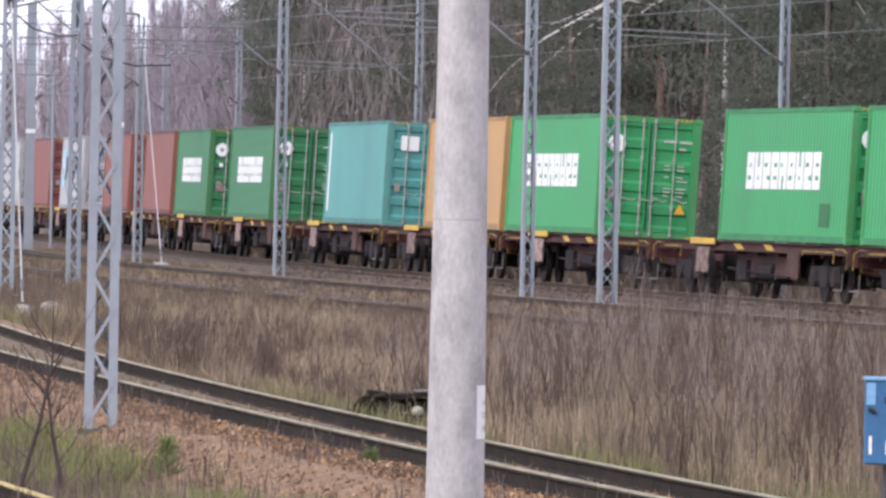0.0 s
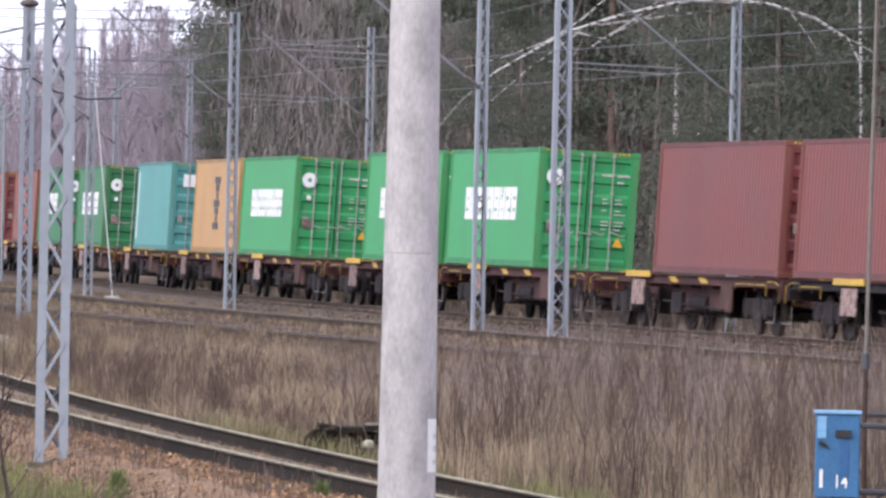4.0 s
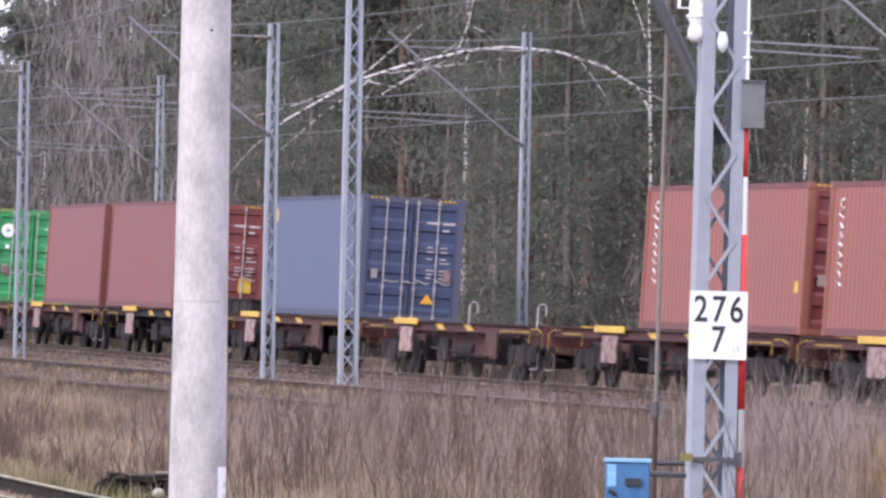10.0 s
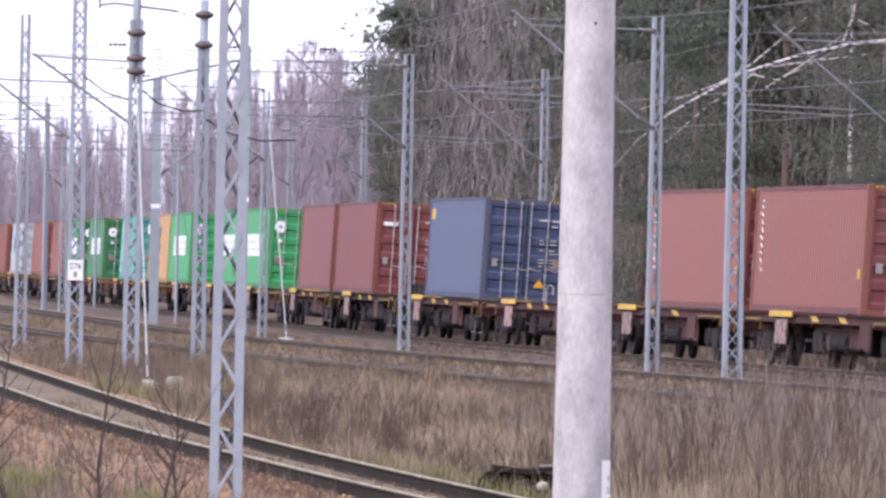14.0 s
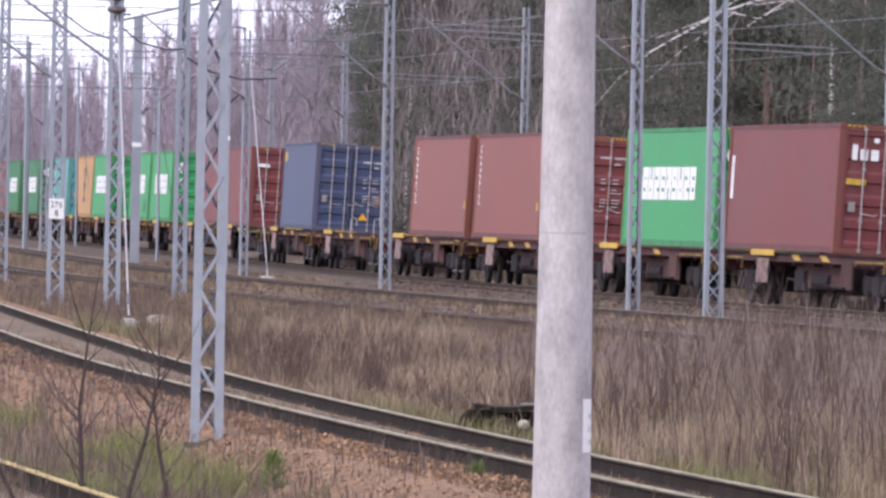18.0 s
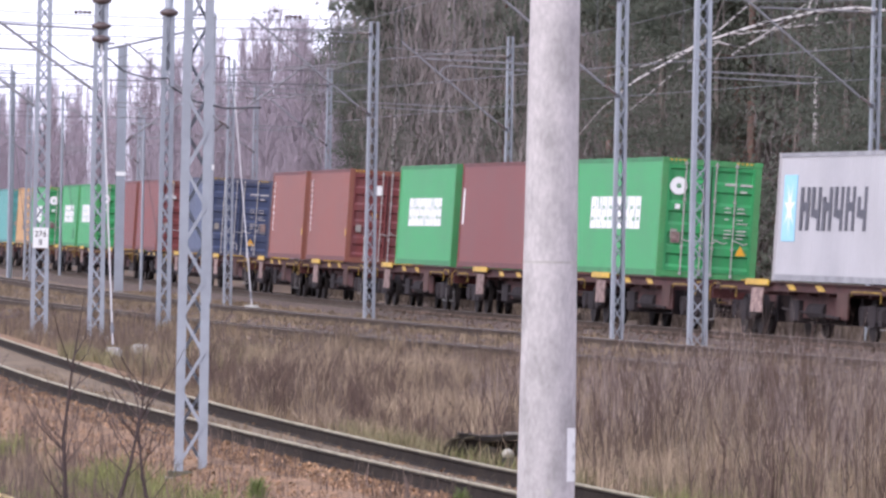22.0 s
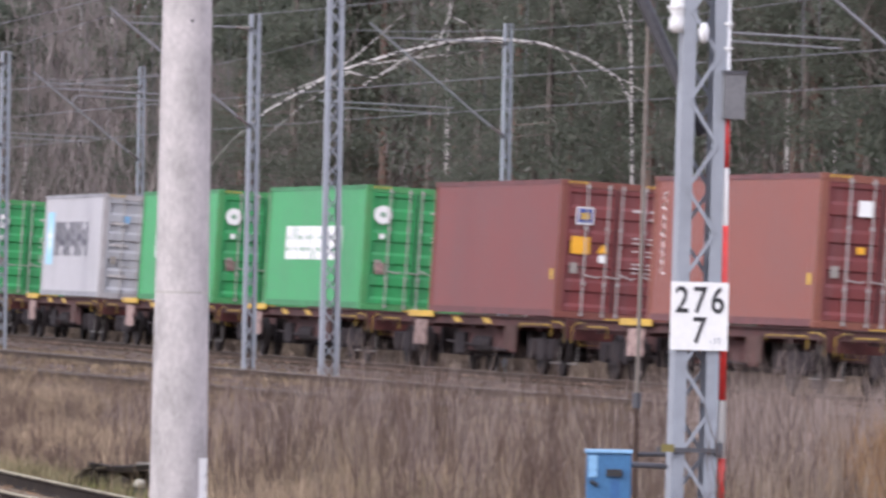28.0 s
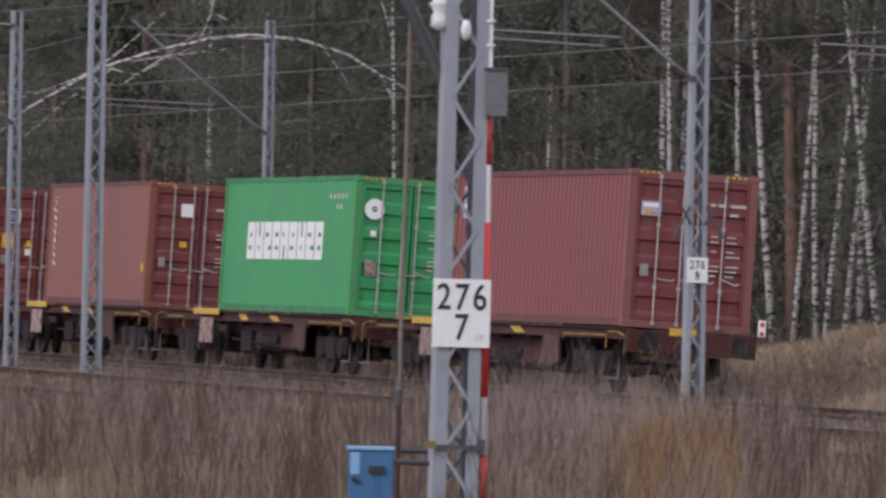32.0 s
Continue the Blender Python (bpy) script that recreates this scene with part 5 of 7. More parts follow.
concrete_block(line(96, 1.4)[0] - 3.45, line(96, 1.4)[1], 0.4, 0.42, "pale concrete block beside the main line")
concrete_block(3.55, 80.0, 0.12, 0.06, "small pale stone in dry grass")


def guyed_post(azimuth, distance, height, rod, label):
    """A slim pole with a wire guy."""
    a = radians(azimuth)
    x, y = distance * math.sin(a), distance * math.cos(a)
    r = tagged(new("slim_post"), label, "post", "slim posts along the line")
    r.matrix_world = Matrix.Translation((x, y, -0.45))
    part("shaft", bm_tube(bmesh.new(), ((0, 0, -0.3), (0, 0, height)), (rod, rod * 0.8), 8), STEEL, r)
    for z in (height - 0.35, height - 0.9):
        part("crossarm", bm_tube(bmesh.new(), ((-0.6, 0, z), (0.6, 0, z)), 0.03, 6), TUBE, r)
    part("guy", bm_tube(bmesh.new(), ((0, 0, height * 0.8), (0.9, 1.5, 0.2)), 0.012, 5), WIRE, r)


for az, d, h, rod in ((-4.15, 300, 9.0, 0.05), (-4.05, 330, 9.4, 0.05), (-2.65, 330, 7.0, 0.06), (-3.55, 360, 9.4, 0.06), (-3.9, 420, 10.0, 0.07), (-4.6, 430, 10.5, 0.08), (-3.2, 400, 9.0, 0.07)):
    guyed_post(az, d, h, rod, "slim grey post with crossarms far along the line")


def beam_mast(s, lateral, height, w):
    """A solid steel beam mast beyond the train, with a pale band."""
    x, y, h = line(s, lateral)
    r = tagged(new("beam_mast"), "solid pale grey steel mast with a white band", "mast", "catenary masts")
    r.matrix_world = Matrix.Translation((x, y, -0.3)) @ Matrix.Rotation(-h, 4, "Z")
    bm = bmesh.new()
    prof = ((-w, -w), (w, -w), (w, -w + 0.02), (0.01, -w + 0.02), (0.01, w - 0.02), (w, w - 0.02), (w, w), (-w, w), (-w, w - 0.02), (-0.01, w - 0.02), (-0.01, -w + 0.02), (-w, -w + 0.02))
    rings = [[bm.verts.new((px, py, z)) for px, py in prof] for z in (-0.3, height)]
    for k in range(12):
        bm.faces.new((rings[0][k], rings[0][(k + 1) % 12], rings[1][(k + 1) % 12], rings[1][k]))
    bm.faces.new(rings[1])
    part("shaft", bm, STEEL, r)
    boxpart("white_band", (-w - 0.01, w + 0.01, -w - 0.012, -w - 0.004, 4.42, 4.58), WHITE, r, "small white reflective band")
    # bracket over the train's track
    part("insulator", insulator(bmesh.new(), (w, 0, 5.7), (w + 0.3, 0, 5.95)), PORCELAIN, r, "brown ribbed insulator")
    part("strut", bm_tube(bmesh.new(), ((w + 0.3, 0, 5.95), (w + 3.1, 0, 8.0)), 0.032, 8), TUBE, r)
    part("registration_arm", bm_tube(bmesh.new(), ((w + 1.5, 0, 6.9), (w + 4.4, 0, 6.75)), 0.02, 6), TUBE, r)
    part("steady_arm", bm_tube(bmesh.new(), ((w + 2.2, 0, 7.85), (w + 2.7, 0, 7.9), (w + 3.1, 0, 8.0)), 0.02, 6), TUBE, r)


for s, lat, hgt in ((133.0, 2.73, 9.6), (176.0, 2.77, 9.4)):
    beam_mast(s, lat, hgt, 0.17)
for s, lat, hgt in ((86.0, 13.4, 9.2), (150.0, 13.6, 9.4), (235.0, 3.0, 8.8), (250.0, 13.6, 9.4), (330.0, 3.0, 9.0)):
    line_mast(s, lat, hgt, 0.34, bracket=lat < 10, leg=0.08, bar=0.018)


def portal(s, lat0, lat1, z, deep):
    """A lattice girder across the tracks on two masts."""
    x0, y0, h = line(s, lat0)
    r = tagged(new("portal_girder"), "long grey lattice girder spanning the tracks", "girder", "portal girders")
    r.matrix_world = Matrix.Translation((x0, y0, 0)) @ Matrix.Rotation(-h, 4, "Z")
    L = lat0 - lat1
    for zz in (z, z + deep):
        part("chord", bm_tube(bmesh.new(), ((0, 0, zz), (L, 0, zz)), 0.035, 6), STEEL, r)
    n = int(L / deep)
    for k in range(n):
        a, b = k * L / n, (k + 1) * L / n
        part("diagonal", bm_tube(bmesh.new(), ((a, 0, z if k % 2 else z + deep), (b, 0, z + deep if k % 2 else z)), 0.022, 5), STEEL, r)
    for x in (0.0, L):
        part("leg", bm_tube(bmesh.new(), ((x, 0, -0.8), (x, 0, z + deep)), 0.13, 8), STEEL, r)


portal(250.0, 13.6, 3.0, 8.6, 0.8)
portal(330.0, 15.5, 3.0, 9.0, 0.8)


def stay(a, b, label):
    """A taut pale stay from a mast down to its anchor block."""
    r = tagged(new("stay_wire"), label, "wire", "mast stays")
    a, b = Vector(a), Vector(b)
    part("wire", bm_tube(bmesh.new(), (a, b), 0.019, 6), PALE_WIRE, r)
    part("turnbuckle", bm_tube(bmesh.new(), (a.lerp(b, 0.03), a.lerp(b, 0.045), a.lerp(b, 0.06)), (0.024, 0.04, 0.024), 8), STEEL_DARK, r)


PALE_WIRE = mat("pale_stay", (0.40, 0.38, 0.37), (0.29, 0.28, 0.27), 0.6, 0.2, 3, 30)
stay((-8.06, 162.9, -0.1), (-9.93, 192.9, 6.3), "pale stay wire from a mast to a concrete block")
stay((line(96, 1.4)[0] - 3.45, line(96, 1.4)[1], -0.05), (line(124.0, 2.8)[0] + 0.1, line(124.0, 2.8)[1] - 0.1, 6.6), "pale stay wire anchored beside the main line")


def cross_span(s, heights, label):
    """Wires slung across the tracks between two masts."""
    x0, y0, _h = line(s, 13.5)
    x1, y1, _h = line(s, 2.9)
    r = tagged(new("cross_span"), label, "wires", "cross wires")
    for z, sag in heights:
        pts = [(x0 + (x1 - x0) * q / 6, y0 + (y1 - y0) * q / 6, z - sag * (1 - (q / 3 - 1) ** 2)) for q in range(7)]
        part("wire", bm_tube(bmesh.new(), pts, 0.014, 5), WIRE, r)
    for q in (0.25, 0.55, 0.8):
        x, y, z = x0 + (x1 - x0) * q, y0 + (y1 - y0) * q, heights[0][0]
        part("insulator", insulator(bmesh.new(), (x - 0.25, y, z), (x + 0.25, y, z), 0.06, 4), PORCELAIN, r, "dark ribbed insulator")


cross_span(86.0, ((8.05, 0.12), (7.75, 0.05), (7.4, 0.0), (6.58, 0.0), (6.2, 0.0)), "dark cross wires with insulators over the tracks")
cross_span(150.0, ((8.6, 0.9), (7.1, 0.0), (6.0, 0.0)), "dark cross wires with insulators over the tracks")
cross_span(235.0, ((8.4, 0.9), (7.3, 0.0), (6.1, 0.0)), "dark cross wires with insulators over the tracks")


# ---------------------------------------------------------------- overhead wires
def wires(name, lateral, z_wires, s0, s1, label):
    r = tagged(new(name), label, "wires")
    for z, rad, sag in z_wires:
        pts = []
        s = s0
        while s <= s1:
            q = ((s - s0) % 60) / 60
            x, y, _ = line(s, lateral)
            pts.append((x, y, z - sag * 4 * q * (1 - q)))
            s += 6
        part("wire", bm_tube(bmesh.new(), pts, rad, 5), WIRE, r)
    bm = bmesh.new()
    s = s0 + 6
    while s < s1:
        q = ((s - s0) % 60) / 60
        x, y, _ = line(s, lateral)
        bm_tube(bm, ((x, y, z_wires[0][0]), (x, y, z_wires[1][0] - z_wires[1][2] * 4 * q * (1 - q))), 0.006, 4)
        s += 9
    tagged(part("dropper_set", bm, WIRE, r), kind="stuff")


wires("overhead_line", -1.2, ((5.75, 0.009, 0), (7.9, 0.008, 0.5)), -65.3, 440, "thin dark overhead wires above the freight line")
wires("overhead_line", 5.9, ((5.75, 0.009, 0), (7.9, 0.008, 0.5)), -71.9, 440, "thin dark overhead wires above the second track")

wires("overhead_line", 11.2, ((5.75, 0.009, 0), (7.6, 0.008, 0.5)), 12.0, 440, "thin dark overhead wires above the third track")
wires("overhead_line", 16.5, ((5.9, 0.011, 0.3), (7.2, 0.011, 0.4)), 60.0, 440, "thin dark feeder wires beside the tracks")


# ---------------------------------------------------------------- trees
def flakes(centres, spreads, count, size, rnd, flat=0.6, loose=0.75):
    """Small leaf-like quads round the centres that lie like shingles on each clump, more or less loosely."""
    c = np.array(centres, float)
    sp = np.array(spreads, float)
    pick = rnd.integers(0, len(c), count)
    out = rnd.normal(0, 1, (count, 3))
    p = c[pick] + out * sp[pick][:, None] * np.array((1, 1, flat))
    up = out / np.linalg.norm(out, axis=1, keepdims=True) + np.array((0, 0, 0.35)) + rnd.normal(0, loose, (count, 3))
    a = np.cross(up, rnd.normal(0, 1, (count, 3)))
    b = np.cross(up, a)
    sz = size * rnd.uniform(0.5, 1.4, (count, 1))
    a = a / np.linalg.norm(a, axis=1, keepdims=True) * sz
    b = b / np.linalg.norm(b, axis=1, keepdims=True) * sz * 0.6
    v = np.stack([p - a, p - b * 0.7, p + a, p + b], 1).reshape(-1, 3)
    f = np.arange(count * 4).reshape(-1, 4)
    return v, f


def ribbons(base, tip, width, bend, rnd):
    """Thin three-sided stems from base to tip with a bend, as arrays."""
    n = len(base)
    mid = (base + tip) / 2 + bend
    w = width[:, None]
    ang = rnd.uniform(0, 6.28, n)
    d1 = np.stack([np.cos(ang), np.sin(ang), np.zeros(n)], 1) * w
    d2 = np.stack([np.cos(ang + 2.1), np.sin(ang + 2.1), np.zeros(n)], 1) * w
    d3 = np.stack([np.cos(ang + 4.2), np.sin(ang + 4.2), np.zeros(n)], 1) * w
    v = np.stack([base + d1, base + d2, base + d3, mid + d1 * 0.7, mid + d2 * 0.7, mid + d3 * 0.7, tip], 1).reshape(-1, 3)
    k = np.arange(n)[:, None] * 7
    quads = np.concatenate([k + np.array(q) for q in ((0, 1, 4, 3), (1, 2, 5, 4), (2, 0, 3, 5))])
    tris = np.concatenate([k + np.array(q) for q in ((3, 4, 6), (4, 5, 6), (5, 3, 6))])
    return v, quads.tolist() + tris.tolist()


def limb_paths(rnd, z0, z1, count, reach, up, r0):
    out = []
    for _ in range(count):
        z = rnd.uniform(z0, z1)
        a = rnd.uniform(0, 6.28)
        q = reach * (1 - 0.55 * (z - z0) / max(z1 - z0, 0.1)) * rnd.uniform(0.6, 1.1)
        d = Vector((math.cos(a), math.sin(a), 0))
        out.append(([Vector((0, 0, z)), Vector((0, 0, z)) + d * q * 0.5 + Vector((0, 0, up * q * 0.3)), Vector((0, 0, z)) + d * q + Vector((0, 0, up * q))], r0 * rnd.uniform(0.6, 1)))
    return out


def tree(kind, seed, height, radius, label):
    rnd = np.random.default_rng(seed)
    r = tagged(new("tree"), label, "tree", "trees of the wood")
    lean = rnd.normal(0, 0.012, 2)
    zs = np.linspace(-0.3, height, 9)
    pts = [(lean[0] * z + 0.05 * math.sin(z * 0.4 + seed), lean[1] * z + 0.04 * math.cos(z * 0.5 + seed), z) for z in zs]
    rad = [radius * (1 - 0.75 * max(0, z) / height) for z in zs]
    bark = {"pine": PINE_BARK, "spruce": GREY_BARK, "birch": BIRCH, "bare": HAZED_BARK}[kind]
    part("trunk", bm_tube(bmesh.new(), pts, rad, 8), bark, r, smooth=True)
    def on(z):
        return Vector((lean[0] * z + 0.05 * math.sin(z * 0.4 + seed), lean[1] * z + 0.04 * math.cos(z * 0.5 + seed), 0))
    spec = {"pine": (0.34, 0.95, 30, 2.6, 0.15), "spruce": (0.06, 0.97, 46, 2.3, -0.18), "birch": (0.35, 0.95, 26, 2.0, 0.7), "bare": (0.2, 0.95, 40, 2.2, 0.9)}[kind]
    limbs = limb_paths(rnd, height * spec[0], height * spec[1], spec[2], spec[3], spec[4], 0.035 if kind != "bare" else 0.02)
    if kind == "pine":
        limbs += limb_paths(rnd, height * 0.12, height * 0.42, 9, 1.3, -0.1, 0.02)
    bm = bmesh.new()
    centres, spreads = [], []
    for path, rr in limbs:
        o = on(path[0].z)
        path = [p + o for p in path]
        bm_tube(bm, path, (rr, rr * 0.7, rr * 0.3), 4, cap=False)
        if path[0].z > height * spec[0]:
            for q in (0.45, 0.75, 1.0):
                centres.append(path[0].lerp(path[2], q))
                spreads.append(0.42 if kind == "pine" else 0.36)
    tagged(part("branching", bm, bark if kind != "birch" else GREY_BARK, r), kind="stuff")
    if kind in ("pine", "spruce"):
        low = [k for k, c in enumerate(centres) if c.z < 10.5]
        high = [k for k, c in enumerate(centres) if c.z >= 9.5]
        v, f = flakes([centres[k] for k in low], [spreads[k] for k in low], 6500 if kind == "pine" else 9500, 0.055, rnd, 0.45)
        if height > 11:
            v2, f2 = flakes([centres[k] for k in high], [spreads[k] for k in high], 1300, 0.17, rnd, 0.5)
            v, f = np.concatenate([v, v2]), np.concatenate([f, f2 + len(v)])
        part("crown", raw("crown", v.tolist(), f.tolist(), NEEDLE if kind == "pine" else SPRUCE), None, r, "dark green needles")
    else:
        n = 900
        pick = rnd.integers(0, len(centres), n)
        base = np.array(centres)[pick] + rnd.normal(0, 0.12, (n, 3))
        tip = base + rnd.normal(0, 0.5, (n, 3)) + np.array((0, 0, 0.55))
        v, f = ribbons(base, tip, np.full(n, 0.012 if kind == "birch" else 0.02), rnd.normal(0, 0.06, (n, 3)), rnd)
        part("crown", raw("crown", v.tolist(), f, GREY_BARK if kind == "birch" else HAZED_BARK), None, r, "bare fine twigs")
    return r


PINE_L = "tall pine with a reddish trunk and dark needles"
SPRUCE_L = "dense dark green spruce at the wood's edge"
BIRCH_L = "slender birch with white bark and bare twigs"
BARE_L = "bare broadleaf tree, its greyish purple paled for haze"
PROTO = {
    "pine": [tree("pine", 11 + k, 17 + k, 0.15 + 0.02 * k, PINE_L) for k in range(4)],
    "spruce": [tree("spruce", 31 + k, 13 + 2 * k, 0.14, SPRUCE_L) for k in range(3)],
    "fir": [tree("spruce", 91 + k, 10, 0.12, SPRUCE_L) for k in range(2)],
    "birch": [tree("birch", 51 + k, 16 + k, 0.075 + 0.013 * k, BIRCH_L) for k in range(4)],
    "bare": [tree("bare", 71 + k, 12 + k, 0.13, BARE_L) for k in range(4)],
}
USED = {}


def plant(kind, x, y, rnd, scale=None, lean=0.0):
    protos = PROTO[kind]
    k = rnd.integers(0, len(protos))
    p = protos[k]
    m = Matrix.Translation((x, y, ground_z(x, y) - 0.05)) @ Matrix.Rotation(radians(lean), 4, "Y") @ Matrix.Rotation(rnd.uniform(0, 6.28), 4, "Z") @ Matrix.Scale(scale or 1.0, 4)
    if (kind, k) in USED:
        return copy_thing(p, m)
    USED[(kind, k)] = True
    p.matrix_basis = m
    return p


def place(azimuth, distance):
    a = radians(azimuth)
    return distance * math.sin(a), distance * math.cos(a)


def wood_edge(azimuth, lateral):
    """Distance along an azimuth at which the ground lies that far beyond the line."""
    d = 140.0
    while d < 900 and lateral_of(*place(azimuth, d)) > lateral:
        d += 4.0
    return d


EDGE = [(a * 0.25, wood_edge(a * 0.25, -13.0)) for a in range(-32, 36)]


def edge_at(azimuth):
    k = min(max(int((azimuth + 8) / 0.25), 0), len(EDGE) - 2)
    (a0, d0), (_a1, d1) = EDGE[k], EDGE[k + 1]
    return d0 + (d1 - d0) * (azimuth - a0) / 0.25


def crest(azimuth):
    """How high the far bare trees stand over the horizon, in degrees: lower towards the west."""
    # western values are raised: pale twigs stand for the haze above the trees
    u = azimuth / 0.0038197
    return float(np.interp(u, (-1500, -1100, -950, -750, -650, -571, -510, -469, -429, -388, -352, -320), (180, 205, 240, 272, 318, 355, 370, 390, 375, 350, 375, 445))) * 0.0038197


def leafage(azimuth, z):
    """Where needle foliage gathers in the wood."""
    return noise.noise((azimuth * 1.5, z * 0.16, 7.0)) + 0.45 * noise.noise((azimuth * 5.0, z * 0.5, 2.0))


rng = np.random.default_rng(5)
# the wood beyond the line: dark pines and spruces, some birches
for _ in range(165):
    az = rng.uniform(-1.12, 8.0)
    d = edge_at(az) + (3 if az > -0.9 else -50) + 75 * rng.random() ** 1.4
    q = rng.random()
    if -1.12 < az < -0.35 and q > 0.8:
        q = 0.95
    green = leafage(az, 5.0) > -0.1
    plant(("spruce" if q < 0.75 else "pine" if q < 0.93 else "birch") if green else "pine" if q < 0.7 else "spruce" if q < 0.9 else "birch", *place(az, d), rng)
# pines with red trunks and the spruces that stand forward
for az, off, size in ((1.36, 11, 1.35), (1.465, 12, 1.2), (2.72, 10, 0.9), (0.62, 6, 1.0), (-0.2, 4, 1.0), (3.25, 8, 1.0), (4.4, 7, 1.1)):
    plant("pine", *place(az, edge_at(az) + off), rng, size)
for az, off, size in ((2.58, 1, 1.1), (0.85, 1, 1.2), (0.6, 4, 1.0), (-0.35, 3, 0.8), (3.7, 3, 1.0), (4.3, 3, 1.1), (2.1, 6, 0.9)):
    plant("spruce", *place(az, edge_at(az) + off), rng, size)
# the white birches at the wood's edge
for az, off, lean in ((4.955, 3, 0), (5.005, 1, 0), (5.08, 4, 0.5), (5.447, 2, 0), (5.73, 1, -4.2), (5.86, 1, 2.2), (6.02, 3, -1.2), (6.07, 2, 4.0), (6.20, 2, 3.5), (6.47, 1, -8.0), (6.32, 4, 0), (6.72, 2, 0.5), (6.58, 3, 5.0), (7.08, 3, -4.0), (7.2, 1, 2), (7.4, 3, 0), (4.62, 10, -3.5), (4.165, 8, 0), (3.78, 4, 0), (3.5, 14, 1), (2.42, 10, 0), (0.2, 10, 0), (-0.87, 4, 0), (-0.81, 9, 0), (1.9, 12, 0)):
    plant("birch", *place(az, edge_at(az) + off), rng, lean=lean)
for az in (-1.47, -1.43, -1.40, -1.38, -1.35, -1.33, -1.30, -1.27, -1.24, -1.20, -1.16):
    d = edge_at(az) + rng.uniform(-40, 0)
    plant("fir", *place(az, d), rng, (2.15 + d * math.tan(radians(crest(az)))) / 10.8 * rng.uniform(0.8, 1.0))
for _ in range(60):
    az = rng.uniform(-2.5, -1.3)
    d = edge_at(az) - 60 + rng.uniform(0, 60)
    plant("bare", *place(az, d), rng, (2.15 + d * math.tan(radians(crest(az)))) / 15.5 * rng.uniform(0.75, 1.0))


def stuff_mesh(name, verts, faces, material, label, category):
    me = bpy.data.meshes.new(name)
    v = np.asarray(verts, np.float32)
    me.vertices.add(len(v))
    me.vertices.foreach_set("co", v.ravel())
    counts = np.concatenate([np.full(len(f), f.shape[1]) for f in faces])
    loops = np.concatenate([f.ravel() for f in faces]).astype(np.int32)
    me.loops.add(len(loops))
    me.loops.foreach_set("vertex_index", loops)
    me.polygons.add(len(counts))
    me.polygons.foreach_set("loop_start", np.concatenate([[0], np.cumsum(counts)[:-1]]).astype(np.int32))
    me.update(calc_edges=True)
    me.materials.append(material)
    return tagged(new(name, me), label, category, kind="stuff")


def stems(name, base, tip, width, bend, rnd, material, label, category, round_stem=False):
    """Stems or blades: three-sided where they are thick, flat bent blades where they are fine."""
    n = len(base)
    mid = (base + tip) / 2 + bend
    w = np.asarray(width)[:, None]
    ang = rnd.uniform(0, 6.28, n)
    if not round_stem:
        ang = rnd.normal(0, 0.7, n)
        d = np.stack([np.cos(ang), np.sin(ang), np.zeros(n)], 1) * w
        v = np.stack([base - d, base + d, mid + d * 0.75, mid - d * 0.75, tip], 1).reshape(-1, 3)
        k = np.arange(n)[:, None] * 5
        return stuff_mesh(name, v, [k + np.array((0, 1, 2, 3)), k + np.array((3, 2, 4))], material, label, category)
    d = [np.stack([np.cos(ang + o), np.sin(ang + o), np.zeros(n)], 1) * w for o in (0, 2.1, 4.2)]
    v = np.stack([base + d[0], base + d[1], base + d[2], mid + d[0] * 0.7, mid + d[1] * 0.7, mid + d[2] * 0.7, tip], 1).reshape(-1, 3)
    k = np.arange(n)[:, None] * 7
    quads = np.concatenate([k + np.array(q) for q in ((0, 1, 4, 3), (1, 2, 5, 4), (2, 0, 3, 5))])
    tris = np.concatenate([k + np.array(q) for q in ((3, 4, 6), (4, 5, 6), (5, 3, 6))])
    return stuff_mesh(name, v, [quads, tris], material, label, category)


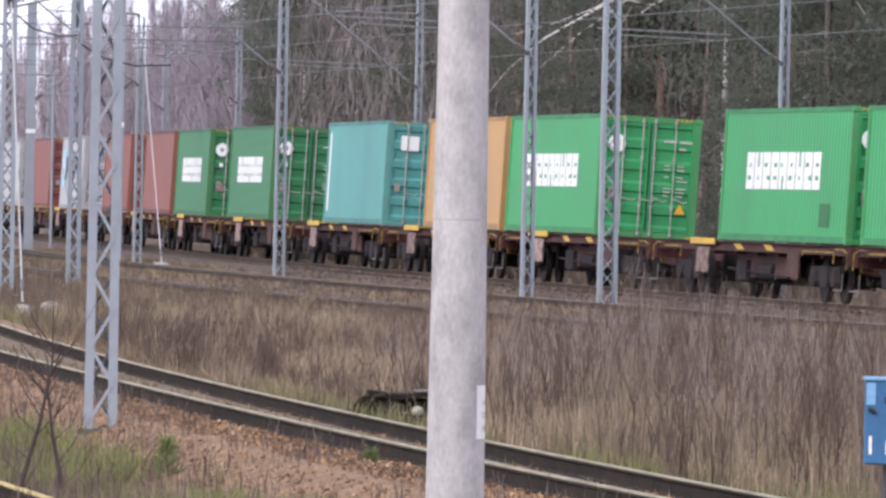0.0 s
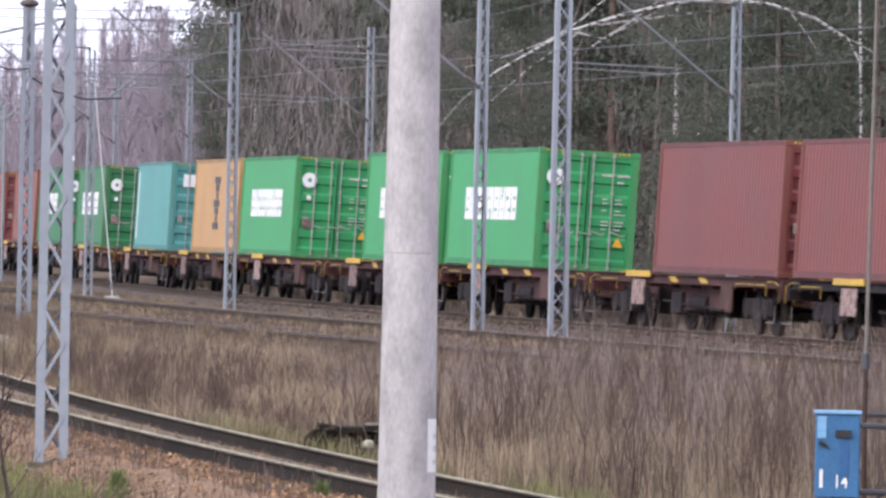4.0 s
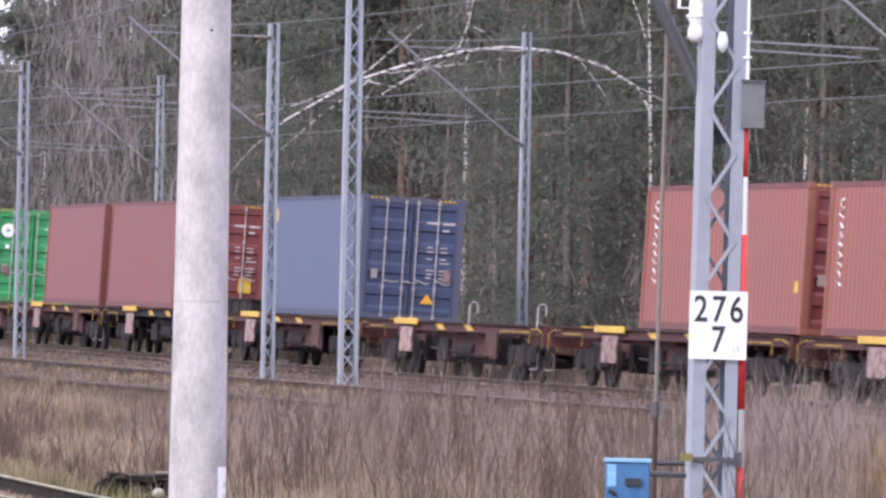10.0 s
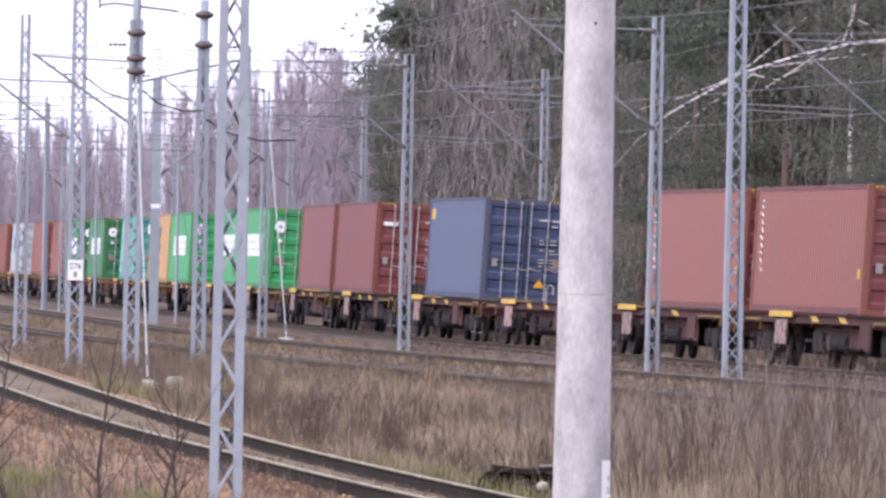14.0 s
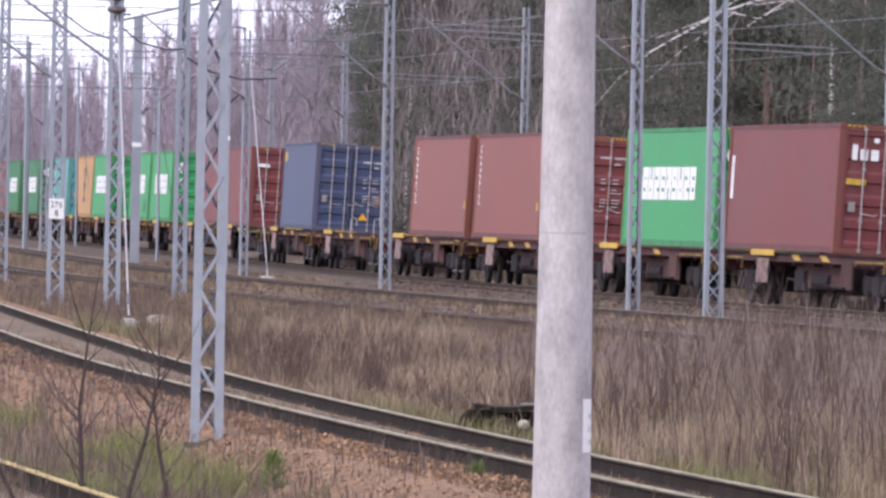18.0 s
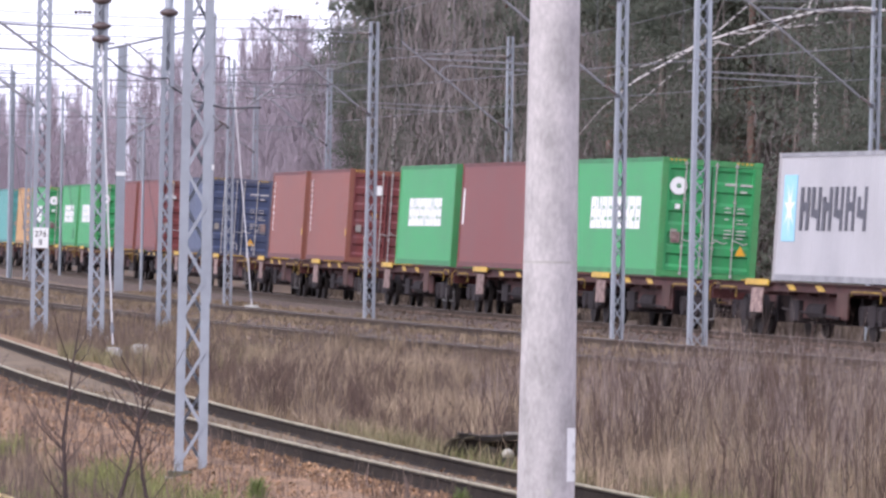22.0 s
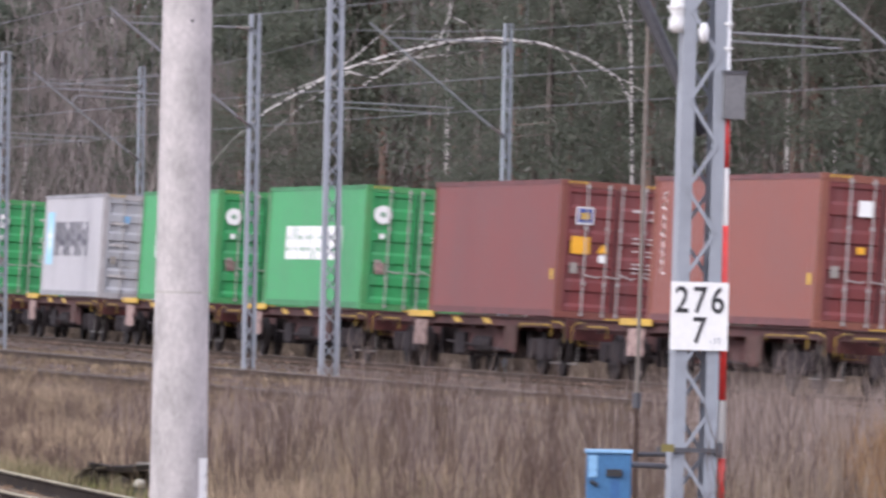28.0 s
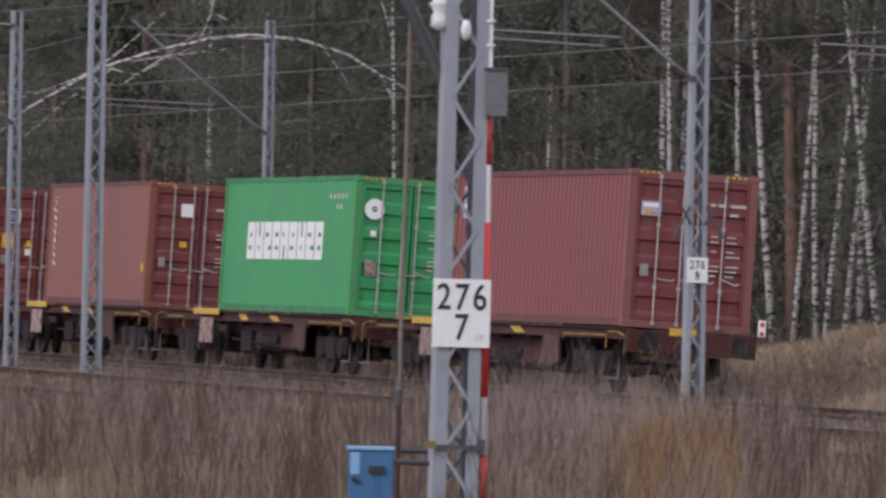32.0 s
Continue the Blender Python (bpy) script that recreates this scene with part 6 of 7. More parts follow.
def deep_wood():
    """The depth of the wood: crowded stems, twigs and needles, too many to count."""
    rnd = np.random.default_rng(9)
    n = 900
    az = rnd.uniform(-1.4, 8.4, n)
    d = np.array([edge_at(a) for a in az]) + 12 + 120 * rnd.random(n)
    base = np.stack([d * np.sin(np.radians(az)), d * np.cos(np.radians(az)), np.full(n, -0.2)], 1)
    tip = base + np.stack([rnd.normal(0, 0.6, n), rnd.normal(0, 0.6, n), rnd.uniform(9, 18, n)], 1)
    stems("deep_wood", base, tip, rnd.uniform(0.025, 0.085, n), rnd.normal(0, 0.12, (n, 3)), rnd, WOOD_STEM, "crowded thin grey-brown stems in the depth of the wood", "wood", True)
    # fine bare twigs and dead lower branches
    n = 65000
    az = rnd.uniform(-2.0, 8.4, n)
    d = np.array([edge_at(a) for a in az]) + 2 + 115 * rnd.random(n)
    z = rnd.uniform(0.0, 11.0, n)
    base = np.stack([d * np.sin(np.radians(az)), d * np.cos(np.radians(az)), z], 1)
    tip = base + np.stack([rnd.normal(0, 0.9, n), rnd.normal(0, 0.9, n), rnd.normal(0.5, 0.6, n)], 1)
    stems("deep_twigs", base, tip, rnd.uniform(0.006, 0.017, n), rnd.normal(0, 0.1, (n, 3)), rnd, WOOD_TWIG, "bare grey-brown twigs filling the wood", "wood")
    # leafless young trees at the wood's western end
    n = 34000
    az = np.where(rnd.random(n) < 0.8, rnd.uniform(-1.15, 1.2, n), rnd.uniform(1.2, 8.4, n))
    d = np.array([edge_at(a) for a in az]) + 60 * rnd.random(n)
    base = np.stack([d * np.sin(np.radians(az)), d * np.cos(np.radians(az)), rnd.uniform(0.0, 9.5, n)], 1)
    tip = base + np.stack([rnd.normal(0, 0.4, n), rnd.normal(0, 0.4, n), rnd.uniform(0.5, 2.0, n)], 1)
    stems("leafless_growth", base, tip, rnd.uniform(0.008, 0.02, n), rnd.normal(0, 0.08, (n, 3)), rnd, WOOD_PALE, "leafless grey-brown young growth at the wood's edge", "wood")
    # pale twigs added before the western conifers to lighten them like haze
    n = 4200
    az = rnd.triangular(-1.4, -1.1, 0.1, n)
    d = np.array([edge_at(a) for a in az]) - 55 + 50 * rnd.random(n)
    base = np.stack([d * np.sin(np.radians(az)), d * np.cos(np.radians(az)), rnd.uniform(0.0, 12.5, n)], 1)
    tip = base + np.stack([rnd.normal(0, 0.4, n), rnd.normal(0, 0.4, n), rnd.uniform(0.5, 2.0, n)], 1)
    stems("west_growth", base, tip, rnd.uniform(0.008, 0.02, n), rnd.normal(0, 0.08, (n, 3)), rnd, WOOD_PALE, "pale leafless growth added at the wood's far end for haze", "wood")
    for name, count, zc, material, label, seeds in (("deep_foliage", 700, (0.5, 13), SPRUCE, "dark green needle foliage in the depth of the wood", 230000), ("dead_leaves", 150, (0.5, 6), DEAD_LEAF, "withered russet leaves on the undergrowth", 12000), ("undergrowth", 800, (0.0, 5.0), WOOD_TWIG, "brown undergrowth below the trees", 150000)):
        c, sp = [], []
        for _ in range(count):
            a, z = (rnd.uniform(-1.0, 8.4) if rnd.random() < 0.96 else rnd.uniform(-1.4, -1.15)), rnd.uniform(*zc)
            if name == "deep_foliage":
                while leafage(a, z) < 0.02:
                    a, z = rnd.uniform(-1.0, 8.4), rnd.uniform(*zc)
            elif name == "dead_leaves" and rnd.random() < 0.35:
                a, z = rnd.choice((1.88, 2.9, 3.0)) + rnd.normal(0, 0.08), rnd.normal(3.9, 0.6)
            dd = edge_at(a) + (4 if name == "deep_foliage" else 1) + 110 * rnd.random() ** (1.8 if name == "deep_foliage" else 1)
            x, y = place(a, dd)
            c.append((x, y, z))
            sp.append(rnd.uniform(0.7, 1.7))
        v, f = flakes(c, sp, seeds, 0.105 if name == "deep_foliage" else 0.05, rnd, 0.45)
        stuff_mesh(name, v, [f], material, label, "foliage")


def wood_depth():
    """Far rows of growth that close the wood: needle foliage in masses, leafless growth between."""
    rnd = np.random.default_rng(19)
    rows = {True: ([], []), False: ([], [])}
    for _ in range(2200):
        a, z = rnd.uniform(-1.1, 8.4), rnd.uniform(0.0, 17.0)
        x, y = place(a, edge_at(a) + rnd.uniform(90, 170))
        c, sp = rows[bool(leafage(a, z) > 0.05)]
        c.append((x, y, z))
        sp.append(rnd.uniform(1.2, 2.4))
    for green, name, material, label in ((True, "wood_depth", SPRUCE, "far rows of dark needle foliage closing the wood"), (False, "leafless_depth", WOOD_HAZE, "far rows of grey-brown leafless growth closing the wood")):
        v, f = flakes(*rows[green], 70000, 0.24, rnd, 0.6)
        stuff_mesh(name, v, [f], material, label, "foliage")


# growth colour brightened so the wood's dark gaps lift as in haze
WOOD_HAZE = mat("leafless_haze", (0.28, 0.265, 0.235), (0.195, 0.185, 0.168), 0.95, 0, 0.15, 1.5, 0.8, island=0.12)
wood_depth()
WOOD_STEM = mat("wood_stems", (0.225, 0.165, 0.14), (0.16, 0.14, 0.13), 0.95, 0, 0.12, 4, 0.9, island=0.3)
WOOD_TWIG = mat("wood_twigs", (0.175, 0.152, 0.142), (0.125, 0.11, 0.105), 0.95, 0, 0.15, 1.5, 0.8, island=0.15)
WOOD_PALE = mat("pale_growth", (0.225, 0.193, 0.183), (0.165, 0.143, 0.137), 0.95, 0, 0.15, 1.5, 0.8, island=0.12)
deep_wood()


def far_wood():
    """The bare woods far along the line, their purple-grey paled to stand for haze."""
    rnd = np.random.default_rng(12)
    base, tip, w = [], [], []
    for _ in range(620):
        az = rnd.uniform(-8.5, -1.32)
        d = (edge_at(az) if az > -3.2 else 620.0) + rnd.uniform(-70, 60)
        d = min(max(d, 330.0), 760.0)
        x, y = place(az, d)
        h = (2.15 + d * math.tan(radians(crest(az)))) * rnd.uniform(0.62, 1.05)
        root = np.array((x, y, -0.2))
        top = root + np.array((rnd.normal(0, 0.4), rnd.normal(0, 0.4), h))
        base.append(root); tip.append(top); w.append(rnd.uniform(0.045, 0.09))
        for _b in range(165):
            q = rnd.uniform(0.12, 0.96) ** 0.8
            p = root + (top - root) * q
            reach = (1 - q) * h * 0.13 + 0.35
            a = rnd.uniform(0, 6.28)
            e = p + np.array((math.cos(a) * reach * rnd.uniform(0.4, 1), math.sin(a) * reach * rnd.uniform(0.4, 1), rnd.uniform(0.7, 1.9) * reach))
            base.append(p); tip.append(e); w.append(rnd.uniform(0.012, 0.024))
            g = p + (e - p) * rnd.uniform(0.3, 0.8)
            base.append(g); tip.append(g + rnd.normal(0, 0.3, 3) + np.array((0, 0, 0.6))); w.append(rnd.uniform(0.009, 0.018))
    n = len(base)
    stems("far_wood", np.array(base), np.array(tip), np.array(w), rnd.normal(0, 0.05, (n, 3)), rnd, HAZED_BARK, "bare purple-grey woods far along the line, paled for haze", "wood")


far_wood()


# ---------------------------------------------------------------- dry brush and grass
def bushes(name, spots, per, height, fan, width, material, label, category, seed, side=2, spread=0.28, fork=0):
    """Many-stemmed clumps: every spot sends up stems that fan out, with side twigs that may fork again."""
    rnd = np.random.default_rng(seed)
    s = np.array(spots)
    m = len(s)
    n = m * per
    k = np.repeat(np.arange(m), per)
    hx = s[k, 2] * rnd.uniform(height[0], height[1], n)
    ang = rnd.uniform(0, 6.28, n)
    out = np.abs(rnd.normal(0, fan, n)) * hx
    base = np.stack([s[k, 0] + rnd.normal(0, 0.09, n), s[k, 1] + rnd.normal(0, 0.15, n), s[k, 3] - 0.04], 1)
    tip = base + np.stack([np.cos(ang) * out, np.sin(ang) * out, hx], 1)
    bend = np.stack([-np.cos(ang) * out * 0.15 + rnd.normal(0, 0.02, n) * hx, -np.sin(ang) * out * 0.15, hx * 0.03], 1)
    wid = rnd.uniform(width[0], width[1], n)
    bs, ts, ws, be = [base], [tip], [wid], [bend]
    for _ in range(side):
        q = rnd.uniform(0.25, 0.9, n)[:, None]
        p = base + (tip - base) * q + bend * (1 - np.abs(2 * q - 1))
        l = hx * rnd.uniform(0.15, 0.4, n)
        a2 = rnd.uniform(0, 6.28, n)
        e = p + np.stack([np.cos(a2) * l * spread, np.sin(a2) * l * spread, l], 1)
        bs.append(p); ts.append(e); ws.append(wid * 0.6); be.append(np.zeros((n, 3)))
        for _f in range(fork):
            g = p + (e - p) * rnd.uniform(0.3, 0.7, n)[:, None]
            a3, l3 = rnd.uniform(0, 6.28, n), l * rnd.uniform(0.3, 0.6, n)
            bs.append(g); ts.append(g + np.stack([np.cos(a3) * l3 * spread, np.sin(a3) * l3 * spread, l3], 1)); ws.append(wid * 0.42); be.append(np.zeros((n, 3)))
    return stems(name, np.concatenate(bs), np.concatenate(ts), np.concatenate(ws), np.concatenate(be), rnd, material, label, category)


def spots(count, test, seed, a=(-5.2, 7.8), d=(58, 200)):
    """Places on the ground by azimuth and distance that pass a test (which returns a size, or 0)."""
    rnd = np.random.default_rng(seed)
    out = []
    tries = 0
    while len(out) < count and tries < count * 40:
        tries += 1
        az, dd = rnd.uniform(*a), math.sqrt(rnd.uniform(d[0] ** 2, d[1] ** 2))
        x, y = place(az, dd)
        lat = lateral_of(x, y)
        off = x - near_line(y)[0]
        k = test(x, y, az, dd, lat, off, rnd)
        if k:
            out.append((x, y, k, surface_z(x, y)))
    return out


def clumpy(x, y, scale, seed):
    return noise.noise((x * scale, y * scale * 0.35, seed))


def brush_test(x, y, az, d, lat, off, rnd):
    if off < 2.2 + 1.8 * abs(clumpy(x, y, 0.3, 19)) or lat < 13.6 or clumpy(x, y, 0.45, 1) < rnd.uniform(-0.25, 0.3):
        return 0
    east = min(1.0, max(0.0, (az + 0.2) / 1.6))
    if east < 0.15 and rnd.random() < 0.75:
        return 0
    return (0.45 + 0.55 * east) * max(0.5, 1.1 - (d - 65) * 0.008)


def shrub_test(x, y, az, d, lat, off, rnd):
    return rnd.uniform(0.6, 1.1) if off > 1.7 and lat > 13.8 and clumpy(x, y, 0.6, 33) > 0.0 else 0


def thicket_test(x, y, az, d, lat, off, rnd):
    """The fine pale thicket before the third track, taller to the east."""
    if off < 3.5 or lat < 13.5 or clumpy(x, y, 0.35, 61) < rnd.uniform(-0.45, 0.2):
        return 0
    return min(1.0, 0.45 + max(0.0, az + 0.3) * 0.35) * rnd.uniform(0.7, 1.15)


def tuft_test(x, y, az, d, lat, off, rnd):
    """Separate bleached tussocks in the hollow between the siding and the third track."""
    if off < 2.0 or lat < 14 or clumpy(x, y, 0.5, 71) < rnd.uniform(-0.1, 0.25):
        return 0
    return rnd.uniform(0.6, 1.3)


def grass_test(x, y, az, d, lat, off, rnd):
    if -4.2 < off < 1.3 or lat < 12.9:
        return 0
    return 0.7 + 0.6 * max(0, clumpy(x, y, 0.3, 4) + 0.3)


def pale_test(x, y, az, d, lat, off, rnd):
    if off < 1.6 or lat < 14 or clumpy(x, y, 0.22, 8) < rnd.uniform(-0.05, 0.35):
        return 0
    return 1.0


def verge_test(x, y, az, d, lat, off, rnd):
    if off > -3.4 or clumpy(x, y, 0.7, 5) < 0.05:
        return 0
    return 1.0


def between_test(x, y, az, d, lat, off, rnd):
    if -3.8 < off < 2 or not (1.2 < lat < 4.2 or 7.6 < lat < 9.8 or 13.2 < lat < 15 and rnd.random() < 0.4):
        return 0
    return 1.0


def bank_test(x, y, az, d, lat, off, rnd):
    return 1.0 if -13.5 < lat < -4.6 and mound(x, y) > 2.2 else 0


def stones_test(x, y, az, d, lat, off, rnd):
    return 1.0 if -5.0 < off < -1.9 or 0.4 < off < 1.5 else 0


def loose_stones(name, s, sizes, material, label):
    """Loose ballast stones."""
    rnd = np.random.default_rng(21)
    s = np.array(s)
    n = len(s)
    size = rnd.uniform(sizes[0], sizes[1], n)
    octa = np.array(((1, 0, 0), (0, 1, 0), (-1, 0, 0), (0, -1, 0), (0, 0, 0.7), (0, 0, -0.7)))
    z = s[:, 3] + size * 0.3
    v = octa[None] * (size[:, None, None] * rnd.uniform(0.6, 1.3, (n, 6, 1)))
    v = v + np.stack([s[:, 0], s[:, 1], z], 1)[:, None, :]
    f = np.array(((0, 1, 4), (1, 2, 4), (2, 3, 4), (3, 0, 4), (1, 0, 5), (2, 1, 5), (3, 2, 5), (0, 3, 5)))
    faces = (np.arange(n)[:, None, None] * 6 + f[None]).reshape(-1, 3)
    stuff_mesh(name, v.reshape(-1, 3), [faces], material, label, "stones")


STONE = mat("ballast_stone", (0.29, 0.182, 0.115), (0.16, 0.107, 0.076), 0.95, 0, 1.5, 20, 0.8, island=0.55)
STONE_BROWN = mat("brown_stone", (0.165, 0.115, 0.09), (0.09, 0.068, 0.055), 0.95, 0, 0.4, 20, 0.8, island=0.5)
LITTER = mat("leaf_litter", (0.325, 0.2, 0.118), (0.17, 0.112, 0.075), 0.9, 0, 0.8, 10, 0.8, island=0.55)
loose_stones("ballast_stones", spots(9000, stones_test, 21, (-5.2, 4.5), (56, 135)), (0.012, 0.034), STONE, "loose rusty ballast stones")
loose_stones("track_stones", spots(24000, lambda x, y, az, d, lat, off, rnd: 1 if -4.5 < lat < 14.3 and off > 2 else 0, 24, (-5.2, 7.8), (105, 250)), (0.025, 0.06), STONE_BROWN, "brown ballast stones of the main tracks")


def leaf_litter():
    """Dead leaves lying thickly on the siding's slope."""
    rnd = np.random.default_rng(33)
    def lies(x, y, az, d, lat, off, rnd):
        return 1 if -5.4 < off < -1.6 and clumpy(x, y, 0.9, 12) > -0.6 or -7.5 < off < 2.2 and rnd.random() < 0.15 else 0
    s = np.array(spots(24000, lies, 33, (-5.2, 3.5), (57, 92)) + spots(10000, lies, 34, (-5.2, 1.0), (92, 140)))
    v, f = flakes(s[:, (0, 1, 3)] + np.array((0, 0, 0.012)), np.full(len(s), 0.018), 70000, 0.024, rnd, 0.5, 3.0)
    stuff_mesh("leaf_litter", v, [f], LITTER, "orange-brown dead leaves lying on the siding's slope", "leaves")


leaf_litter()


def litter_test(x, y, az, d, lat, off, rnd):
    return 0.8 if -6.0 < off < -2.0 and clumpy(x, y, 0.8, 2) > -0.2 else 0


bushes("trackside_weeds", spots(1000, litter_test, 31, (-5.2, 3.0), (58, 135)), 6, (0.12, 0.42), 0.25, (0.003, 0.006), WEED, "short dead weed stalks on the ballast shoulder", "weeds", 31, 1)


def sapling(azimuth, distance, height, lean, seed):
    rnd = np.random.default_rng(seed)
    x, y = place(azimuth, distance)
    r = tagged(new("sapling"), "leafless dark sapling with thin branches beside the siding", "sapling", "bare saplings")
    r.matrix_world = Matrix.Translation((x, y, ground_z(x, y) - 0.05))
    pts = [Vector((lean * height * q + 0.05 * math.sin(q * 5 + seed), 0.05 * q, height * q)) for q in (0, 0.25, 0.5, 0.75, 1)]
    part("stem", bm_tube(bmesh.new(), [p * 1.25 for p in pts], (0.025, 0.02, 0.014, 0.009, 0.003), 6), SAPLING, r)
    height *= 1.25
    pts = [p * 1.25 for p in pts]
    for _ in range(17):
        q = rnd.uniform(0.15, 0.95)
        p = pts[int(q * 4)].lerp(pts[min(int(q * 4) + 1, 4)], q * 4 % 1)
        a = rnd.uniform(0, 6.28)
        l = rnd.uniform(0.25, 0.75) * height * 0.5
        e = p + Vector((math.cos(a) * l * 0.6, math.sin(a) * l * 0.6, l * 0.8))
        m = p.lerp(e, 0.5) + Vector((math.cos(a), math.sin(a), 0)) * 0.05
        part("branch", bm_tube(bmesh.new(), (p, m, e), (0.006, 0.004, 0.0015), 5), SAPLING, r)


SAPLING = mat("dark_sapling", (0.068, 0.05, 0.047), (0.045, 0.034, 0.032), 0.85, 0, 3, 30)
for k, (az, d, h, lean) in enumerate(((-3.12, 66, 1.75, 0.02), (-3.3, 64, 1.5, -0.55), (-2.82, 66, 1.45, 0.12), (-4.15, 70, 1.7, 0.25), (-4.3, 74, 1.6, -0.1), (-2.6, 70, 1.1, 0.0), (-3.75, 68, 1.3, -0.3))):
    sapling(az, d, h, lean, 40 + k)


def young_pine(azimuth, distance, height, seed):
    rnd = np.random.default_rng(seed)
    x, y = place(azimuth, distance)
    r = tagged(new("young_pine"), "small bright green young pine in dry grass", "young tree", "young pines")
    r.matrix_world = Matrix.Translation((x, y, ground_z(x, y) - 0.03))
    part("stem", bm_tube(bmesh.new(), ((0, 0, 0), (0.01, 0, height)), (0.012, 0.004), 6), PINE_BARK, r)
    n = 700
    z = rnd.uniform(0.1, 1.0, n) * height
    a = rnd.uniform(0, 6.28, n)
    l = (1.1 - z / height) * 0.24 * rnd.uniform(0.3, 1, n)
    base = np.stack([np.cos(a) * l, np.sin(a) * l, z], 1)
    tip = base + np.stack([np.cos(a) * 0.05, np.sin(a) * 0.05, np.full(n, 0.07)], 1) + rnd.normal(0, 0.02, (n, 3))
    v, f = ribbons(base, tip, np.full(n, 0.004), np.zeros((n, 3)), rnd)
    part("needles", raw("needles", v.tolist(), f, YOUNG), None, r, "bright green needles")


for k, (az, d, h) in enumerate(((-1.84, 74, 0.5), (-0.46, 72, 0.5), (-3.95, 78, 0.5), (-3.6, 72, 0.42))):
    young_pine(az, d, h, 60 + k)


def bent_birch():
    """A birch bowed right over, its crown hanging to the east."""
    r = tagged(new("bent_birch"), "birch with pale bark bowed over in an arch, its crown low", "tree")
    d = 224.0
    def at(u, z):
        x, y = place(math.degrees((u - 7) / 15000.0), d)
        return Vector((x, y, z))
    arch = [at(826, -0.2), at(829, 2.5), at(829, 5.0), at(825, 6.7), at(803, 7.3), at(743, 7.85), at(663, 8.2), at(573, 8.32), at(503, 8.2), at(403, 7.85), at(303, 7.35), at(182, 6.3), at(120, 5.5), at(70, 4.6)]
    part("trunk", bm_tube(bmesh.new(), arch, [0.06, 0.055, 0.046, 0.038, 0.04, 0.044, 0.047, 0.05, 0.053, 0.05, 0.042, 0.028, 0.016, 0.008], 8), BIRCH, r, smooth=True)
    for a, b, c, rad in ((at(300, 7.3), at(200, 6.7), at(110, 6.3), 0.025), (at(330, 7.4), at(240, 6.4), at(150, 5.2), 0.03), (at(310, 7.4), at(370, 7.2), at(470, 8.0), 0.04), (at(330, 7.5), at(440, 7.75), at(560, 8.0), 0.035), (at(350, 7.0), at(410, 7.6), at(480, 8.4), 0.04), (at(250, 6.9), at(330, 7.7), at(420, 8.9), 0.045), (at(480, 8.1), at(500, 8.9), at(512, 9.8), 0.04), (at(500, 8.9), at(530, 8.7), at(548, 8.4), 0.03), (at(700, 8.0), at(740, 7.2), at(765, 6.4), 0.02), (at(808, 7.3), at(845, 7.0), at(876, 6.5), 0.024), (at(826, 6.6), at(821, 8.8), at(814, 12.5), 0.06), (at(822, 8.3), at(800, 9.3), at(765, 10.6), 0.035)):
        part("branch", bm_tube(bmesh.new(), (a, b, c), (rad * 0.8, rad * 0.55, rad * 0.25), 6), BIRCH, r)


bent_birch()
BANK = mat("bank_grass", (0.155, 0.12, 0.092), (0.10, 0.08, 0.065), 0.9, 0, 0.25, 3, 0.8, island=0.35)
SHRUB = mat("dark_shrub", (0.105, 0.072, 0.058), (0.062, 0.045, 0.04), 0.85, 0, 0.5, 6, 0.8, island=0.35)
TWIG_HAZE = mat("mauve_twigs", (0.285, 0.228, 0.2), (0.185, 0.147, 0.134), 0.85, 0, 0.25, 5, 0.8, island=0.55)
OLIVE = mat("olive_grass", (0.215, 0.19, 0.105), (0.145, 0.125, 0.075), 0.85, 0, 0.5, 5, 0.8, island=0.35)
bushes("dark_shrubs", spots(240, shrub_test, 43, (-0.3, 7.8), (62, 112)), 9, (0.8, 1.75), 0.24, (0.0038, 0.0075), SHRUB, "separate dark brown shrubs with fanned bare stems", "brush", 43, 3, 0.36, 1)
bushes("fanned_shrubs", [(*place(az, d), 1.0, surface_z(*place(az, d))) for az, d in ((1.62, 70), (1.9, 73), (2.45, 74), (3.15, 71), (5.9, 74))], 17, (0.85, 1.5), 0.38, (0.0045, 0.008), SHRUB, "shrubs of many dark fanned stems standing out of the brush", "brush", 91, 1, 0.4)
bushes("low_shrubs", spots(210, shrub_test, 44, (-2.6, 0.2), (92, 150)), 8, (0.4, 0.95), 0.3, (0.004, 0.008), SHRUB, "low dark shrubs scattered in bleached grass", "brush", 44, 3, 0.5)
bushes("dry_brush", spots(270, brush_test, 3, (-1.6, 7.8), (62, 165)), 13, (0.45, 1.4), 0.13, (0.002, 0.0045), TWIG, "thicket of bare purplish brown upright twigs", "brush", 3, 3, 0.3, 1)
bushes("fine_thicket", spots(330, thicket_test, 63, (-0.4, 7.8), (76, 150)), 9, (0.75, 1.5), 0.13, (0.002, 0.0036), TWIG_HAZE, "fine mauve-brown thicket hiding the foot of the line", "brush", 63, 4, 0.3, 1)
bushes("east_thicket", spots(190, thicket_test, 64, (3.4, 7.8), (92, 142)), 10, (0.8, 1.5), 0.22, (0.0022, 0.004), TWIG_HAZE, "mauve-brown thicket before the track bend", "brush", 64, 4, 0.5, 1)
bushes("tall_dry_stalks", spots(760, brush_test, 23, (-2.4, 7.8), (62, 175)), 10, (0.35, 1.0), 0.16, (0.0025, 0.005), STRAW, "tall straw-coloured dead stalks among the brush", "stalks", 23, 2, 0.35)
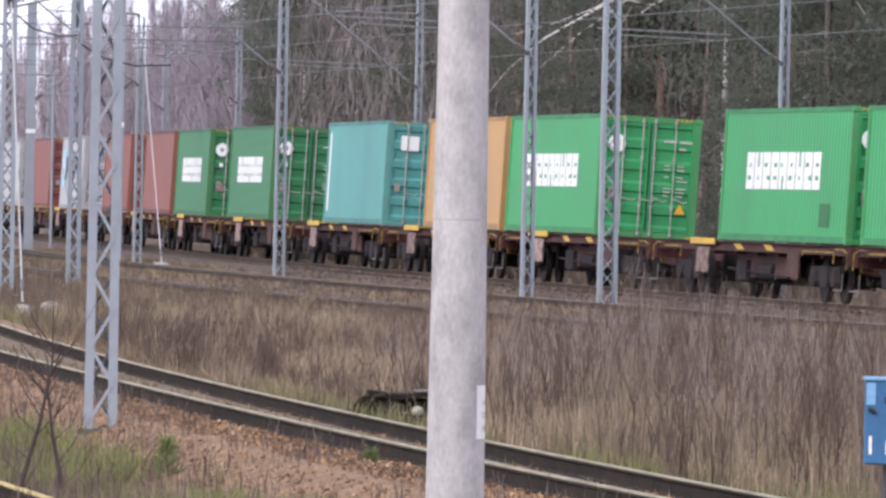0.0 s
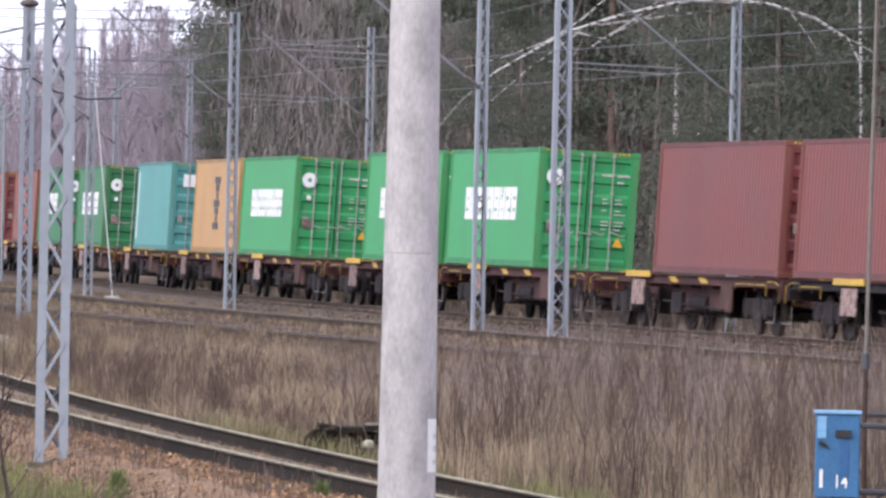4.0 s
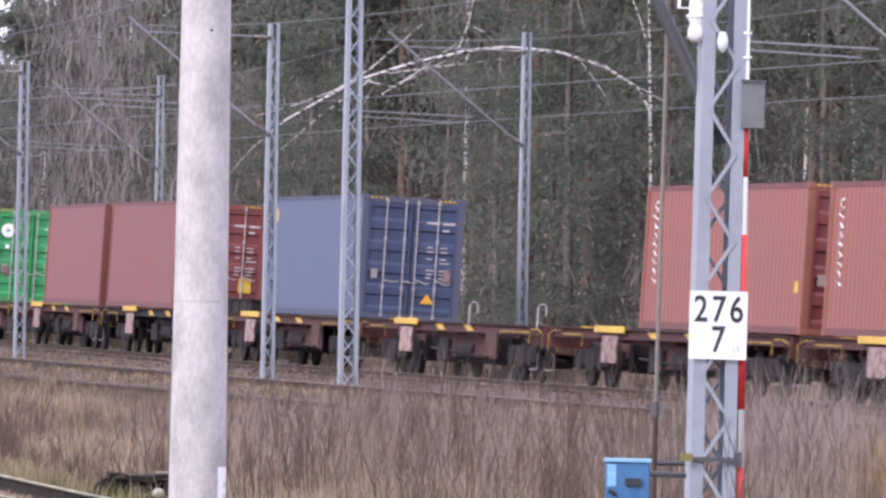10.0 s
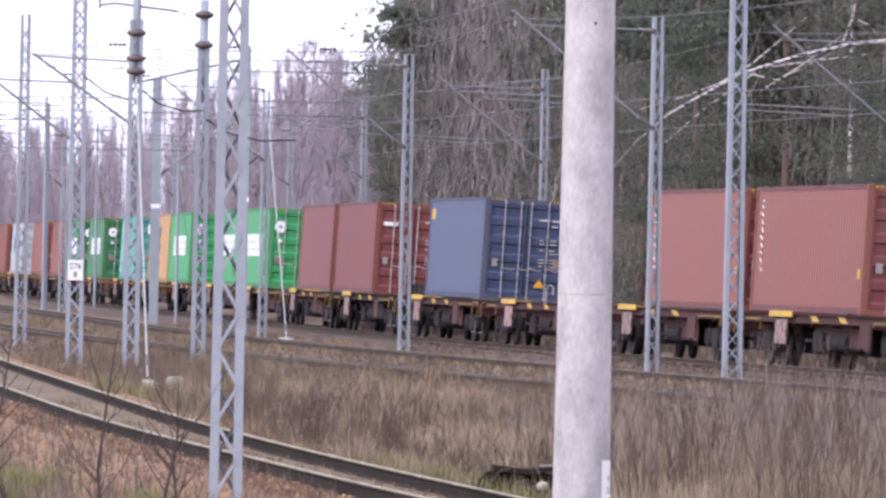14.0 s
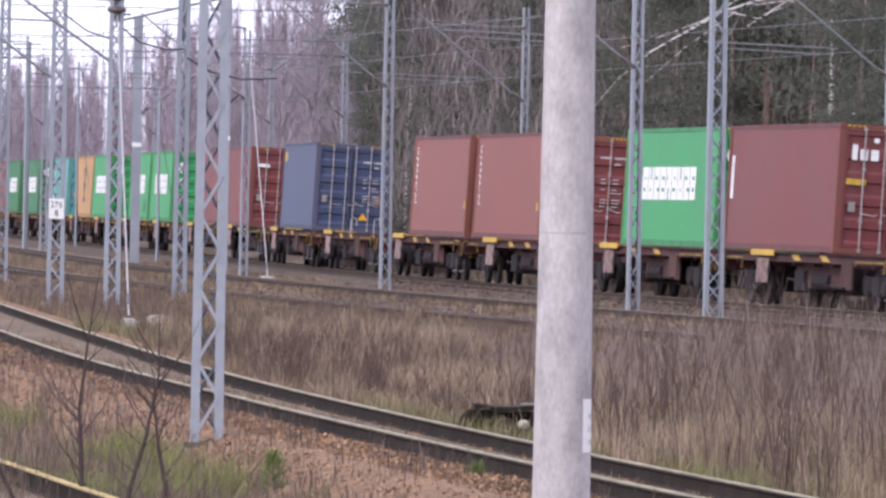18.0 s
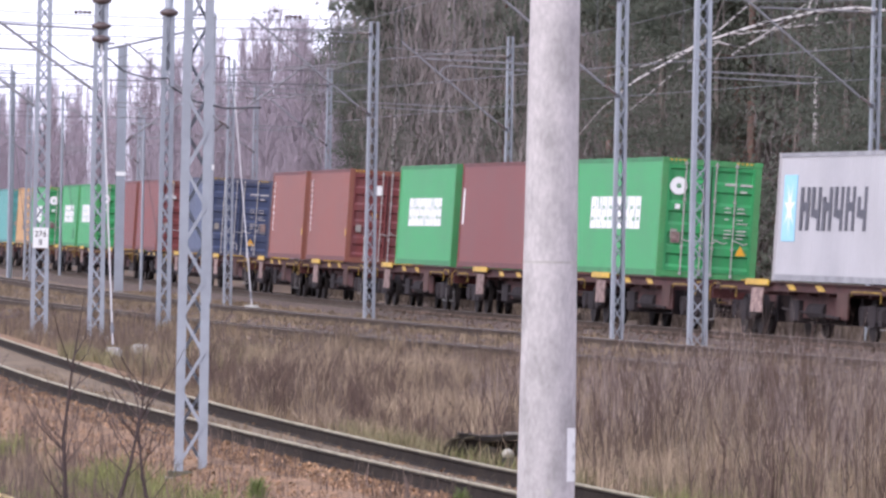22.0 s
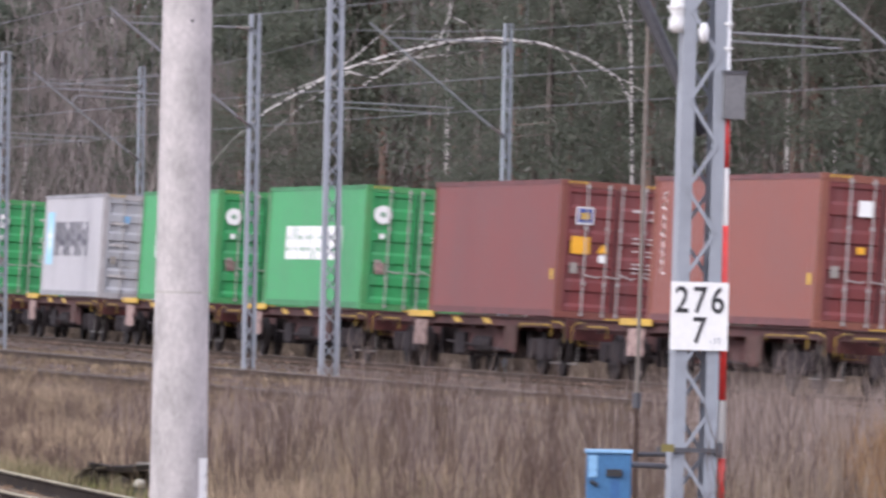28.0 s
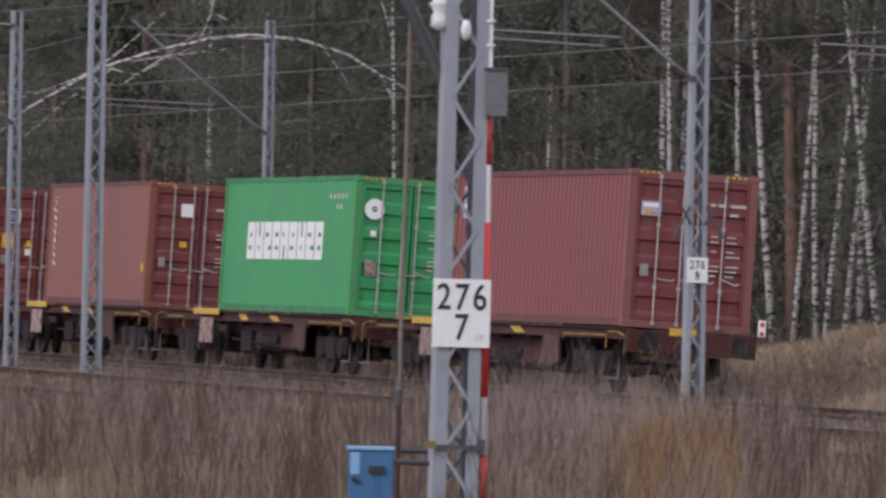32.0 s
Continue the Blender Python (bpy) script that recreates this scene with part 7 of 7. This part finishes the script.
bushes("dry_grass", spots(5200, grass_test, 4, (-5.2, 7.8), (58, 215)), 14, (0.16, 0.45), 0.38, (0.004, 0.010), STRAW, "dead straw-brown grass", "grass", 4, 0)
bushes("dry_weeds", spots(2300, grass_test, 14, (-5.2, 7.8), (58, 215)), 8, (0.3, 0.8), 0.13, (0.0025, 0.005), WEED, "dead brown weed stalks in the grass", "weeds", 14, 1)
bushes("straw_tussocks", spots(320, tuft_test, 72, (-2.6, 1.2), (90, 165)), 22, (0.3, 0.62), 0.3, (0.004, 0.009), STRAW_PALE, "bleached tussocks standing apart in the hollow", "grass", 72, 0)
bushes("foot_tussocks", spots(1500, tuft_test, 73, (0.0, 7.8), (62, 100)), 20, (0.2, 0.5), 0.4, (0.003, 0.007), STRAW_PALE, "bleached tussocks at the foot of the brush", "grass", 73, 0)
bushes("pale_dry_grass", spots(330, pale_test, 5, (-1.9, 0.7), (84, 155)) + spots(1250, pale_test, 105, (-1.7, -0.5), (112, 162)), 18, (0.18, 0.5), 0.5, (0.004, 0.009), STRAW_PALE, "bleached straw-coloured grass", "grass", 5, 0)
bushes("russet_brush", spots(170, lambda x, y, az, d, lat, off, rnd: 0.9 if abs(az - 5.08) < abs(rnd.normal(0, 0.2)) + 0.08 else 0, 6, (4.2, 6.0), (74, 98)), 16, (0.8, 1.4), 0.2, (0.004, 0.009), TWIG_ORANGE, "russet orange dry brush", "brush", 6)
bushes("siding_grass", spots(2300, lambda x, y, az, d, lat, off, rnd: 0.8 if -1.42 < off < -0.55 or 0.3 < off < 2.6 else 0, 51, (-5.2, 4.5), (56, 140)), 8, (0.05, 0.22), 0.6, (0.004, 0.009), STRAW, "dead grass in the siding and along its rails", "grass", 51, 0)
bushes("verge_grass", spots(2300, lambda x, y, az, d, lat, off, rnd: 1.15 if 0.9 < off < 6 and clumpy(x, y, 0.5, 15) > -0.1 else 0, 52, (-1.5, 5.5), (60, 110)), 12, (0.1, 0.34), 0.5, (0.004, 0.009), OLIVE, "olive half-dry grass at the foot of the brush", "grass", 52, 0)
bushes("block_grass", spots(330, lambda x, y, az, d, lat, off, rnd: 1 if (x + 7.0) ** 2 + ((y - 163.0) / 6) ** 2 < 4.0 else 0, 59, (-4.0, -1.5), (140, 190)), 12, (0.15, 0.45), 0.4, (0.005, 0.01), OLIVE, "olive green grass round the concrete blocks", "grass", 59, 0)
bushes("verge_straw", spots(5000, lambda x, y, az, d, lat, off, rnd: 0.9 if -12 < off < -3.6 and clumpy(x, y, 0.6, 41) > -0.15 else 0, 58, (-5.2, 1.0), (56, 110)), 11, (0.08, 0.32), 0.45, (0.003, 0.008), STRAW_PALE, "bleached dry grass on the near verge", "grass", 58, 0)
bushes("verge_weeds", spots(450, lambda x, y, az, d, lat, off, rnd: rnd.uniform(0.6, 1.1) if -12 < off < -2.7 - 1.2 * rnd.random() and clumpy(x, y, 0.5, 47) > -0.25 else 0, 47, (-5.2, 2.0), (56, 105)), 7, (0.2, 0.62), 0.16, (0.0025, 0.005), WEED, "thin dead stalks standing on the near verge", "weeds", 47, 1)
bushes("verge_olive", spots(1300, lambda x, y, az, d, lat, off, rnd: 0.9 if -12 < off < -3.1 - 0.8 * rnd.random() and clumpy(x, y, 0.4, 48) > -0.1 else 0, 48, (-5.2, 1.5), (56, 105)), 12, (0.1, 0.32), 0.45, (0.003, 0.008), OLIVE, "olive half-dry grass on the near verge", "grass", 48, 0)
bushes("litter_straw", spots(1500, lambda x, y, az, d, lat, off, rnd: 0.5 if -4.6 < off < -1.9 else 0, 49, (-5.2, 3.0), (57, 120)), 9, (0.04, 0.2), 1.9, (0.003, 0.007), STRAW_PALE, "broken straw lying among the dead leaves", "grass", 49, 0)
bushes("pale_stalks", spots(1500, lambda x, y, az, d, lat, off, rnd: rnd.uniform(0.6, 1.1) if off > 1.2 and lat > 14 and clumpy(x, y, 0.5, 83) > -0.2 else 0, 83, (-0.4, 7.8), (60, 118)), 8, (0.25, 0.75), 0.12, (0.003, 0.0065), STRAW_PALE, "bleached upright stalks among the brush", "stalks", 83, 1)
bushes("green_patches", spots(800, lambda x, y, az, d, lat, off, rnd: 1.0 if 0.9 < off < 5.5 and clumpy(x, y, 0.45, 88) > 0.08 else 0, 88, (-0.6, 6.5), (60, 92)), 13, (0.12, 0.36), 0.4, (0.003, 0.008), GRASS, "yellow-green spring grass in patches below the brush", "grass", 88, 0)
bushes("fresh_grass", spots(2000, verge_test, 7, (-5.2, 1.5), (58, 140)), 16, (0.14, 0.42), 0.5, (0.006, 0.013), GRASS, "tufts of fresh green spring grass", "grass", 7, 0)
bushes("track_grass", spots(2200, lambda x, y, az, d, lat, off, rnd: 0.8 if off > 2.5 and (10.3 < lat < 13.2 or 4.6 < lat < 7.6) and clumpy(x, y, 0.5, 27) > 0 else 0, 57, (-5.2, 7.8), (105, 260)), 9, (0.08, 0.26), 0.5, (0.006, 0.013), STRAW, "dead grass growing through the ballast of the rusty tracks", "grass", 57, 0)
bushes("trackside_grass", spots(5600, between_test, 17, (-5.2, 7.8), (110, 330)), 10, (0.08, 0.24), 0.6, (0.008, 0.016), STRAW, "dead grass between the tracks", "grass", 17, 0)
bushes("mound_grass", spots(500, lambda x, y, az, d, lat, off, rnd: 1 if mound(x, y) < 2.2 and lat < -3.6 else 0, 81, (4.8, 8.0), (140, 190)), 22, (0.12, 0.35), 0.6, (0.006, 0.014), STRAW_PALE, "bleached dry grass on the mound beyond the line", "grass", 81, 0)
bushes("bank_grass", spots(2600, bank_test, 8, (-2.5, 8.0), (120, 330)), 12, (0.3, 0.75), 0.5, (0.008, 0.018), BANK, "dead grass on the bank below the wood", "grass", 8, 0)


# ---------------------------------------------------------------- how the train runs
def motions():
    for thing, s0, length in TRAIN:
        walk(thing, [(t, train_pose(s0 + progress(t), length)) for t in range(0, 33, 2)])


motions()
